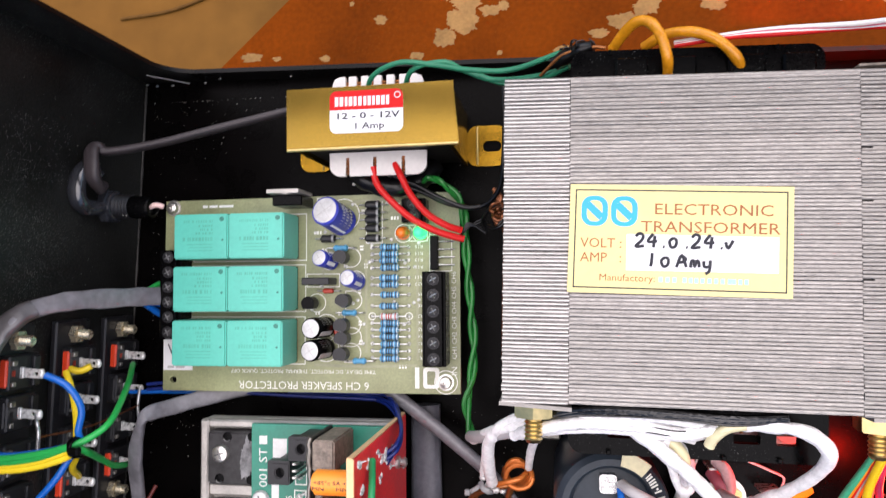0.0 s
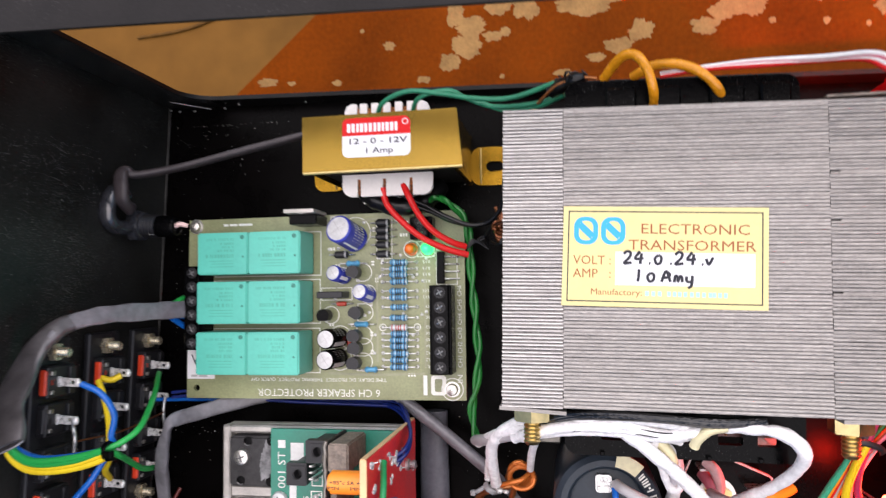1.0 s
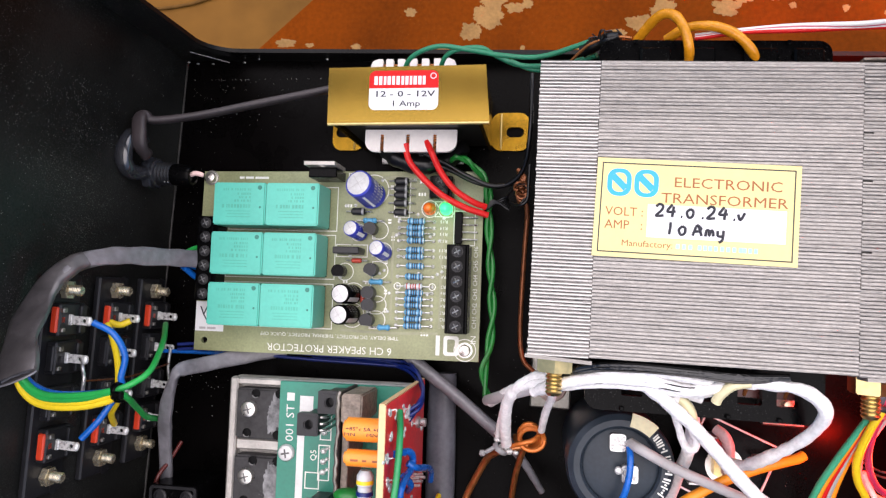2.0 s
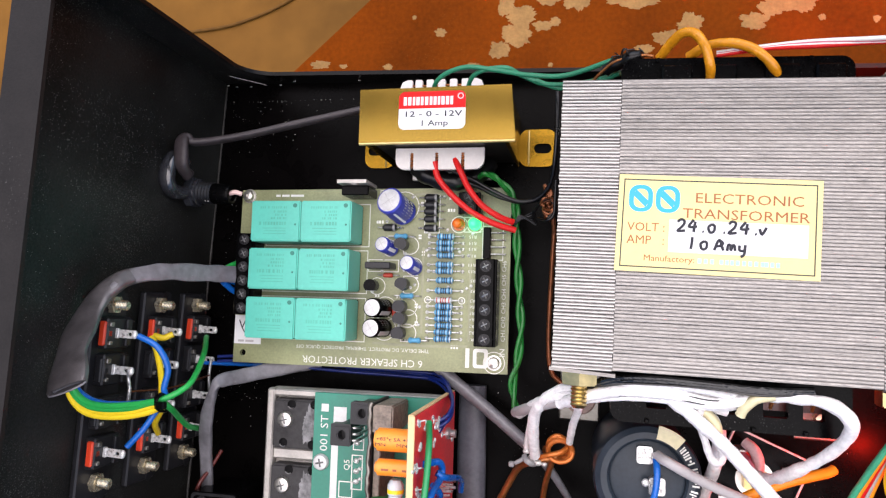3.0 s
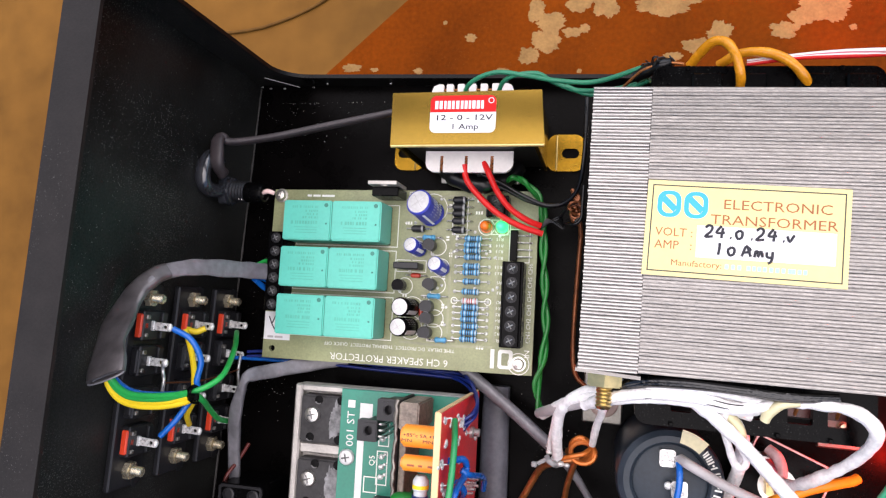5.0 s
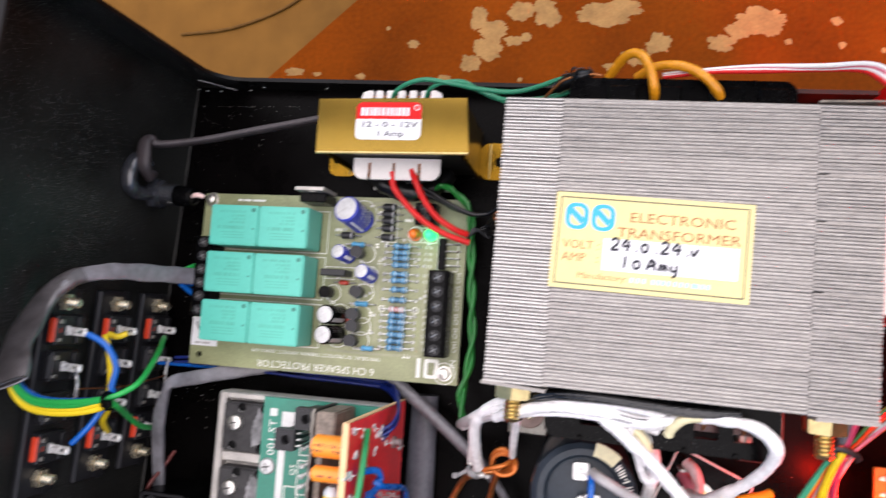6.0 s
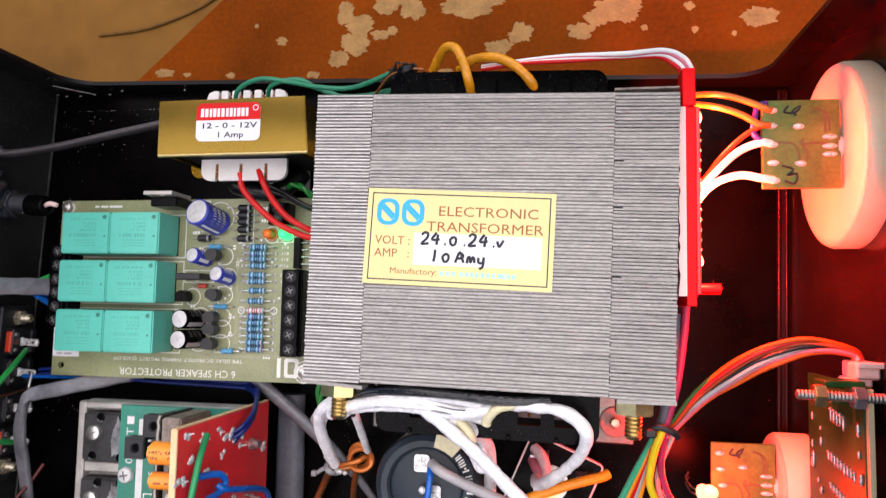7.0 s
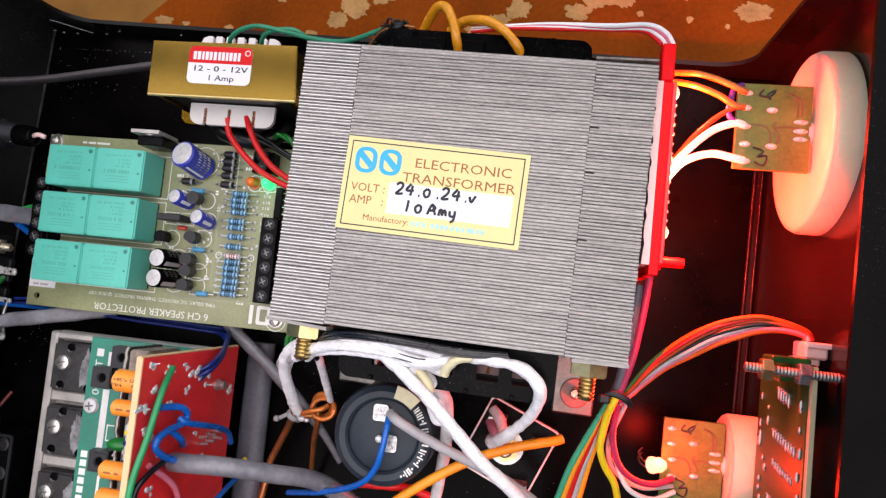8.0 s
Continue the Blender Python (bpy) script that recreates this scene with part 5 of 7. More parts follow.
# ---- amplifier module ----
def build_amp_module():
    am = thing("amplifier_module", (-50, -78, 0), "power amplifier module on dull aluminium with green and red boards", "amplifier module")
    bm = bmesh.new()
    box(bm, -82.5, -125, 18, -17.5, -43, 22.5, 0.8)
    hs = part("heatsink", bm, M_ALU, am, "dull cast aluminium heatsink")
    for x in (-74, -27):
        for y in (-118, -52):
            bm = bmesh.new()
            rod(bm, (x, y, 0), (x, y, 18.2), 4.0, seg=16)
            part("spacer", bm, M_BLACK, am)
    bm = bmesh.new()
    box(bm, -82.5, -125, 22.4, -79.6, -43, 26.6, 0.6)
    box(bm, -79.7, -45.6, 22.4, -17.5, -43, 26.6, 0.6)
    for y in (-67.6, -90.4, -113):
        box(bm, -79.7, y, 22.4, -60, y + 3.8, 25.8, 0.5)
    part("heatsink_rib", bm, M_ALU, hs)
    # power transistors under the board edge
    for y in (-46.4, -68.9, -91.6):
        bm = bmesh.new()
        box(bm, -79.0, y - 17.0, 22.6, -57.5, y, 28.4, 0.7, 2)
        tr = part("power_transistor", bm, M_POWER, am, "grey-black power transistor with dried paste")
        bm = bmesh.new()
        pan_screw(bm, (-74.2, y - 6.9, 28.4), 2.9)
        part("screw", bm, M_STEEL, tr)
        bm = bmesh.new()
        for q in (0.3, 0.3 + math.pi / 2):
            d = Vector((math.cos(q), math.sin(q), 0)) * 1.5
            rod(bm, Vector((-74.2, y - 6.9, 30.3)) - d, Vector((-74.2, y - 6.9, 30.3)) + d, 0.3, 0.18, seg=6)
        part("cross_slot", bm, M_DULL, tr)
        bm = bmesh.new()
        ring = []
        for k in range(90):
            a = 2 * math.pi * k / 90
            u, v = math.cos(a), math.sin(a)
            f = 0.98 + 0.3 * noise.noise(Vector((u * 2, v * 2, y))) + 0.25 * noise.noise(Vector((u * 5, v * 5, y + 5))) + 0.14 * noise.noise(Vector((u * 15, v * 15, y)))
            ring.append((-65.4 + 2.7 * f * u + 0.4 * v, y - 8.4 + 6.6 * f * v))
        prism(bm, ring, 28.3, 28.44)
        part("paste_smear", bm, M_PASTE, tr, "grey dried thermal paste")
        # hollows drawn as black discs, with a pale arc as painted highlight
        bm = bmesh.new()
        for dx, dy in ((-72.2, -1.7), (-63.6, -1.4), (-74.8, -15.0), (-64.0, -15.2)):
            spin(bm, [(1.6, 0), (1.6, 0.12), (1.2, 0.15)], (dx, y + dy, 28.35), seg=16)
        part("dimple", bm, M_BLACK, tr)
        bm = bmesh.new()
        for dx, dy in ((-72.2, -1.7), (-74.8, -15.0)):
            tube(bm, [(dx + 1.35 * math.cos(q), y + dy + 1.35 * math.sin(q), 28.5) for q in (3.6, 4.2, 4.8, 5.4)], 0.22, seg=6, steps=3)
        part("dimple_rim", bm, M_DULL, tr, "painted crescent highlight of a dimple")
    # green driver board
    bm = bmesh.new()
    box(bm, -62.3, -125, 30.4, -18.6, -42.9, 32.0, 0.1)
    gb = part("driver_board", bm, M_GREENPCB, am, "green driver circuit board")
    zg = 32.0
    bm = bmesh.new()
    pan_screw(bm, (-59.0, -66.2, zg), 2.8)
    part("board_screw", bm, M_CAPTOP, gb)
    bm = bmesh.new()
    for q in (0.2, 0.2 + math.pi / 2):
        d = Vector((math.cos(q), math.sin(q), 0)) * 1.4
        rod(bm, Vector((-59.0, -66.2, zg + 1.7)) - d, Vector((-59.0, -66.2, zg + 1.7)) + d, 0.3, seg=6)
    part("cross_slot", bm, M_DULL, gb)
    lettering("001 ST", (-57.1, -62.6, zg), 2.7, M_BAND, gb, width=12.0, rz=90)
    bars(gb, M_BAND, [(-59.7, -49.2, -57.1, -46.6)], zg)
    bm = bmesh.new()
    box(bm, -55.2, -53.6, zg, -50.6, -47.4, zg + 0.05)
    box(bm, -55.6, -82.0, zg, -53.2, -60.3, zg + 0.05)
    part("white_field", bm, M_BAND, gb, smooth=False)
    bars(gb, M_SILK, [(-60.8, -84.0 - 3.0 * k, -58.4, -81.8 - 3.0 * k) for k in range(7)], zg)
    bm = bmesh.new()
    slab_with_holes(bm, rounded(-53.6, -100, -46.0, -88.6, 1.6), [rounded(-52.6, -99, -47.0, -89.6, 1.0)], zg, zg + 0.04)
    part("white_outline", bm, M_SILK, gb, smooth=False)
    lettering("Q5", (-48.9, -68.4, zg), 2.0, M_SILK, gb, width=3.4, rz=90)
    bm = bmesh.new()
    for x0, y0, x1, y1 in ((-47.9, -61.5, -44.0, -51.6), (-48.2, -74.6, -44.2, -63.0), (-47.9, -88, -44, -78), (-52.5, -77.5, -47.5, -72.0)):
        slab_with_holes(bm, [(x0, y0), (x1, y0), (x1, y1), (x0, y1)], [[(x0 + 0.35, y0 + 0.35), (x1 - 0.35, y0 + 0.35), (x1 - 0.35, y1 - 0.35), (x0 + 0.35, y1 - 0.35)]], zg, zg + 0.03)
    part("white_outline", bm, M_SILK, gb, smooth=False)
    for y in (-53, -56, -59, -65, -68.4, -71.8, -80, -83):
        bm = bmesh.new()
        ball(bm, (-46.4, y, zg), 1.1, 1, 0.9, 0.8)
        ball(bm, (-45.1, y + 0.9, zg), 0.7, 1, 0.9, 0.8)
        part("solder_joint", bm, M_SOLDER, gb)
    # small transistors with a fixing hole
    for x, y, z, s in ((-40.6, -46.6, 44.6, 1), (-47.4, -53.9, 43.4, 1), (-45, -80.5, 43, 1)):
        bm = bmesh.new()
        slab_with_holes(bm, rounded(x - 3.4, y - 3.5, x + 3.4, y + 3.5, 0.5, 2), [[(x + 0.4 + 1.35 * math.cos(a), y + 1.5 * math.sin(a)) for a in [2 * math.pi * k / 16 for k in range(16)]]], z, z + 3.2)
        t = part("driver_transistor", bm, M_GREYBLACK, gb)
        bm = bmesh.new()
        slab_with_holes(bm, [(x - 1.9, y - 2.6), (x + 3.1, y - 2.6), (x + 3.1, y + 2.6), (x - 1.9, y + 2.6)], [[(x + 0.4 + 1.7 * math.cos(a), y + 1.8 * math.sin(a)) for a in [2 * math.pi * k / 16 for k in range(16)]]], z + 3.2, z + 3.5)
        part("raised_face", bm, M_GREYBLACK, t)
        bm = bmesh.new()
        for k in (-2, 0, 2):
            tube(bm, [(x + 2.8, y + k, z + 1), (x + 4.6, y + k, z + 0.4), (x + 5.0, y + k, z - 3), (x + 5.0, y + k, zg)], 0.45, seg=6, steps=3)
        part("lead", bm, M_TIN, t)
        bm = bmesh.new()
        box(bm, x - 2.5, y - 2.5, zg, x + 2.5, y + 2.5, z - 0.2)
        part("stand_block", bm, M_GREYBLACK, t)
    # upright mottled fin beside the film capacitors
    bm = bmesh.new()
    box(bm, -36.8, -95, zg, -35.7, -42.6, 51.4, 0.3)
    fin = part("fin", bm, M_GREYBLACK, gb, "dark upright metal fin")
    bm = bmesh.new()
    torn = random.Random(17)
    tube(bm, [(-36.3 + torn.uniform(-0.35, 0.35), -95 + 1.75 * k, 51.4 + torn.uniform(-0.3, 0.4)) for k in range(31)], 0.62, seg=7, steps=2, waver=0.5)
    part("torn_edge", bm, M_PLATE, fin, "dull torn top edge")
    bm = bmesh.new()
    box(bm, -35.4, -95, zg, -33.2, -52.2, 49.6, 0.3)
    part("fin_backing", bm, M_RUST, fin, "brown metal sheet behind the fin")
    bm = bmesh.new()
    box(bm, -35.5, -52.0, zg, -29.0, -43.2, 51.6, 0.5, 2)
    part("fin_block", bm, M_RUST, gb, "mottled brown metal block")
    for y, r, xa in ((-50.7, 3.3, -30.0), (-58.5, 2.4, -29.8), (-76.6, 2.6, -31.0), (-84.5, 2.6, -31.0)):
        bm = bmesh.new()
        rod(bm, (xa, y, 65.5), (-18.4, y, 65.5), r, seg=22, bevel=0.8)
        fc = part("film_capacitor", bm, M_FILM, gb, "glossy orange film capacitor")
        bm = bmesh.new()
        ft = 65.5 + r - 0.12
        if r == 3.3:
            lettering("+85\u00b0c SA +85", (xa + 0.9, y + 0.25, ft), 0.95, M_BLACKINK, fc, width=10.6, thick=0.14)
            lettering("MN     MN", (xa + 0.5, y - 1.25, ft - 0.1), 0.95, M_BLACKINK, fc, width=9.4, thick=0.16)
            bm.free()
        else:
            for dx, w in ((2.2, 2.2), (5.6, 1.2), (8.4, 2.8)):
                box(bm, xa + dx, y - 0.5, 65.5 + r - 0.12, xa + dx + w, y + 0.1, 65.5 + r + 0.02)
            part("print_bar", bm, M_BROWNINK, fc, smooth=False)
    bm = bmesh.new()
    spin(bm, [(1.5, 0), (2.4, 1.5), (2.4, 4), (2.0, 4.5), (2.0, 11), (2.4, 11.5), (2.4, 14), (1.5, 15.5)], (-24.6, -62.6, 62), (0, -1, 0), 18)
    rs = part("power_resistor", bm, M_RESPALE, gb, "pale grey resistor with colour bands")
    for d, m_ in ((2.6, M_YELLOW), (5.8, M_NAVY), (8.4, M_GREYWIRE), (11.2, M_NAVY)):
        bm = bmesh.new()
        spin(bm, [(2.0, 0), (2.46, 0.02), (2.46, 1.1), (2.0, 1.12)], (-24.6, -62.6 - d, 62), (0, -1, 0), 18)
        part("colour_band", bm, m_, rs)
    bm = bmesh.new()
    ball(bm, (-30.5, -71.0, 58), 3.4, 1.3, 0.6, 0.9)
    rod(bm, (-30.5, -71.0, zg), (-30.5, -71.0, 56), 0.4, seg=6)
    part("dipped_capacitor", bm, M_GREEN, gb, "green dipped capacitor")
    # upright red board: tan edge, solder side
    bm = bmesh.new()
    box(bm, -17.9, -125, 13.5, -16.5, -42.3, 75.3, 0.1)
    rb = part("upright_board", bm, M_REDPCB, am, "red circuit board standing on edge, solder side out")
    bm = bmesh.new()
    box(bm, -18.1, -125.2, 75.3, -16.2, -42.0, 76.1, 0.15)
    box(bm, -18.1, -42.2, 13.5, -16.6, -41.7, 75.9, 0.15)
    part("board_edge", bm, M_WOODEDGE, rb, "bare tan board edge")
    rng = random.Random(5)
    spots = [(-44.3, 70), (-46.7, 60), (-48.8, 46), (-49.9, 35), (-53.9, 48), (-57.4, 18), (-51.7, 68), (-56.9, 71), (-58, 58), (-53.9, 35), (-48.7, 43), (-51, 40), (-56.4, 74), (-47, 50), (-61, 45), (-63, 70), (-66, 66), (-69, 40), (-72, 62), (-75, 50), (-78, 34), (-82, 64)]
    for y, z in spots:
        bm = bmesh.new()
        for q in range(rng.choice((2, 3, 4))):
            ball(bm, (-16.45, y + rng.uniform(-1.2, 1.2), z + rng.uniform(-1.6, 1.6)), rng.uniform(0.5, 1.1), 0.55, rng.uniform(0.7, 1.3), rng.uniform(0.8, 1.6), 10, 7)
        if rng.random() < 0.6:
            rod(bm, (-16.5, y, z), (-14.9, y + rng.uniform(-0.6, 0.6), z + rng.uniform(-1.0, 1.0)), 0.3, 0.15, seg=6)
        part("solder_joint", bm, M_SOLDER, rb)
    for k in range(3):
        for j in range(2):
            bm = bmesh.new()
            rod(bm, (-16.5, -70.5 - 2.2 * j - 0.2 * k, 26 + 5 * k), (-13.2, -70.5 - 2.2 * j, 26 + 5 * k), 0.5, seg=8)
            part("pin", bm, M_TIN, rb)
    bm = bmesh.new()
    spin(bm, [(2.0, 0), (2.0, 1.0), (1.4, 1.4), (1.4, 3.2)], (-16.5, -54.5, 28), (1, 0, 0), 14)
    part("rivet", bm, M_TIN, rb)
    return am


# ---- supply capacitor, rectifier, choke ----
def build_supply():
    c = (47.2, -60.4)
    cap = thing("supply_capacitor", (*c, 0), "large slate grey screw-top electrolytic capacitor", "capacitor")
    bm = bmesh.new()
    spin(bm, [(15.2, 0), (15.6, 1), (15.6, 44.6), (15.0, 46.2), (13.4, 47.2), (11.6, 47.1), (10.9, 46.4), (10.8, 45.0)], (*c, 0), seg=48)
    part("sleeve", bm, M_BIGCAP, cap, "slate grey shrink sleeve")
    bm = bmesh.new()
    spin(bm, [(10.9, 44.2), (10.9, 45.4), (10.6, 45.6)], (*c, 0), seg=40)
    part("end_disc", bm, M_BIGCAP, cap)
    for dx, dy in ((-0.9, 7.0), (2.6, -1.8)):
        bm = bmesh.new()
        prism(bm, rounded(c[0] + dx - 2.3, c[1] + dy - 2.5, c[0] + dx + 2.3, c[1] + dy + 2.5, 0.9, 3), 45.4, 48.2)
        tm = part("terminal", bm, M_TIN, cap, "tinned solder terminal")
        bm = bmesh.new()
        for k in range(4):
            for j in range(3):
                box(bm, c[0] + dx - 1.85 + 0.98 * k, c[1] + dy - 1.75 + 1.22 * j, 48.0, c[0] + dx - 1.0 + 0.98 * k, c[1] + dy - 0.68 + 1.22 * j, 48.32, 0.1)
        part("knurl", bm, M_TIN, tm)
    bm = bmesh.new()
    ball(bm, (49.3, -53.4, 49.6), 1.3, 0.9, 1.1, 0.9)
    ball(bm, (49.8, -54.6, 50.0), 0.9)
    ball(bm, (46.6, -61.2, 48.2), 1.2, 1.0, 1.0, 0.6)
    part("solder_joint", bm, M_SOLDER, cap)
    # printed band of the sleeve, wrapped round the shoulder
    bm = bmesh.new()
    rng = random.Random(2)
    for k in range(30):
        a = radians(44 - 3.5 * k)
        if k % 8 == 7:
            continue
        p = Vector((c[0] + (13.2 + rng.uniform(-0.3, 0.3)) * math.cos(a), c[1] + 13.2 * math.sin(a), 47.2))
        m = Matrix.Translation(p) @ Matrix.Rotation(a, 4, "Z")
        g = bmesh.ops.create_cube(bm, size=1.0)
        bmesh.ops.transform(bm, matrix=m @ Matrix.Diagonal((rng.choice((2.0, 2.0, 0.6)), rng.uniform(0.3, 0.55), 0.3, 1)), verts=g["verts"])
    part("print_bar", bm, M_SILK, cap, "pale printed rating bars")
    bm = bmesh.new()
    prism(bm, [(c[0] + r * math.cos(radians(a)), c[1] + r * math.sin(radians(a))) for r, s in ((15.9, 1), (11.9, -1)) for a in (range(48, 81, 6) if s > 0 else range(78, 47, -6))], 46.0, 47.45)
    part("glue_blob", bm, M_GLUE, cap, "yellowed glue tab")
    # square rectifier block with pale edges
    rc = thing("bridge_rectifier", (82, -67, 0), "square black bridge rectifier with pale clear edges", "rectifier")
    m = Matrix.Translation((84.2, -65.2, 0)) @ Matrix.Rotation(radians(-23.4), 4, "Z")
    bm = bmesh.new()
    prism(bm, rounded(-12.4, -12.4, 12.4, 12.4, 1.2, 2), 2.0, 15.0, m)
    part("body", bm, M_BLACK, rc)
    bm = bmesh.new()
    slab_with_holes(bm, rounded(-12.9, -12.9, 12.9, 12.9, 1.4, 2), [rounded(-12.3, -12.3, 12.3, 12.3, 1.0, 2)], 13.4, 15.6, m)
    part("pale_edge", bm, M_CLEAR, rc, "pale clear bevelled edge")
    for dx, dy in ((-8, -8), (8, -8), (-8, 8), (8, 8)):
        q = m @ Vector((dx, dy, 0))
        bm = bmesh.new()
        box(bm, q.x - 3, q.y - 0.4, 15, q.x + 3, q.y + 0.4, 24, 0.1)
        part("lug", bm, M_TIN, rc)
    q = m @ Vector((0, 0, 0))
    bm = bmesh.new()
    hex_nut(bm, (q.x - 0.8, q.y + 0.2, 15.0), (0, 0, 1), 8.0, 4.0)
    part("hex_nut", bm, M_BRASS, rc)
    bm = bmesh.new()
    spin(bm, [(6.0, 0), (6.0, 0.8), (4.0, 0.9)], (q.x - 0.8, q.y + 0.2, 14.6), seg=24)
    part("washer", bm, M_STEEL, rc)
    bm = bmesh.new()
    spin(bm, [(2.5, 0), (2.5, 3.0), (1.8, 3.6)], (q.x - 0.8, q.y + 0.2, 18.6), seg=18)
    part("screw", bm, M_STEEL, rc)
    # choke: loose loops of enamelled wire, standing on its lead
    ck = thing("choke_coil", (20.5, -57.5, 0), "small loose coil of orange enamelled copper wire", "choke")
    for k in range(4):
        bm = bmesh.new()
        ring = [(20.4 + 0.3 * k + (3.3 + 0.25 * k) * math.cos(a), -57.6 - 0.3 * k + (3.9 - 0.2 * k) * math.sin(a), 23 + 0.7 * k + 0.8 * math.sin(a + k)) for a in [2 * math.pi * j / 14 for j in range(15)]]
        tube(bm, ring, 0.8, seg=8, steps=3)
        part("copper_turn", bm, M_ENAMEL, ck)
    bm = bmesh.new()
    tube(bm, [(17.5, -60, 22), (15.5, -62, 14), (15, -62.5, 0)], 0.8, seg=8)
    part("lead", bm, M_ENAMEL, ck)
    bm = bmesh.new()
    for dx, dy, r in ((-5.4, 0.9, 1.1), (-5.8, 2.9, 0.9), (-3.3, -1.3, 1.5), (-1.6, -2.4, 1.2), (0.6, -2.6, 0.8)):
        ball(bm, (15.6 + dx, -60.2 + dy, 26 + 0.3 * dx), r, 1.2, 0.9, 0.9)
    part("solder_joint", bm, M_SOLDER, ck)
    bm = bmesh.new()
    tube(bm, [(9.4, -60.4, 25), (10.4, -61.8, 27.4), (12.4, -63.0, 27), (13.0, -64.0, 24)], 0.7, steps=4, flat=[(0.9, 0.35)] * 2)
    box(bm, 4.4, -64.6, 24.4, 6.2, -62.8, 26.2, 0.3)
    rod(bm, (6.4, -63.4, 25.4), (9.6, -61.4, 25.6), 0.7, seg=8)
    part("tie", bm, M_CATHODE, ck, "grey tie round the soldered joint")
    bm = bmesh.new()
    tube(bm, [(14.6, -60.6, 27), (18.0, -59.2, 28.6), (21.5, -58.2, 28.4), (23.4, -57.0, 26.8)], 0.85, seg=12, steps=4)
    part("lead", bm, M_ENAMEL, ck)
    # low dark strip on the chassis floor beside the red board
    bm = bmesh.new()
    tube(bm, [(-11.6, -40.8, 3.4), (-11.6, -60, 3.5), (-11.4, -85, 3.5), (-11.4, -128, 3.4)], 5.0, seg=20, steps=8, flat=[(5.0, 3.3), (5.4, 3.5), (5.2, 3.4)])
    solo("thick_sleeve", bm, M_HEATSHRINK, "thick slate grey sleeve lying on the chassis floor", "sleeve")


def build_floor_block():
    blk = thing("connector_block", (-103, -93, 0), "black moulded connector block with round wells on the chassis floor", "connector")
    bm = bmesh.new()
    prism(bm, rounded(-113, -112, -94.5, -82.5, 1.6), 0, 22.0)
    part("body", bm, M_BLACK, blk)
    for x, y in ((-98.5, -86.5), (-108.5, -86.5), (-98.5, -97), (-108.5, -97)):
        bm = bmesh.new()
        spin(bm, [(2.4, 0), (2.4, 0.5), (1.7, 0.7), (1.6, 0.1)], (x, y, 22.0), seg=20)
        part("screw_well", bm, M_GREYBLACK, blk)
    bm = bmesh.new()
    slab_with_holes(bm, rounded(-112.6, -111.6, -94.9, -82.9, 1.4), [rounded(-111.6, -110.6, -95.9, -83.9, 1.0)], 22.0, 22.5)
    part("raised_edge", bm, M_GREYBLACK, blk, "scuffed raised edge")
    wire("red_lead", [(-108, -70, 10), (-110, -76, 14), (-112.5, -82, 18), (-115, -92, 16)], 0.7, M_TAPE, "thin dark red lead beside the connector block")


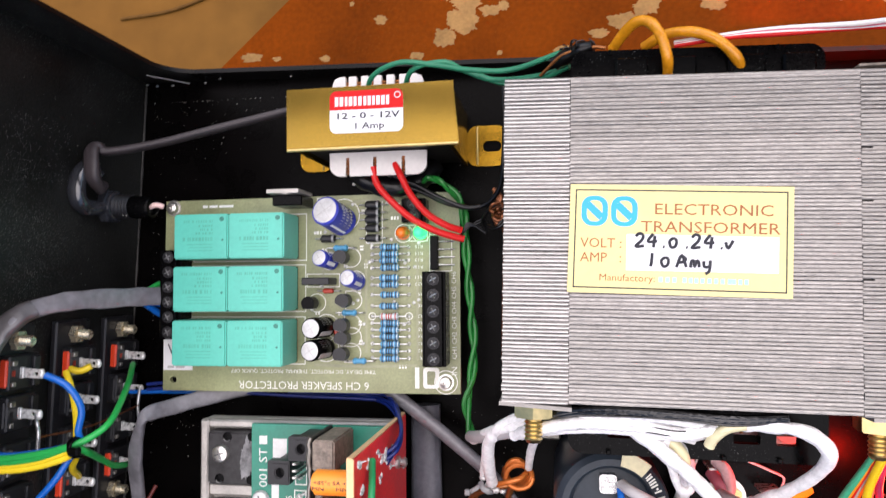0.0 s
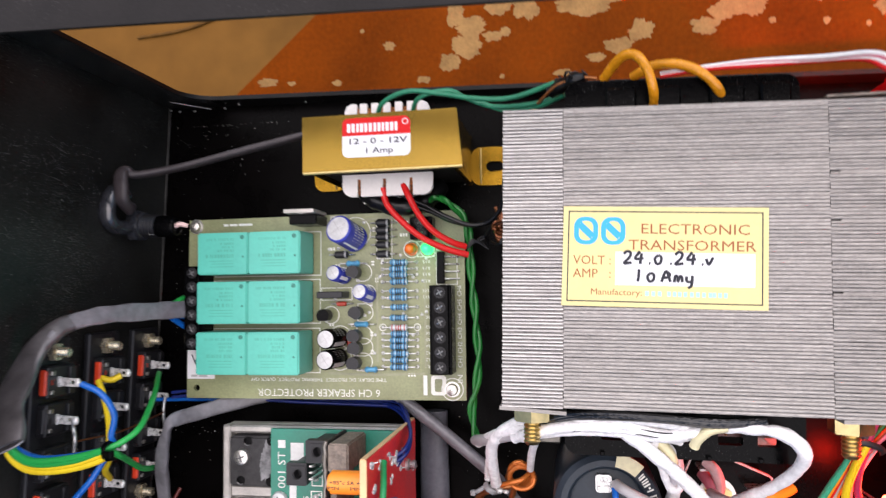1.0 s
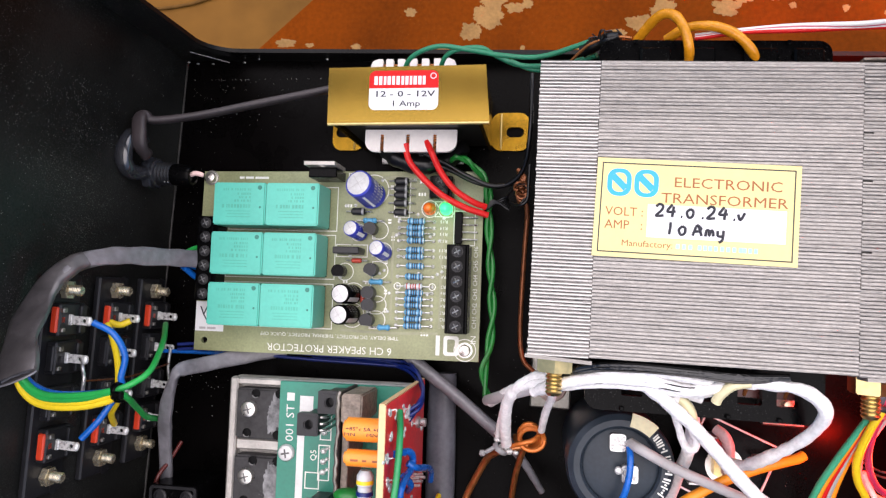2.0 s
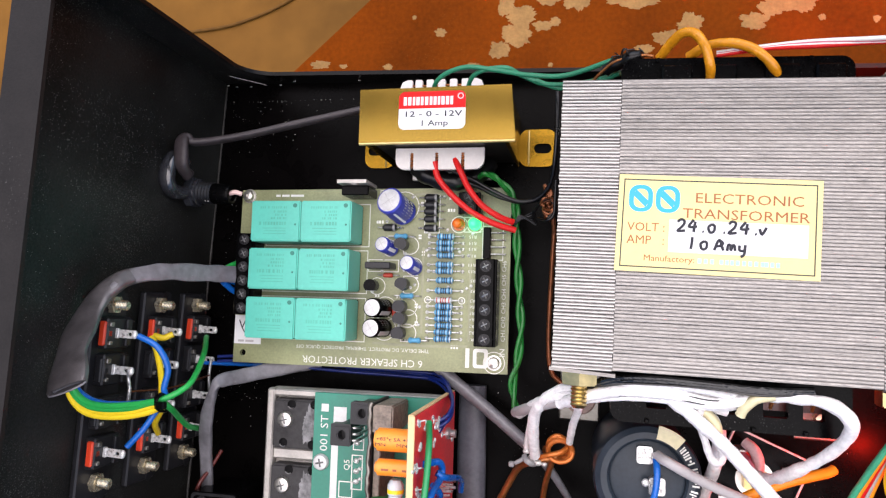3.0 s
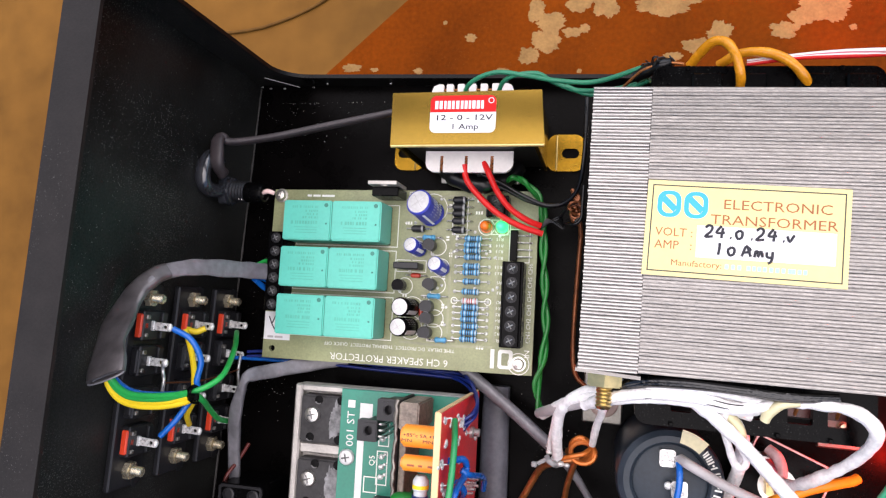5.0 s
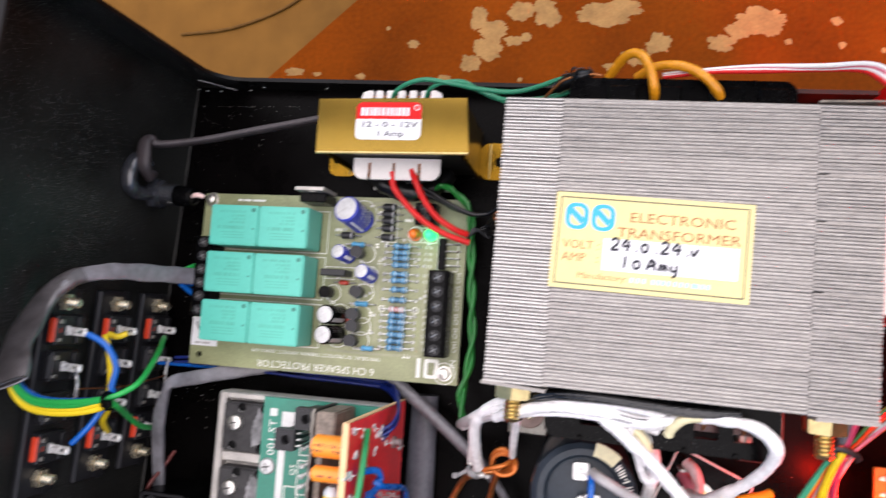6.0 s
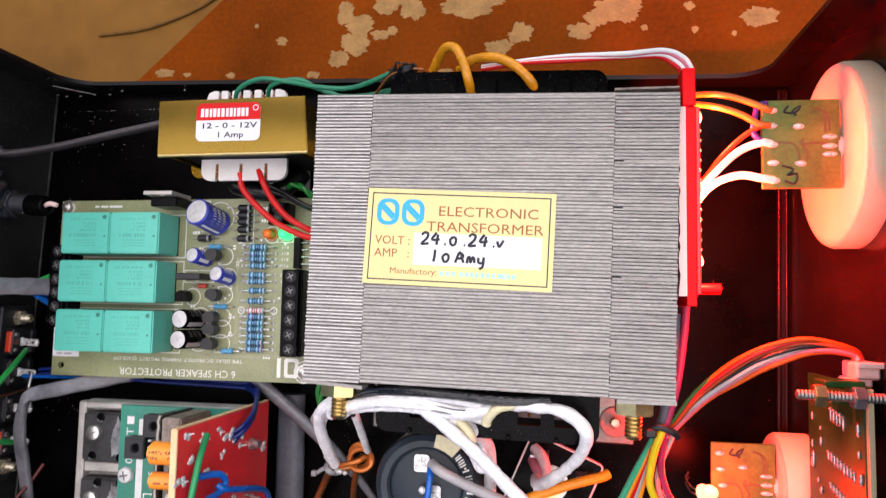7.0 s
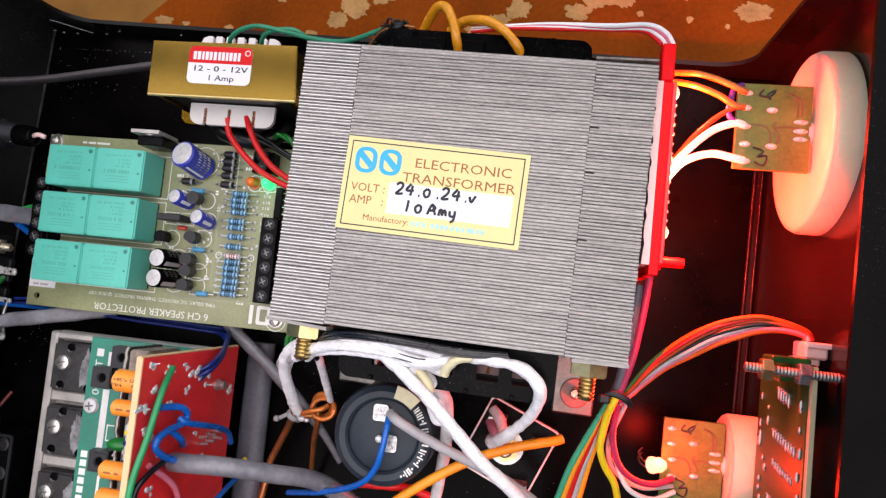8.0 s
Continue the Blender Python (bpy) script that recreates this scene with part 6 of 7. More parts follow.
# ---- speaker terminals on the panel ----
def build_terminals():
    """Three spring-clip plates; each is drawn from its own middle, x out of the panel."""
    def plate(z):
        y = -43.0
        tp = thing("speaker_terminal", (panel_x(y) + 0.1, y, z), "black spring-clip speaker terminal plate with red and black tabs", "speaker terminal", "speaker terminals", rz=LEFT_TURN)
        bm = bmesh.new()
        box(bm, 0, -34, -8.2, 2.2, 33, 8.2, 0.5)
        part("plate", bm, M_GREYBLACK, tp)
        for k, y in enumerate((19.6, 8.0, -5.6, -18.0)):
            bm = bmesh.new()
            box(bm, 2.0, y - 5.0, -6.5, 5.6, y + 5.0, 5.5, 0.5)
            box(bm, 5.4, y - 4.4, -5.8, 6.6, y + 4.4, -3.0, 0.3)
            cell = part("clip_housing", bm, M_GREYBLACK, tp)
            bm = bmesh.new()
            box(bm, 3.0, y - 3.9, 2.8, 5.2, y + 3.9, 6.2, 0.35)
            box(bm, 5.0, y - 1.0, 2.8, 5.6, y + 1.0, 4.6, 0.2)
            part("clip_tab", bm, M_REDTAB if k in (0, 3) else M_GREYBLACK, cell, "red clip tab" if k in (0, 3) else "black clip tab")
            bm = bmesh.new()
            slab_with_holes(bm, rounded(5.4, y - 1.3, 12.6, y + 1.3, 0.6, 3), [[(10.6 + 0.7 * math.cos(a), y + 0.6 * math.sin(a)) for a in [2 * math.pi * q / 10 for q in range(10)]]], 0.6, 1.2)
            box(bm, 5.4, y - 1.6, 0.4, 6.6, y + 1.6, 1.4, 0.15)
            ball(bm, (12.3, y, 1.0), 1.1, 0.9, 1.3, 0.8)
            part("solder_lug", bm, M_SOLDER, cell, "tinned solder lug")
            bm = bmesh.new()
            box(bm, 5.2, y + 2.2, 3.2, 6.6, y + 3.7, 5.2, 0.25)
            box(bm, 5.2, y - 3.7, 3.2, 6.4, y - 2.4, 4.8, 0.25)
            part("clip_spring", bm, M_PLATE, cell, "dull metal clip spring")
        for y in (28.6, -28.0):
            bm = bmesh.new()
            hex_nut(bm, (2.2, y, 0), (1, 0, 0), 5.2, 2.4)
            n = part("hex_nut", bm, M_OLDNUT, tp)
            bm = bmesh.new()
            thread(bm, (4.5, y, 0), (1, 0, 0), 1.65, 3.8, 0.6)
            part("threaded_end", bm, M_OLDNUT, n)
            bm = bmesh.new()
            spin(bm, [(1.9, 0), (1.9, 0.2), (1.5, 0.25)], (2.15, y - 4.8 if y < 0 else y + 3.0, -4.5), (1, 0, 0), 12)
            part("spare_hole", bm, M_GREYBLACK, tp)
        return tp
    first = plate(61.5)
    for z in (36.0, 11.5):
        copy_thing(first, pose((panel_x(-43.0) + 0.1) / 1000, -0.043, z / 1000, 0, 0, LEFT_TURN))


# ---- front controls beside the face panel ----
def build_controls():
    def control(name, yc, zb, r, zc, x0, w, d, yd, blobs, pins):
        vr = thing(name, (x0 + w / 2, yc, 0), "small brown control board with solder joints and pen marks", "control board", "control boards")
        bm = bmesh.new()
        box(bm, x0, yc - d / 2, zb - 1.5, x0 + w, yc + d / 2, zb, 0.15)
        pb = part("board", bm, M_FR1, vr)
        bm = bmesh.new()
        for x, y in blobs:
            ball(bm, (x, y, zb), 1.0, 1.45, 0.8, 0.7)
        for y in pins:
            ball(bm, (x0 + w - 2.6, y, zb), 0.8, 2.3, 0.85, 0.8)
        part("solder_joint", bm, M_SOLDER, pb)
        bm = bmesh.new()
        for pts in (((3, 0.4), (7, 0.2), (8.6, -1.6), (9, -4.6)), ((9.4, -0.4), (12, 0.2), (16, 0)), ((10, 1.4), (9.4, 0), (10.8, -2.0), (10.6, -4.4)), ((13.4, 9.2), (15.8, 7.4), (16.2, 3.2)), ((12.2, 9.4), (14.8, 8.0), (15.2, 3.0))):
            tube(bm, [(x0 + a, yc + b * d / 23, zb + 0.02) for a, b in pts], 0.3, seg=6, steps=4, flat=[(0.32, 0.05)] * 2)
        part("track", bm, M_TRACE, pb)
        bm = bmesh.new()
        for pts in (((6.4, 10.0), (5.4, 8.4), (8.0, 8.2), (9.4, 10), (7.4, 8.6), (8.4, 7.4)), ((4.6, -5.6), (7.4, -6.6), (5.8, -8.2), (8.2, -7.8), (7.6, -10.4), (5.2, -9.6))):
            tube(bm, [(x0 + a, yc + b * d / 23, zb + 0.08) for a, b in pts], 0.28, seg=5, steps=3)
        part("pen_stroke", bm, M_BLACKINK, pb)
        bm = bmesh.new()
        box(bm, x0 + w - 6, yc - 5, zb - 14, x0 + w + 0.2, yc + 5, zb - 1.5, 0.6)
        rod(bm, (x0 + w, yd, zc), (X1 - 0.3, yd, zc), 4.0, seg=18)
        part("potentiometer", bm, M_STEEL, vr)
        xf = x0 + w + 0.6
        bm = bmesh.new()
        spin(bm, [(r - 1.6, 0.7), (r - 0.6, 0.8), (r, 2.0), (r, X1 - xf - 0.1), (r - 1, X1 - xf)], (xf, yd, zc), (1, 0, 0), 56)
        disc = thing("light_disc", (xf, yd, zc - r), "thick cream plastic disc lit red round a control", "disc", "control discs")
        part("drum", bm, M_DISC, disc)
        bm = bmesh.new()
        spin(bm, [(r - 3.0, 0), (r - 1.4, 0.25), (r - 0.7, 0.8)], (xf, yd, zc), (1, 0, 0), 56)
        part("face_plate", bm, M_DISC, disc)
        bm = bmesh.new()
        spin(bm, [(3.4, 0), (3.6, 0.5), (3.6, 2.0), (2.6, 2.6)], (x0 + w - 0.5, yc - 0.6, zb - 3.2), (1, 0, 0), 20)
        part("shaft_collar", bm, M_CONNECTOR, vr, "pale translucent collar of the control")
        return vr
    control("control_board", 35.8, 67.9, 24.6, 57.5, 137.4, 18.7, 22.8, 34.5, ((139.7, 40.6), (146.2, 40.3), (139.8, 35.7), (146.5, 30.7), (140.2, 26.4), (139.8, 44.6), (140.0, 30.9)), (37.5, 35.1, 33.0))
    control("control_board", -60.0, 24.5, 15.0, 17.0, 132.6, 18.6, 25.0, -60.0, ((135.1, -50.7), (135.3, -55.4), (135.8, -60.4), (136.0, -65.5), (141.9, -54.7), (142.7, -64.7)), (-57.1, -59.7, -62.2))
    # red lamp strip against the transformer
    st = thing("led_strip", (118, 24, 14), "red strip board with bright lit red lamps", "LED strip")
    bm = bmesh.new()
    box(bm, 117.2, -6.0, 34, 119.6, 53.5, 75.6, 0.15)
    part("board", bm, M_STRIP, st)
    bm = bmesh.new()
    box(bm, 116.3, 44, 70, 119.6, 53.8, 76.6, 0.3)
    part("connector", bm, M_STRIP, st)
    bm = bmesh.new()
    edge = random.Random(31)
    ragged = [(115.5 + edge.uniform(-0.3, 0.35), -3.5 + 1.75 * k) for k in range(26)]
    prism(bm, [(117.2, -3.5)] + [(117.2, 44.0)] + [(115.6, 44.0)] + ragged[::-1], 34, 76.1)
    part("backing", bm, M_CONNECTOR, st, "white backing tape tinted as if lit red, with a torn edge")
    bm = bmesh.new()
    box(bm, 119.6, -3.0, 73.2, 120.6, 44.0, 75.9, 0.2)
    part("light_bar", bm, M_LEDBAR, st, "glowing red light bar")
    for y in (42.5, 24.0, 5.5):
        bm = bmesh.new()
        spin(bm, [(2.4, 0), (2.4, 0.4), (2.2, 0.9), (1.7, 1.7), (1.0, 2.2), (0.3, 2.4)], (119.6, y, 71.0), (1, 0, 0), 18)
        part("lit_lamp", bm, M_LEDRED, st, "bright lit red lamp")
    bm = bmesh.new()
    for k in range(13):
        ball(bm, (120.7, 38 - 2.5 * k, 74.9), 0.42)
    part("solder_joint", bm, M_TIN, st)
    bm = bmesh.new()
    spin(bm, [(2.4, 0), (2.4, 3), (1.4, 3.2), (1.4, 9)], (119.0, -1.4, 62), (1, 0, 0), 12)
    part("side_screw", bm, M_STRIP, st)
    bm = bmesh.new()
    box(bm, 116.8, 0, 0, 118.8, 48, 34.2, 0.2)
    part("stand", bm, M_BLACK, st)
    # lamp by the lower control board
    lp = thing("panel_lamp", (136, -58, 0), "bright lit red lamp on bent leads", "lamp")
    bm = bmesh.new()
    spin(bm, [(2.6, 0), (2.6, 0.8), (2.3, 1.1), (2.3, 3.5), (1.5, 5.0), (0.3, 5.6)], (129.5, -62.6, 26.0), (0.5, 0.2, 0.6), 18)
    part("lens", bm, M_LEDRED, lp)
    bm = bmesh.new()
    for s in (-0.8, 0.8):
        tube(bm, [(129.5, -62.6 + s, 26.0), (127.5, -63 + s, 22), (127.5, -63 + s, 10), (130, -63 + s, 0)], 0.35, seg=6)
    part("lead", bm, M_TIN, lp)
    BZ = 77.6
    # upright display board with chips, held by a long bolt
    dp = thing("display_board", (158, -70, 0), "green upright display board with soldered chips", "circuit board")
    bm = bmesh.new()
    box(bm, 156.6, -125, 38, 158.2, -24.2, 76.0, 0.15)
    part("board", bm, M_DARKPCB, dp)
    bm = bmesh.new()
    box(bm, 156.9, -125, 76.0, 158.2, -24.6, 77.6, 0.1)
    part("board_edge", bm, M_PCB_EDGE, dp, "pale board edge")
    rng = random.Random(9)
    for yc, zc, n, tall in ((-33.4, 59.5, 5, 2.8), (-44.5, 61.5, 9, 2.2), (-52.2, 61.5, 8, 1.6), (-62, 60, 9, 2.0), (-70, 60, 8, 1.8)):
        for k in range(n):
            bm = bmesh.new()
            z = zc + 2.05 * (k - (n - 1) / 2)
            ball(bm, (156.5, yc - 0.25 * k + rng.uniform(-0.3, 0.3), z), 0.5, 0.8, tall * 1.35, 0.7, 8, 6)
            ball(bm, (156.4, yc + tall * 0.5 - 0.25 * k, z), 0.5, 0.9, 0.8, 0.9, 8, 5)
            part("solder_joint", bm, M_TIN, dp)
    for k in range(26):
        bm = bmesh.new()
        zc = 44 + rng.uniform(-3, 5) if k % 3 else 73 + rng.uniform(-1, 1)
        ball(bm, (156.3, -34 - 1.9 * k + rng.uniform(-0.8, 0.8), zc), rng.uniform(0.4, 0.75), 0.9, rng.uniform(1.4, 3.4), 0.9, 8, 6)
        part("solder_joint", bm, M_TIN, dp)
    bm = bmesh.new()
    box(bm, 147.6, -24.4, 70.0, 156.6, -22.8, 77.4, 0.3)
    box(bm, 152.0, -29.2, 62.0, 156.4, -26.0, 69.0, 0.4)
    part("header_block", bm, M_DARKPCB, dp, "olive header block beside the bolt")
    for k in range(5):
        bm = bmesh.new()
        ball(bm, (154.6, -29.2 + 0.2 * k, 60.6 + 1.9 * k), 0.9, 1.6, 0.7, 0.8, 8, 6)
        part("solder_joint", bm, M_TIN, dp)
    bm = bmesh.new()
    thread(bm, (141.4, -26.2, BZ), (1, -0.02, 0), 1.25, 22.4, 0.8)
    part("long_bolt", bm, M_PLATE, dp)
    bm = bmesh.new()
    hex_nut(bm, (144.9, -26.3, BZ), (1, -0.02, 0), 4.9, 2.6)
    part("hex_nut", bm, M_BRASS, dp)
    bm = bmesh.new()
    hex_nut(bm, (153.4, -26.5, BZ), (1, -0.02, 0), 4.9, 2.6)
    part("hex_nut", bm, M_STEEL, dp)
    bm = bmesh.new()
    box(bm, 157.0, -23.0, 62, 162.6, -18.8, 71.0, 0.5)
    box(bm, 157.2, -20.2, 71.0, 163.2, -18.8, 71.8, 0.2)
    part("connector", bm, M_CONNECTOR, dp, "pale wire connector")
    bm = bmesh.new()
    box(bm, 156.0, -24.8, 62, 161.0, -22.8, 70.4, 0.4)
    part("connector_base", bm, M_CONNECTOR, dp)


# ---- wires ----
def build_wires():
    w = "wires round the small transformer"
    wire("red_wire", [(-22.6, 37.5, 31.6), (-21.5, 32, 31), (-16.5, 26, 30), (-10, 20.5, 29), (-2.5, 16.8, 27), (5.0, 14.6, 25)], 1.08, M_RED, "red stranded wire from the small transformer to the board", w)
    wire("red_wire", [(-15.6, 38.2, 31.6), (-13.2, 33.5, 33), (-10.5, 28, 31), (-6, 22.5, 29), (0, 18.8, 27), (4.2, 17.4, 25)], 1.08, M_RED, "red stranded wire from the small transformer to the board", w)
    wire("black_wire", [(-19, 36, 26), (-10, 32, 26), (-2, 27.6, 26), (6, 24.6, 25), (13.5, 25.5, 24)], 0.75, M_BLACKWIRE, "black wire beside the red pair", w)
    wire("black_wire", [(-16, 33, 24), (-8, 29.8, 24), (0, 26, 24), (9, 24.6, 24), (16, 29, 28), (18.5, 40, 34), (18.8, 60, 34)], 0.75, M_BLACKWIRE, "black wire beside the large transformer", w)
    # twisted green pair down the side of the board
    base = [(-9.5, 33.5, 22), (-5.5, 34.5, 24), (-1, 32, 23), (3.4, 27, 21), (4.7, 20, 20), (5.0, 10, 19), (5.6, 0, 18), (6.2, -10, 17), (6.8, -20, 17), (6.0, -30, 18), (4.6, -38, 20), (6.2, -46.5, 22)]
    line = curve_points(base, 7)
    for s in (0, math.pi):
        pts = [p + Vector((0.82 * math.cos(k * 0.36 + s), 0, 0.82 * math.sin(k * 0.36 + s))) for k, p in enumerate(line)]
        wire("green_wire", pts, 0.82, M_GREEN, "green wire of a twisted pair beside the protector board", "twisted green pair", steps=2, seg=8)
    bm = bmesh.new()
    for k in range(7):
        tube(bm, [(4.5, 16.5, 25), (6.5, 18 + 0.3 * k, 25.4), (9 + 0.5 * k, 20 - 0.6 * k, 25 + 0.3 * k), (11.5, 21 - 0.3 * k, 24)], 0.28, seg=5, steps=4)
    solo("wire_strands", bm, M_BLACKWIRE, "frayed dark wire strands at a joint", "wire")
    bm = bmesh.new()
    for k in range(5):
        a = [(14.5 + 0.4 * k, 30 - k, 26), (17.0 - 0.3 * k, 27 - 0.8 * k, 27), (15.2 + 0.5 * k, 23 - 0.5 * k, 26), (17.5, 19.5, 25), (18, 14, 22)]
        tube(bm, a, 0.75, seg=7, steps=5)
    for k in range(5):
        a0 = 1.3 * k
        tube(bm, [(16.2 + (1.3 + 0.3 * k) * math.cos(a0 + q), 20.4 + 0.8 * k + (2.4 - 0.2 * k) * math.sin(a0 + q), 26.5 + 0.7 * k + 0.6 * math.cos(2 * q)) for q in (0, 1.1, 2.2, 3.3, 4.4, 5.2)], 0.5, seg=6, steps=4)
    solo("copper_tangle", bm, M_BROWNCOPPER, "tangled brown enamelled copper lead of the large transformer", "wire")
    for k, path in enumerate(([(11.0, 21.0, 25), (13.6, 23.8, 28), (16.6, 25.0, 29), (18.2, 21.6, 28), (16.0, 18.4, 28)], [(12.5, 18.6, 26), (15.4, 17.6, 29), (18.0, 19.4, 30), (18.4, 25.0, 30), (18.6, 31.0, 30)])):
        wire("black_wire", path, 0.55, M_BLACKWIRE, "thin black wire twisted round copper leads", "wires round the small transformer")
    wire("copper_lead", [(18.0, 15, 22), (16.8, -5, 16), (16.2, -25, 12), (17.4, -34, 11), (21, -38, 10)], 0.85, M_BROWNCOPPER, "brown enamelled copper lead along the floor")
    wire("copper_lead", [(20, -60.5, 24), (13, -62.5, 24), (8.5, -65.0, 19), (5.6, -68.7, 14), (1.7, -76.3, 11), (-1.3, -83.0, 9), (-2.4, -91.4, 9), (-4.0, -100, 9)], 1.25, M_COPPER, "brown enamelled copper lead along the floor")
    wire("copper_lead", [(18.6, -62.6, 20), (16.5, -69.9, 16), (15.3, -76.3, 12), (14.3, -84.3, 8), (14.0, -90, 3)], 1.05, M_COPPER, "brown enamelled copper lead along the floor")
    w = "green wires behind the transformers"
    wire("green_wire", [(-24.4, 58.5, 32), (-20.5, 63.5, 40), (-11, 66.0, 44), (0, 64.5, 44), (10, 62, 46), (22, 60.8, 48), (36, 63, 54)], 0.78, M_TEAL, "dull green wire running behind the transformers", w)
    wire("green_wire", [(-12.6, 58.5, 32), (-8, 64, 42), (2, 65.4, 44), (8, 63.0, 42), (16, 60.0, 42), (28, 59, 46), (38, 60, 50)], 0.78, M_TEAL, "dull green wire running behind the transformers", w)
    wire("green_wire", [(12, 61.5, 42), (20, 58.6, 42), (30, 58.2, 46), (38, 59.6, 52)], 0.78, M_TEAL, "dull green wire running behind the transformers", w)
    bm = bmesh.new()
    tube(bm, [(34, 60.8, 52), (39, 62.0, 56), (44, 62.6, 59)], 1.9, steps=6, waver=0.4)
    fray = random.Random(4)
    for k in range(16):
        p = Vector((fray.uniform(36, 44), 61.8, fray.uniform(53, 59)))
        tube(bm, [p, p + Vector((fray.uniform(-1, 1), fray.uniform(0.8, 2.4), 1.6)), p + Vector((fray.uniform(-1.8, 1.8), fray.uniform(1.2, 2.6), fray.uniform(1, 2.4)))], 0.2, seg=5, steps=3)
    solo("tape_joint", bm, M_BLACKWIRE, "black taped wire joint", "tape")
    wire("red_lead", [(30, 58, 50), (36, 61.5, 56), (43, 62.2, 59), (47, 61.5, 60)], 0.45, M_COPPER, "dull red lead at the taped joint")
    # amber loops
    w = "amber sleeved loops"
    wire("amber_sleeve", [(49.0, 62.0, 57), (51.4, 64.4, 61), (54.2, 65.8, 65.4), (57.2, 64.6, 68.0), (59.6, 60.4, 69.4), (61.2, 54.8, 68.0), (61.6, 51.0, 63)], 1.35, M_AMBER, "amber varnished sleeve looping over the transformer bobbin", w, waver=0.12)
    wire("amber_sleeve", [(57, 62.0, 57), (62, 63.6, 61.5), (68.4, 62.6, 64.6), (74, 59.4, 66), (78.4, 54.9, 64.6), (79.8, 51.5, 61)], 1.35, M_AMBER, "amber varnished sleeve looping over the transformer bobbin", w, waver=0.12)
    # flat pale ribbon over the rear
    w = "leads to the lamp strip"
    for k, (m_, nm, lb) in enumerate(((M_WHITE, "white_lead", "white lead over the transformer to the lamp strip"), (M_PINK, "pink_lead", "pink lead over the transformer to the lamp strip"), (M_WHITE, "white_lead", "white lead over the transformer to the lamp strip"), (M_RED, "red_lead", "red lead over the transformer to the lamp strip"))):
        d = 1.25 * k
        wire(nm, [(64, 61.4 - 0.2 * d, 61), (76, 61.6 - 0.15 * d, 64), (88, 61.6 - 0.35 * d, 66.4), (103, 60.6 - 0.15 * d, 69.5 - 0.3 * d), (112.5 - 0.3 * d, 59.6 - 0.3 * d, 73.5 - 0.4 * d), (117 - 0.6 * d, 57.0 - 0.4 * d, 75 - 0.2 * d), (119 - 0.8 * d, 53.6, 75.5)], 0.64, m_, lb, w)
    w = "orange leads to the control board"
    for path in ([(112, 51.4, 60), (121.0, 51.0, 62), (127.1, 50.1, 65), (132.6, 48.4, 66), (137.7, 45.5, 68.2), (139.8, 44.6, 68.2)], [(112, 49.0, 60), (121.1, 48.5, 62), (127.2, 46.7, 65), (132.8, 44.3, 66), (136.4, 41.2, 68.2), (139.4, 40.7, 68.2)]):
        wire("orange_lead", path, 0.85, M_OCHRE, "orange lead from the transformer to the control board", w)
    wire("purple_lead", [(138.6, 46.4, 68.4), (136.8, 46.1, 66.8), (135.9, 42.9, 67), (135.6, 39.1, 67), (136.9, 36.8, 68.2), (139.0, 36.0, 68.2)], 0.75, mat("purple_wire", (0.045, 0.022, 0.26), 0.4), "short purple lead looping at the control board")
    for nm, m_, r, path in (("orange_lead", M_RUSSET, 0.66, [(119.4, 13.3, 58), (119.5, 21.7, 60), (123.3, 26.7, 63), (127.7, 32.9, 65), (133.0, 38.2, 66), (137.2, 40.6, 68.2), (139.4, 40.6, 68.2)]),
                            ("white_lead", M_WHITE, 1.0, [(119.5, 7.2, 56), (119.6, 18.6, 59.6), (122.9, 24.9, 63), (127.8, 30.7, 65), (132.4, 34.7, 66), (137.0, 36.2, 68.2), (139.6, 35.8, 68.2)]),
                            ("white_lead", M_WHITE, 1.0, [(119.4, 1.0, 55), (119.4, 15.8, 59), (122.0, 21.6, 63), (125.9, 26.1, 65), (132.0, 28.2, 66), (137.0, 27.0, 68.2), (140.0, 26.4, 68.2)])):
        wire(nm, path, r, m_, nm.split("_")[0] + " lead curving to the control board", "leads to the upper control board")
    # rainbow bundle
    w = "ribbon of coloured leads"
    cols = [(M_DARKGREEN, "green"), (M_DIMORANGE, "orange"), (M_RED, "red"), (M_RUSSET, "brown"), (M_BLACKWIRE, "black"), (M_GREYWIRE, "grey"), (M_PINK, "pink"), (M_DIMORANGE, "orange")]
    upper = [(114.2, -41.0, 51), (117.1, -37.4, 52), (121.7, -29.6, 55), (128.2, -22.1, 58.5), (134.8, -17.1, 61), (141.2, -14.2, 63), (147.8, -13.0, 64), (154.3, -14.1, 65), (159.4, -16.1, 66), (160.6, -18.3, 66.5)]
    lower = [(115.8, -42.2, 51), (118.9, -38.6, 52), (126.2, -30.9, 55), (132.8, -26.0, 58.5), (137.8, -22.4, 61), (142.8, -19.7, 63), (148.0, -17.6, 64), (153.1, -16.8, 65), (157.8, -17.4, 66), (158.6, -18.9, 66.5)]
    for k, (m_, c) in enumerate(cols):
        f = k / (len(cols) - 1)
        # the green lead dives under its neighbours
        wire(c + "_lead", [Vector(a).lerp(Vector(b), f if k else 0.045 * i) - Vector((0, 0, 0 if k else 0.32 * i)) + Vector((0, 0, 0.5 * math.sin(2.2 * k + i))) for i, (a, b) in enumerate(zip(upper, lower))], 0.56, m_, c + " lead of the ribbon to the display board", w)
    for k, (m_, c) in enumerate(((M_MINT, "green"), (M_ORANGE, "orange"), (M_RED, "red"), (M_GREYWIRE, "grey"), (M_ORANGE, "orange"))):
        d = k * 1.25
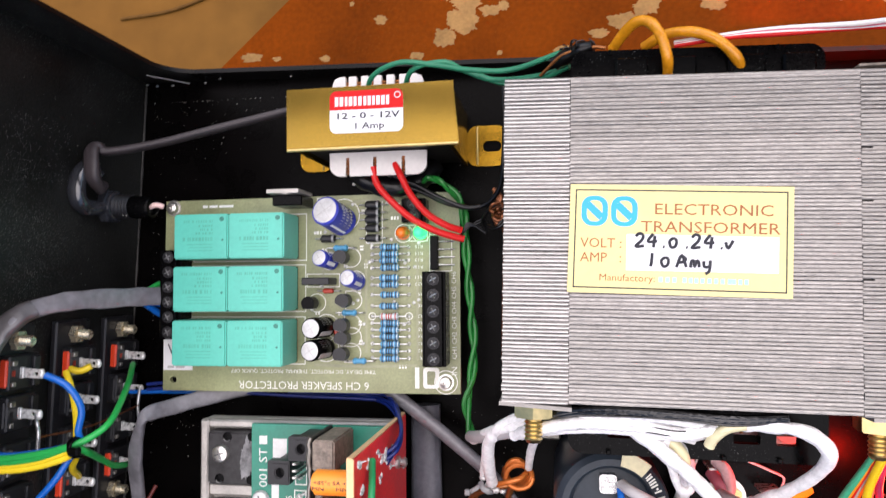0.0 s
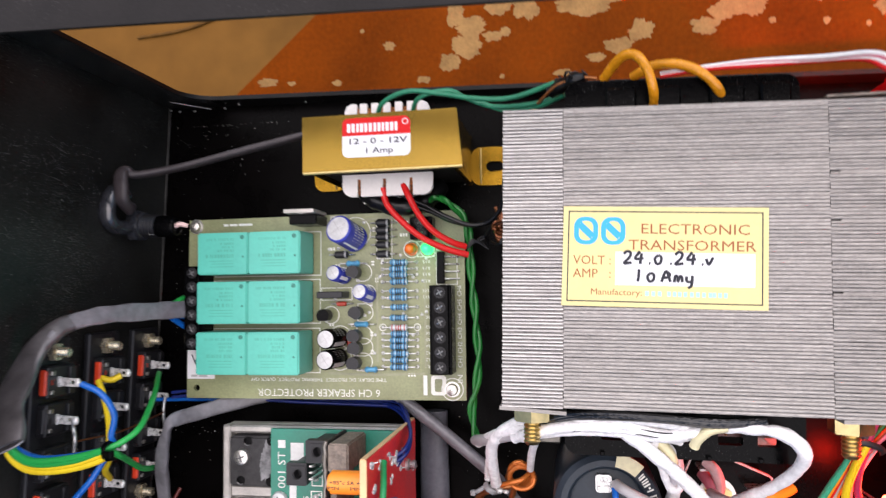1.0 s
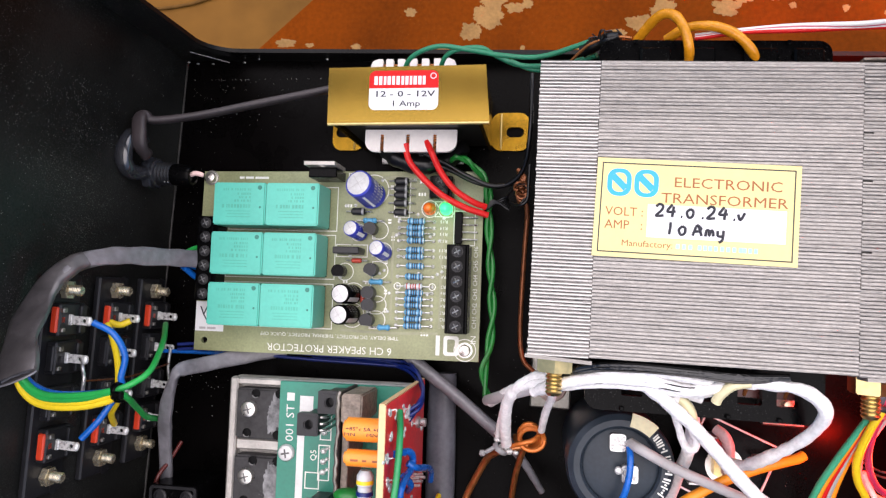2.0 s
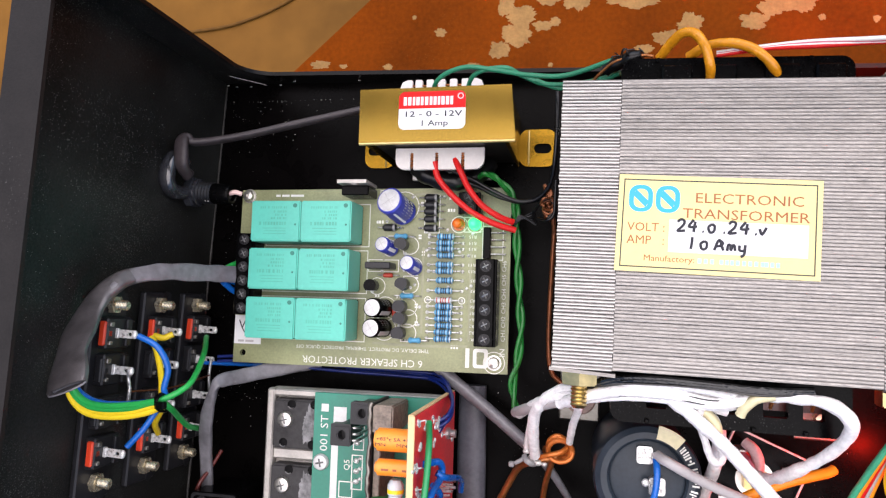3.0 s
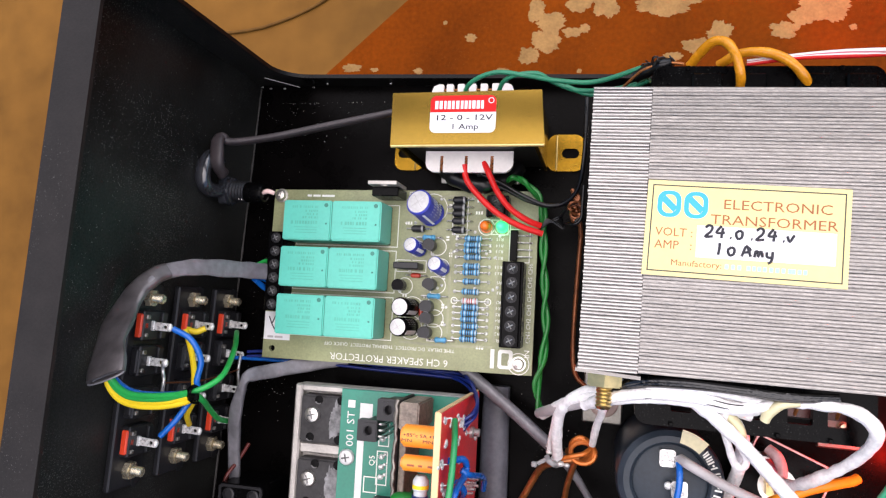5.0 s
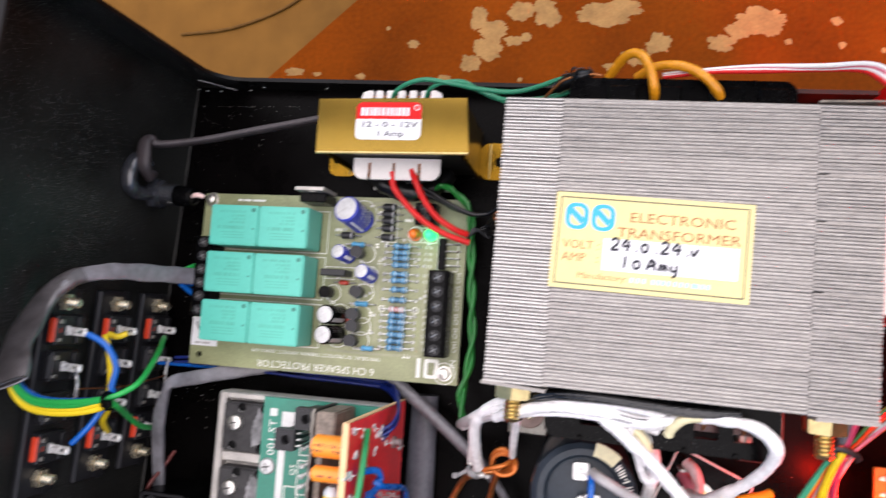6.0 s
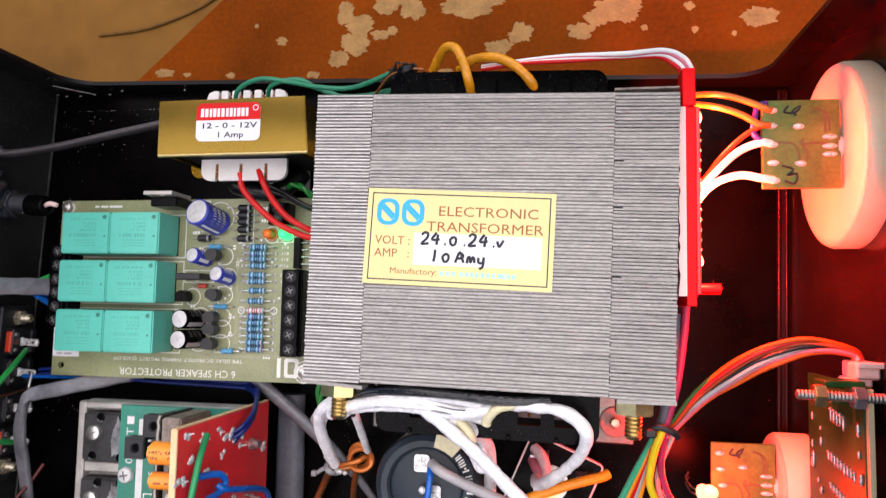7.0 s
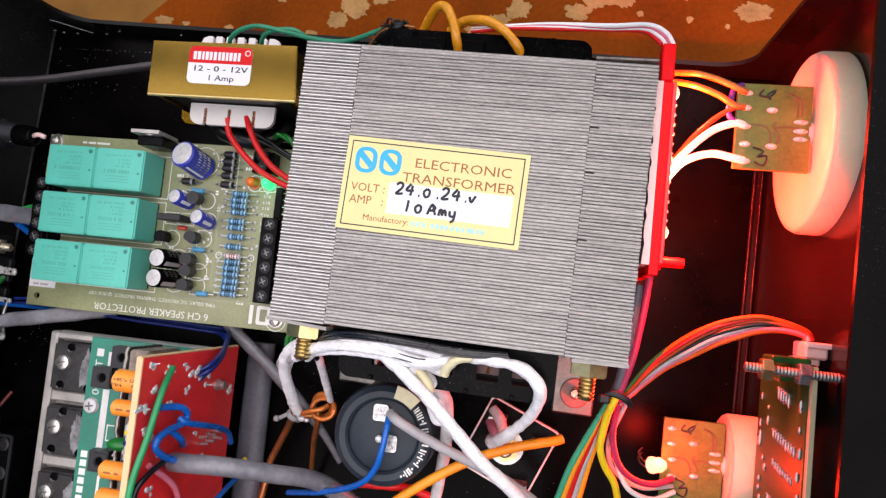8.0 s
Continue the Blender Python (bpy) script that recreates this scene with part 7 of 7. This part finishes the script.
        wire(c + "_lead", [(113.4, -39.5, 52 + 0.2 * d), (112.2 + 0.15 * d, -42.6, 50.4), (110.4 + 0.3 * d, -47, 48), (106.8 + 0.75 * d, -56, 43 - 0.3 * d), (102.8 + 1.15 * d, -68, 37 - 0.3 * d), (98.6 + 1.45 * d, -90, 28), (96.4 + 1.6 * d, -125, 16)], 0.95, m_, c + " lead running down from the cable tie", "coloured leads below the tie")
    wire("yellow_lead", [(114.4, -39.0, 54.6), (113.2, -42.5, 53), (112.4, -45.8, 51), (111.8, -51.7, 47), (111.9, -56.6, 44), (114.0, -62.0, 40), (117.9, -68.4, 36), (119.6, -78, 30), (118.0, -100, 21), (117.0, -125, 15)], 1.08, M_YELLOW, "thick yellow lead bending down from the cable tie", "coloured leads below the tie")
    wire("pink_lead", [(116.2, -39.5, 52.6), (115.4, -44.4, 48.4), (114.9, -49.8, 45.6), (115.6, -55.0, 42.6), (118.2, -61.4, 39.4), (123.0, -65.6, 35.6), (129.6, -67.4, 31), (136, -66, 26)], 0.95, M_ROSE, "thin pink lead to the lower control board")
    wire("grey_lead", [(117.6, -40.0, 52.4), (116.6, -44.6, 48), (115.2, -49.6, 44.6), (114.4, -55.0, 40.6), (116.0, -62.0, 36.6), (120.5, -66.6, 33), (127.0, -69.2, 29.4), (136.4, -68.2, 25.6)], 0.75, M_GREYWIRE, "thin grey lead to the lower control board")
    wire("pink_lead", [(117, -60, 36), (122, -69, 34), (130, -72, 30), (137, -70, 25.5)], 0.8, M_WHITE, "thin pale lead to the lower control board")
    wire("red_lead", [(120.0, -2, 60), (119.3, -14, 58), (117.6, -28, 56), (115.0, -39, 53)], 1.05, M_ROSE, "rose red lead beside the transformer")
    wire("black_sleeve", [(117.2, -8, 58), (116.6, -20, 57), (115.0, -34, 54), (113.5, -40, 52)], 1.4, M_HEATSHRINK, "grey sleeve beside the transformer")
    bm = bmesh.new()
    tube(bm, [(110.6, -40.2, 54.5), (113, -38.8, 55.6), (117, -40.2, 55), (118.4, -41.9, 53.5)], 1.1, steps=5, flat=[(0.9, 0.4)] * 2)
    box(bm, 109.4, -41.8, 53, 112.4, -39.4, 55.6, 0.4)
    solo("cable_tie", bm, M_GREYBLACK, "black nylon cable tie round coloured leads", "cable tie")
    # white sleeves from the transformer
    w = "white sleeved leads"
    lb = "white fibre-sleeved lead of the large transformer"
    wire("white_sleeve", [(8, -46.5, 30), (13, -41.5, 46), (20, -37.0, 58), (30, -34.4, 64), (42, -33.5, 66), (55, -34.5, 66), (66, -37.5, 64)], 1.5, M_SLEEVE, lb, w, waver=0.15)
    wire("white_sleeve", [(22, -38.5, 60), (30, -34.6, 69), (40, -32.4, 72), (50, -31.8, 73), (60, -34.6, 72), (67, -33.6, 73), (74, -31.8, 74), (81.5, -31.9, 75), (88.6, -33.4, 75.4), (93.0, -38.2, 74), (91.4, -45.6, 66), (85.6, -53.4, 55), (80.6, -58.4, 45), (79, -60, 30)], 1.65, M_SLEEVE, lb, w, waver=0.3)
    wire("white_sleeve", [(48, -32.2, 71), (53.5, -36.0, 71), (58.5, -40.2, 70), (64.2, -45.3, 68), (71.4, -53, 65), (78.6, -60.6, 62), (89.2, -70.4, 55), (98, -82, 46)], 1.8, M_SLEEVE, lb, w, waver=0.25)
    wire("white_sleeve", [(57, -36, 69), (63, -41.0, 62), (66.2, -46.8, 52), (66.2, -56.4, 44), (65, -66, 34), (62, -84, 22)], 1.9, M_SLEEVE, lb, w, waver=0.12)
    wire("white_sleeve", [(30, -34.4, 68), (42, -30.4, 72.5), (52, -30.2, 74), (62, -31.8, 73), (70, -33.0, 72)], 1.2, M_SLEEVE, lb, w, waver=0.15)
    wire("white_sleeve", [(29, -34.0, 64), (23.3, -34.4, 60), (18.0, -37.6, 56), (14.3, -43.4, 48), (13.2, -51.6, 38), (13.2, -59.6, 28)], 1.75, M_SLEEVE, lb, w, waver=0.2)
    wire("white_sleeve", [(22, -37.6, 57), (17.0, -40.6, 49), (12.8, -46.5, 40), (11.0, -53, 32), (10.4, -57.6, 28)], 0.9, M_SLEEVE, lb, w, waver=0.2)
    wire("white_sleeve", [(27.7, -33.9, 62), (27.4, -39.7, 54), (25.5, -47.2, 40), (24.3, -54.8, 28)], 1.2, M_SLEEVE, lb, w, waver=0.15)
    for k, (dy, dz) in enumerate(((0.6, 1.6), (-0.9, 2.2), (-2.1, 0.6), (1.4, 0.4))):
        wire("white_sleeve", [(24 + k, -37.6 + 0.4 * dy, 61.5), (31, -34.3 + 0.7 * dy, 67.5 + 0.4 * dz), (41, -32.2 + dy, 70.5 + dz), (51, -32.4 + 1.1 * dy, 71 + dz), (60 + k, -34.2 + 0.8 * dy, 70.5 + 0.6 * dz), (68 + k, -33.6 + 0.4 * dy, 71)], 0.95, M_SLEEVE, "thin white fibre-sleeved lead in the bundle", w, waver=0.2)
    wire("white_sleeve", [(60.2, -42.5, 57), (61.6, -46.5, 56), (63.6, -52.0, 55), (66.0, -52.6, 54.6), (66.6, -50.2, 55), (64.6, -46.0, 57)], 1.05, M_SLEEVE, "white sleeve end folded back on itself", w, waver=0.2)
    wire("glued_end", [(56.6, -36.0, 66.5), (60.0, -37.6, 67.5), (62.4, -40.4, 67), (63.2, -43.0, 66)], 1.5, M_GLUE, "yellowed glued sleeve end")
    wire("pink_sleeve", [(78.4, -51.6, 25), (80.8, -53.8, 27), (82.2, -58.0, 27), (81.6, -61.6, 26)], 1.7, M_PALEPINK, "pale pink sleeve under the white leads", w, waver=0.2)
    for dy, dz in ((0.3, 2.7), (-1.2, 2.5)):
        wire("dark_thread", [(28, -35.6 + 0.4 * dy, 66), (34, -33.6 + 0.8 * dy, 69.5 + 0.6 * dz), (42, -32.4 + dy, 70.8 + dz), (51, -32.6 + dy, 71.2 + dz), (60, -34.0 + 0.8 * dy, 71.4 + 0.8 * dz), (67, -33.6 + 0.5 * dy, 72.5 + 0.3 * dz)], 0.17, M_BLACKWIRE, "thin dark line between the white sleeves", w)
    wire("clear_sleeve", [(6.5, -46.5, 26), (12, -42.5, 44), (20, -38.6, 56), (27, -36.0, 62)], 1.75, M_GREYWIRE, "translucent grey sleeve over leads", w)
    for k in range(3):
        path = curve_points([(27, -35.4 + k, 64 + k), (36, -31.0 + 0.8 * k, 72 + 0.7 * k), (47, -29.4 + 0.75 * k - 0.6, 75.5 + 0.3 * k), (60, -30.4 + 0.6 * k, 76), (72, -31.4 + 0.7 * k, 76.5), (84, -30.6 + 0.4 * k, 75.5)], 7)
        bm = bmesh.new()
        if k == 0:
            tube(bm, path, 0.45, steps=1, seg=8)
            beads = curve_points(path, 3)
            for q in beads[::1]:
                ball(bm, q, 0.62, 1, 1, 1, 7, 5)
        else:
            tube(bm, path, 0.9, steps=1, seg=10)
        solo("black_braid", bm, M_BRAID, "glossy black lead tied along the white sleeves", "wire", "black leads on the transformer")
    bm = bmesh.new()
    tube(bm, [(28.6, -38, 61), (29.4, -36, 66.6), (30.2, -32.6, 67), (30.0, -31.6, 63)], 0.9, steps=5)
    solo("cable_tie", bm, M_BLACK, "black nylon cable tie round the white sleeves", "cable tie")
    wire("glued_end", [(75, -31.6, 75.4), (71, -32.6, 75), (68.4, -35.2, 73.5), (67.6, -37.2, 72.5)], 1.3, M_GLUE, "yellowed glued sleeve end")
    wire("blue_wire", [(49.2, -53.6, 49.5), (49.4, -57.5, 52), (48.8, -63, 52.5), (46.8, -69.6, 50.5), (41.6, -75.6, 47), (28, -82.5, 36), (12, -88, 24)], 0.95, M_BLUE, "blue wire from the capacitor terminal")
    wire("grey_wire", [(49.6, -53.0, 49.4), (53, -54.4, 53), (62.3, -59.4, 50), (74.6, -64.6, 47), (86, -70, 42), (100, -80, 34)], 1.5, M_GREYWIRE, "grey wire from the capacitor terminal")
    wire("orange_wire", [(44, -88, 40), (58.8, -75.3, 42), (73.6, -65.5, 42), (85.3, -60.6, 40), (94, -58.2, 38), (99.0, -57.2, 36), (101.0, -56.4, 35)], 1.5, M_ORANGE, "orange wire over the rectifier")
    wire("red_wire", [(39.0, -79.0, 34), (42.1, -77.6, 38), (49.4, -77.3, 38), (54.9, -77.7, 36), (61.6, -79.8, 34)], 1.3, M_RED, "red wire beside the capacitor")
    wire("pink_wire", [(78, -56, 22), (80, -59, 26), (82, -63, 24)], 1.9, M_PINK, "pink sleeved wire end on the rectifier")
    # panel wires: blue, yellow, green out of a flat grey sleeve
    w = "speaker leads"
    wire("blue_wire", [(-116.4, -36.6, 13.6), (-107.9, -36.6, 12.4), (-98, -36.6, 11.4), (-88, -36.6, 10)], 0.75, M_BLUE, "short blue lead end at a panel terminal", w)
    # across: place in the bundle, low (negative) to high; sink: how far below the others
    for m_, c, across, sink, tail in ((M_YELLOW, "yellow", -1.9, 0.0, ((-105.6, -42.0, 56), (-109.0, -36.0, 52), (-113.6, -29.9, 48), (-117.0, -25.5, 46))),
                                      (M_BLUE, "blue", 1.6, 2.4, ((-102.9, -40.6, 59), (-101.6, -34.0, 59.6), (-104.3, -27.4, 62), (-110.2, -24.2, 63.4))),
                                      (M_BRIGHTGREEN, "green", 1.5, -0.4, ((-99.2, -42.0, 56.5), (-97.6, -38.4, 51), (-104.0, -31.5, 34), (-113.6, -26.6, 16))),
                                      (M_YELLOW, "yellow", -0.7, 0.2, ((-105.6, -48.6, 56), (-110.5, -53.5, 51), (-115.0, -58.4, 42))),
                                      (M_BLUE, "blue", -0.4, 2.6, ((-104.6, -48.0, 60), (-107.4, -53.5, 62), (-112.0, -59.0, 63))),
                                      (M_BRIGHTGREEN, "green", 0.5, -0.2, ((-102.6, -47.6, 55), (-106.6, -52.6, 43), (-109.4, -57.4, 32), (-114.0, -61.0, 16)))):
        wire(c + "_wire", [(-114.6, -34.5, 87.4 - 0.3 * sink), (-114.2 + 0.5 * across, -40.0 + 0.3 * across, 86 - 0.5 * sink), (-112.4 + 0.5 * across, -44.8 + 0.8 * across, 80 - sink), (-108.0 + 0.2 * across, -46.4 + 1.0 * across, 70 - sink), (-103.4, -45.4 + 0.7 * across, 60.5 - sink), *tail], 1.0, m_, c + " speaker lead soldered to a panel terminal", w)
    wire("yellow_wire", [(-121.6, -24.4, 39.6), (-119.4, -25.2, 40.8), (-116.4, -26.0, 40.0), (-113.6, -24.6, 38.6)], 1.1, M_YELLOW, "short yellow wire link", w)
    bm = bmesh.new()
    tube(bm, [(-103.0, -42.2, 57.5), (-103.2, -43.0, 61.6), (-103.2, -45.2, 62.8), (-103.2, -47.4, 61.4), (-103.0, -48.2, 57.5)], 0.9, steps=4, flat=[(0.9, 0.4)] * 2)
    box(bm, -102.9, -46.8, 61.4, -99.8, -44.4, 63.8, 0.4)
    solo("cable_tie", bm, M_BLACK, "black cable tie round the speaker leads", "cable tie")
    wire("flat_sleeve", [(-97.8, -2.6, 24), (-103.0, -2.9, 41), (-108.8, -3.6, 57), (-114.2, -6.6, 68), (-116.6, -11.0, 72.4)], 3, M_FOLD, "flat pale grey heat-shrink sleeve over speaker leads", w, category="sleeve", seg=18, steps=8, flat=[(2.9, 1.0), (3.0, 0.8), (3.0, 0.9), (2.3, 1.4), (2.2, 1.2)], crisp=0.6, waver=0.14)
    fs = thing("flat_sleeve", (-114, -20, 20), "flat brown-black heat-shrink sleeve over speaker leads", "sleeve", w)
    bm = bmesh.new()
    tube(bm, [(-112.6, -5.4, 65.4), (-114.6, -7.2, 68.6), (-117.4, -12.0, 73), (-118.6, -18.5, 77), (-117.2, -28, 84), (-113.2, -38, 90)], 3, seg=18, steps=8, flat=[(2.6, 1.5), (2.7, 1.8), (3.4, 1.5), (4.6, 1.2), (5.7, 1.2), (6.4, 1.7)], crisp=0.6, mouth=5.0, waver=0.14)
    part("sleeve_body", bm, M_FLATSLEEVE, fs)
    bm = bmesh.new()
    tube(bm, [(-113.2 + 6.1 * math.cos(a) * 0.93 + 0.35 * math.sin(a), -38.1 + 2.2 * math.cos(a) - 0.9 * math.sin(a), 90.0 + 1.5 * math.sin(a)) for a in [2 * math.pi * q / 16 for q in range(17)]], 0.28, seg=6, steps=2)
    part("cut_edge", bm, M_FOLD, fs, "ragged cut edge of the sleeve")
    for k, (m_, c) in enumerate(((M_BRIGHTGREEN, "green"), (M_YELLOW, "yellow"), (M_BLUE, "blue"), (M_BLUE, "blue"))):
        wire(c + "_wire", [(-98.6, 1.5 - 3.6 * k, 20.6), (-100.5, 1.2 - 3.2 * k, 22), (-102, -1.2 - 1.4 * k, 27)], 1.1, m_, c + " lead end at the board terminal", "lead ends at the terminal")
    # bare links between lugs
    wire("bare_link", [(-113.2, -35, 63), (-113.6, -38.5, 62), (-112.4, -41.5, 63), (-113.2, -48, 62.5)], 0.6, M_TIN, "tinned wire link between terminal lugs")
    wire("bare_link", [(-112.6, -35, 13), (-112.2, -41, 15), (-112.6, -48, 13)], 0.6, M_TIN, "tinned wire link between terminal lugs")
    wire("copper_link", [(-112.6, -42, 62), (-112, -43, 40), (-112, -41, 15)], 0.3, M_BROWNCOPPER, "thin copper wire between terminals")
    w = "dark blue leads under the board"
    for d in (0, 1.8):
        wire("blue_wire", [(-110, -34 - d, 13), (-102, -33.5 - d, 12), (-85, -34.5 - d, 10), (-60, -35.8 - d, 9), (-35, -36.5 - d, 9), (-24, -37.0 - d, 10), (-18.6, -39.0, 20 - d), (-14.0, -42.6 - d, 32), (-13.4, -46.0 - d, 40), (-16.4, -48.5 - d, 42)], 0.6, M_NAVY, "blue lead running under the protector board", w)
    for d in (0, 2):
        wire("blue_wire", [(-60, -36.4 - 0.4 * d, 7), (-40, -37.0 - 0.4 * d, 7), (-26, -38 - 0.5 * d, 10), (-17.6, -39.8 - d, 22), (-13.6, -44 - d, 34), (-16.4, -50 - d, 41)], 0.5, M_NAVY, "dark blue lead to the red board", w)
    # grey sleeves on the floor
    lb = "grey heat-shrink sleeve along the chassis floor"
    wire("grey_sleeve", [(-24, -34, 10), (-18, -38.5, 11), (-6, -47, 13), (6, -56, 15), (13.5, -61.5, 18), (19, -69, 14), (25, -79, 10)], 2.2, M_FOLD, lb, "grey sleeves", flat=[(2.3, 2.0), (2.3, 1.9), (2.2, 1.9), (2.1, 1.7), (1.5, 1.2), (1.1, 1.0)])
    wire("grey_sleeve", [(-70, -34.5, 8), (-84, -37.2, 12), (-94.5, -39.8, 22), (-99.4, -41.2, 29), (-101.6, -44.5, 30), (-106.6, -56, 25), (-110.5, -70, 17), (-113, -95, 8)], 2.5, M_FOLD, lb, "grey sleeves", seg=18, flat=[(2.6, 1.1), (2.7, 1.0), (2.7, 1.0), (2.8, 0.9), (1.3, 1.5), (2.6, 1.0), (2.4, 1.2), (2.2, 1.4)], crisp=0.6, waver=0.15)
    wire("grey_sleeve", [(-14.5, -74.5, 56), (-8, -74.0, 57), (2, -74.0, 55), (14, -76.5, 46), (26, -80.5, 34), (40, -92, 22)], 2.9, M_FOLD, "grey heat-shrink sleeve from the red board", "grey sleeves")
    wire("blue_wire", [(-16, -57.3, 63.6), (-13.2, -57.8, 57.0), (-12.6, -60.4, 53.8), (-12.6, -62.7, 55.8), (-12.6, -63.5, 63.7), (-12.8, -65.0, 68.7), (-13, -67.7, 69.1), (-12.6, -71.1, 64.2), (-12, -73.6, 57.3)], 1.05, M_BLUE, "blue wire looping on the red board", "blue loops")
    wire("blue_wire", [(-13.6, -61.0, 57), (-11.6, -62.4, 55.6), (-10.8, -64.6, 46.5), (-10.8, -67.0, 36), (-11.4, -70.3, 26), (-12.4, -75.1, 20)], 1.0, M_BLUE, "blue wire looping on the red board", "blue loops")
    wire("blue_wire", [(-13.4, -63.4, 62.6), (-12.6, -67.2, 56.3), (-14.4, -70.6, 50.4)], 1.05, M_BLUE, "blue wire looping on the red board", "blue loops")
    wire("blue_wire", [(-12, -84.0, 8), (-12, -88.7, 12), (-12, -90.8, 20), (-12, -93.5, 30)], 0.95, M_BLUE, "blue wire below the grey sleeve", "blue loops")
    wire("yellow_lead", [(-11, -83.0, 9), (-11.4, -84.4, 13), (-12, -84.8, 17)], 0.9, M_YELLOW, "short yellow lead end below the grey sleeve")
    wire("green_wire", [(-15.6, -45.9, 60.5), (-13.8, -52, 68), (-13.6, -64, 73), (-15.2, -79, 76), (-17, -105, 74)], 0.95, mat("pcb_green_wire", (0.02, 0.27, 0.09), 0.35), "straight green wire across the red board")
    wire("pink_wire", [(-15.4, -73.3, 67.5), (-13, -79.4, 58.8), (-12.6, -84.8, 53.7), (-13, -94, 50)], 0.9, M_PINK, "pink wire on the red board")
    wire("black_wire", [(-13, -72.4, 63.0), (-13.4, -75.2, 71.4), (-14.6, -79.8, 74.4), (-15, -92, 73)], 0.85, M_BLACKWIRE, "black wire on the red board")
    # flat mains cord folded over into its gland in the terminal panel
    bm = bmesh.new()
    tube(bm, [(-44, 63.0, 16), (-53.5, 60.0, 19), (-76.4, 54.3, 23), (-97.0, 48.6, 28), (-111.5, 45.4, 33.0), (-114.6, 46.4, 35.4), (-115.4, 44.6, 37.4), (-114.9, 40.0, 38), (-115.0, 36, 37), (-115.4, 33.4, 33), (-116.6, 34.4, 29.6)], 2.0, seg=18, steps=9,
         flat=[(1.3, 2.2), (1.3, 2.2), (1.3, 2.2), (1.25, 2.2), (1.35, 2.2), (1.9, 1.9), (2.5, 1.6), (2.6, 1.6), (2.5, 1.7), (2.2, 1.7), (1.9, 1.6)], crisp=0.85)
    solo("mains_cable", bm, M_CORD, "flat brown-grey mains cord folded over to its gland", "cable")
    gl = thing("cable_gland", (-120, 30, 14), "black threaded cable gland in the terminal panel", "cable gland")
    bm = bmesh.new()
    tube(bm, [(-116.8, 37.6, 31), (-118.4, 40.4, 34.5), (-119.6, 37.0, 37.6), (-119.9, 31.4, 38.6), (-119.5, 27.6, 36.4), (-118.6, 27.0, 31.5), (-117.4, 28.4, 26)], 2.5, seg=18, steps=8, flat=[(1.8, 1.6), (2.4, 2.1), (2.9, 2.3), (3.1, 2.4), (2.9, 2.3), (2.7, 2.3), (2.6, 2.3)], crisp=0.9)
    part("boot", bm, M_BOOT, gl, "dark slate cord bent back into the gland")
    bm = bmesh.new()
    hex_nut(bm, (-119.4, 28.2, 24), (1, 0, 0), 10.8, 3.4)
    spin(bm, [(4.5, 0), (5.2, 0.3), (5.2, 1.0), (4.6, 1.4)], (-116.0, 28.2, 24), (1, 0, 0), 28)
    part("lock_nut", bm, M_BOOT, gl)
    bm = bmesh.new()
    thread(bm, (-115.0, 28.1, 24), (1, -0.06, 0.05), 4.3, 6.5, 1.3)
    part("threaded_body", bm, M_GREYBLACK, gl)
    bm = bmesh.new()
    spin(bm, [(3.9, 0), (4.0, 0.6), (3.8, 6.6), (3.4, 7.4), (2.5, 7.5), (2.4, 6.6)], (-108.8, 27.7, 24.3), (1, -0.06, 0.05), 24)
    part("cap", bm, M_BLACK, gl)
    bm = bmesh.new()
    rod(bm, (-111.5, 24.9, 26.0), (-105.2, 24.3, 26.0), 0.35, seg=8)
    part("locking_pin", bm, M_WHITE, gl, "short white locking pin")
    bm = bmesh.new()
    tube(bm, [(-102.4, 27.6, 24.6), (-100.4, 28.2, 24.4), (-98.0, 27.6, 23.6)], 0.9, steps=4, waver=0.3)
    part("end_lug", bm, M_CONNECTOR, gl, "pale pink lead end out of the gland")


build_setting()
build_chassis()
build_dust()
build_amp_module()
build_supply()
build_floor_block()
build_terminals()
build_controls()
build_wires()
build_small_transformer()
build_protector()
build_large_transformer()
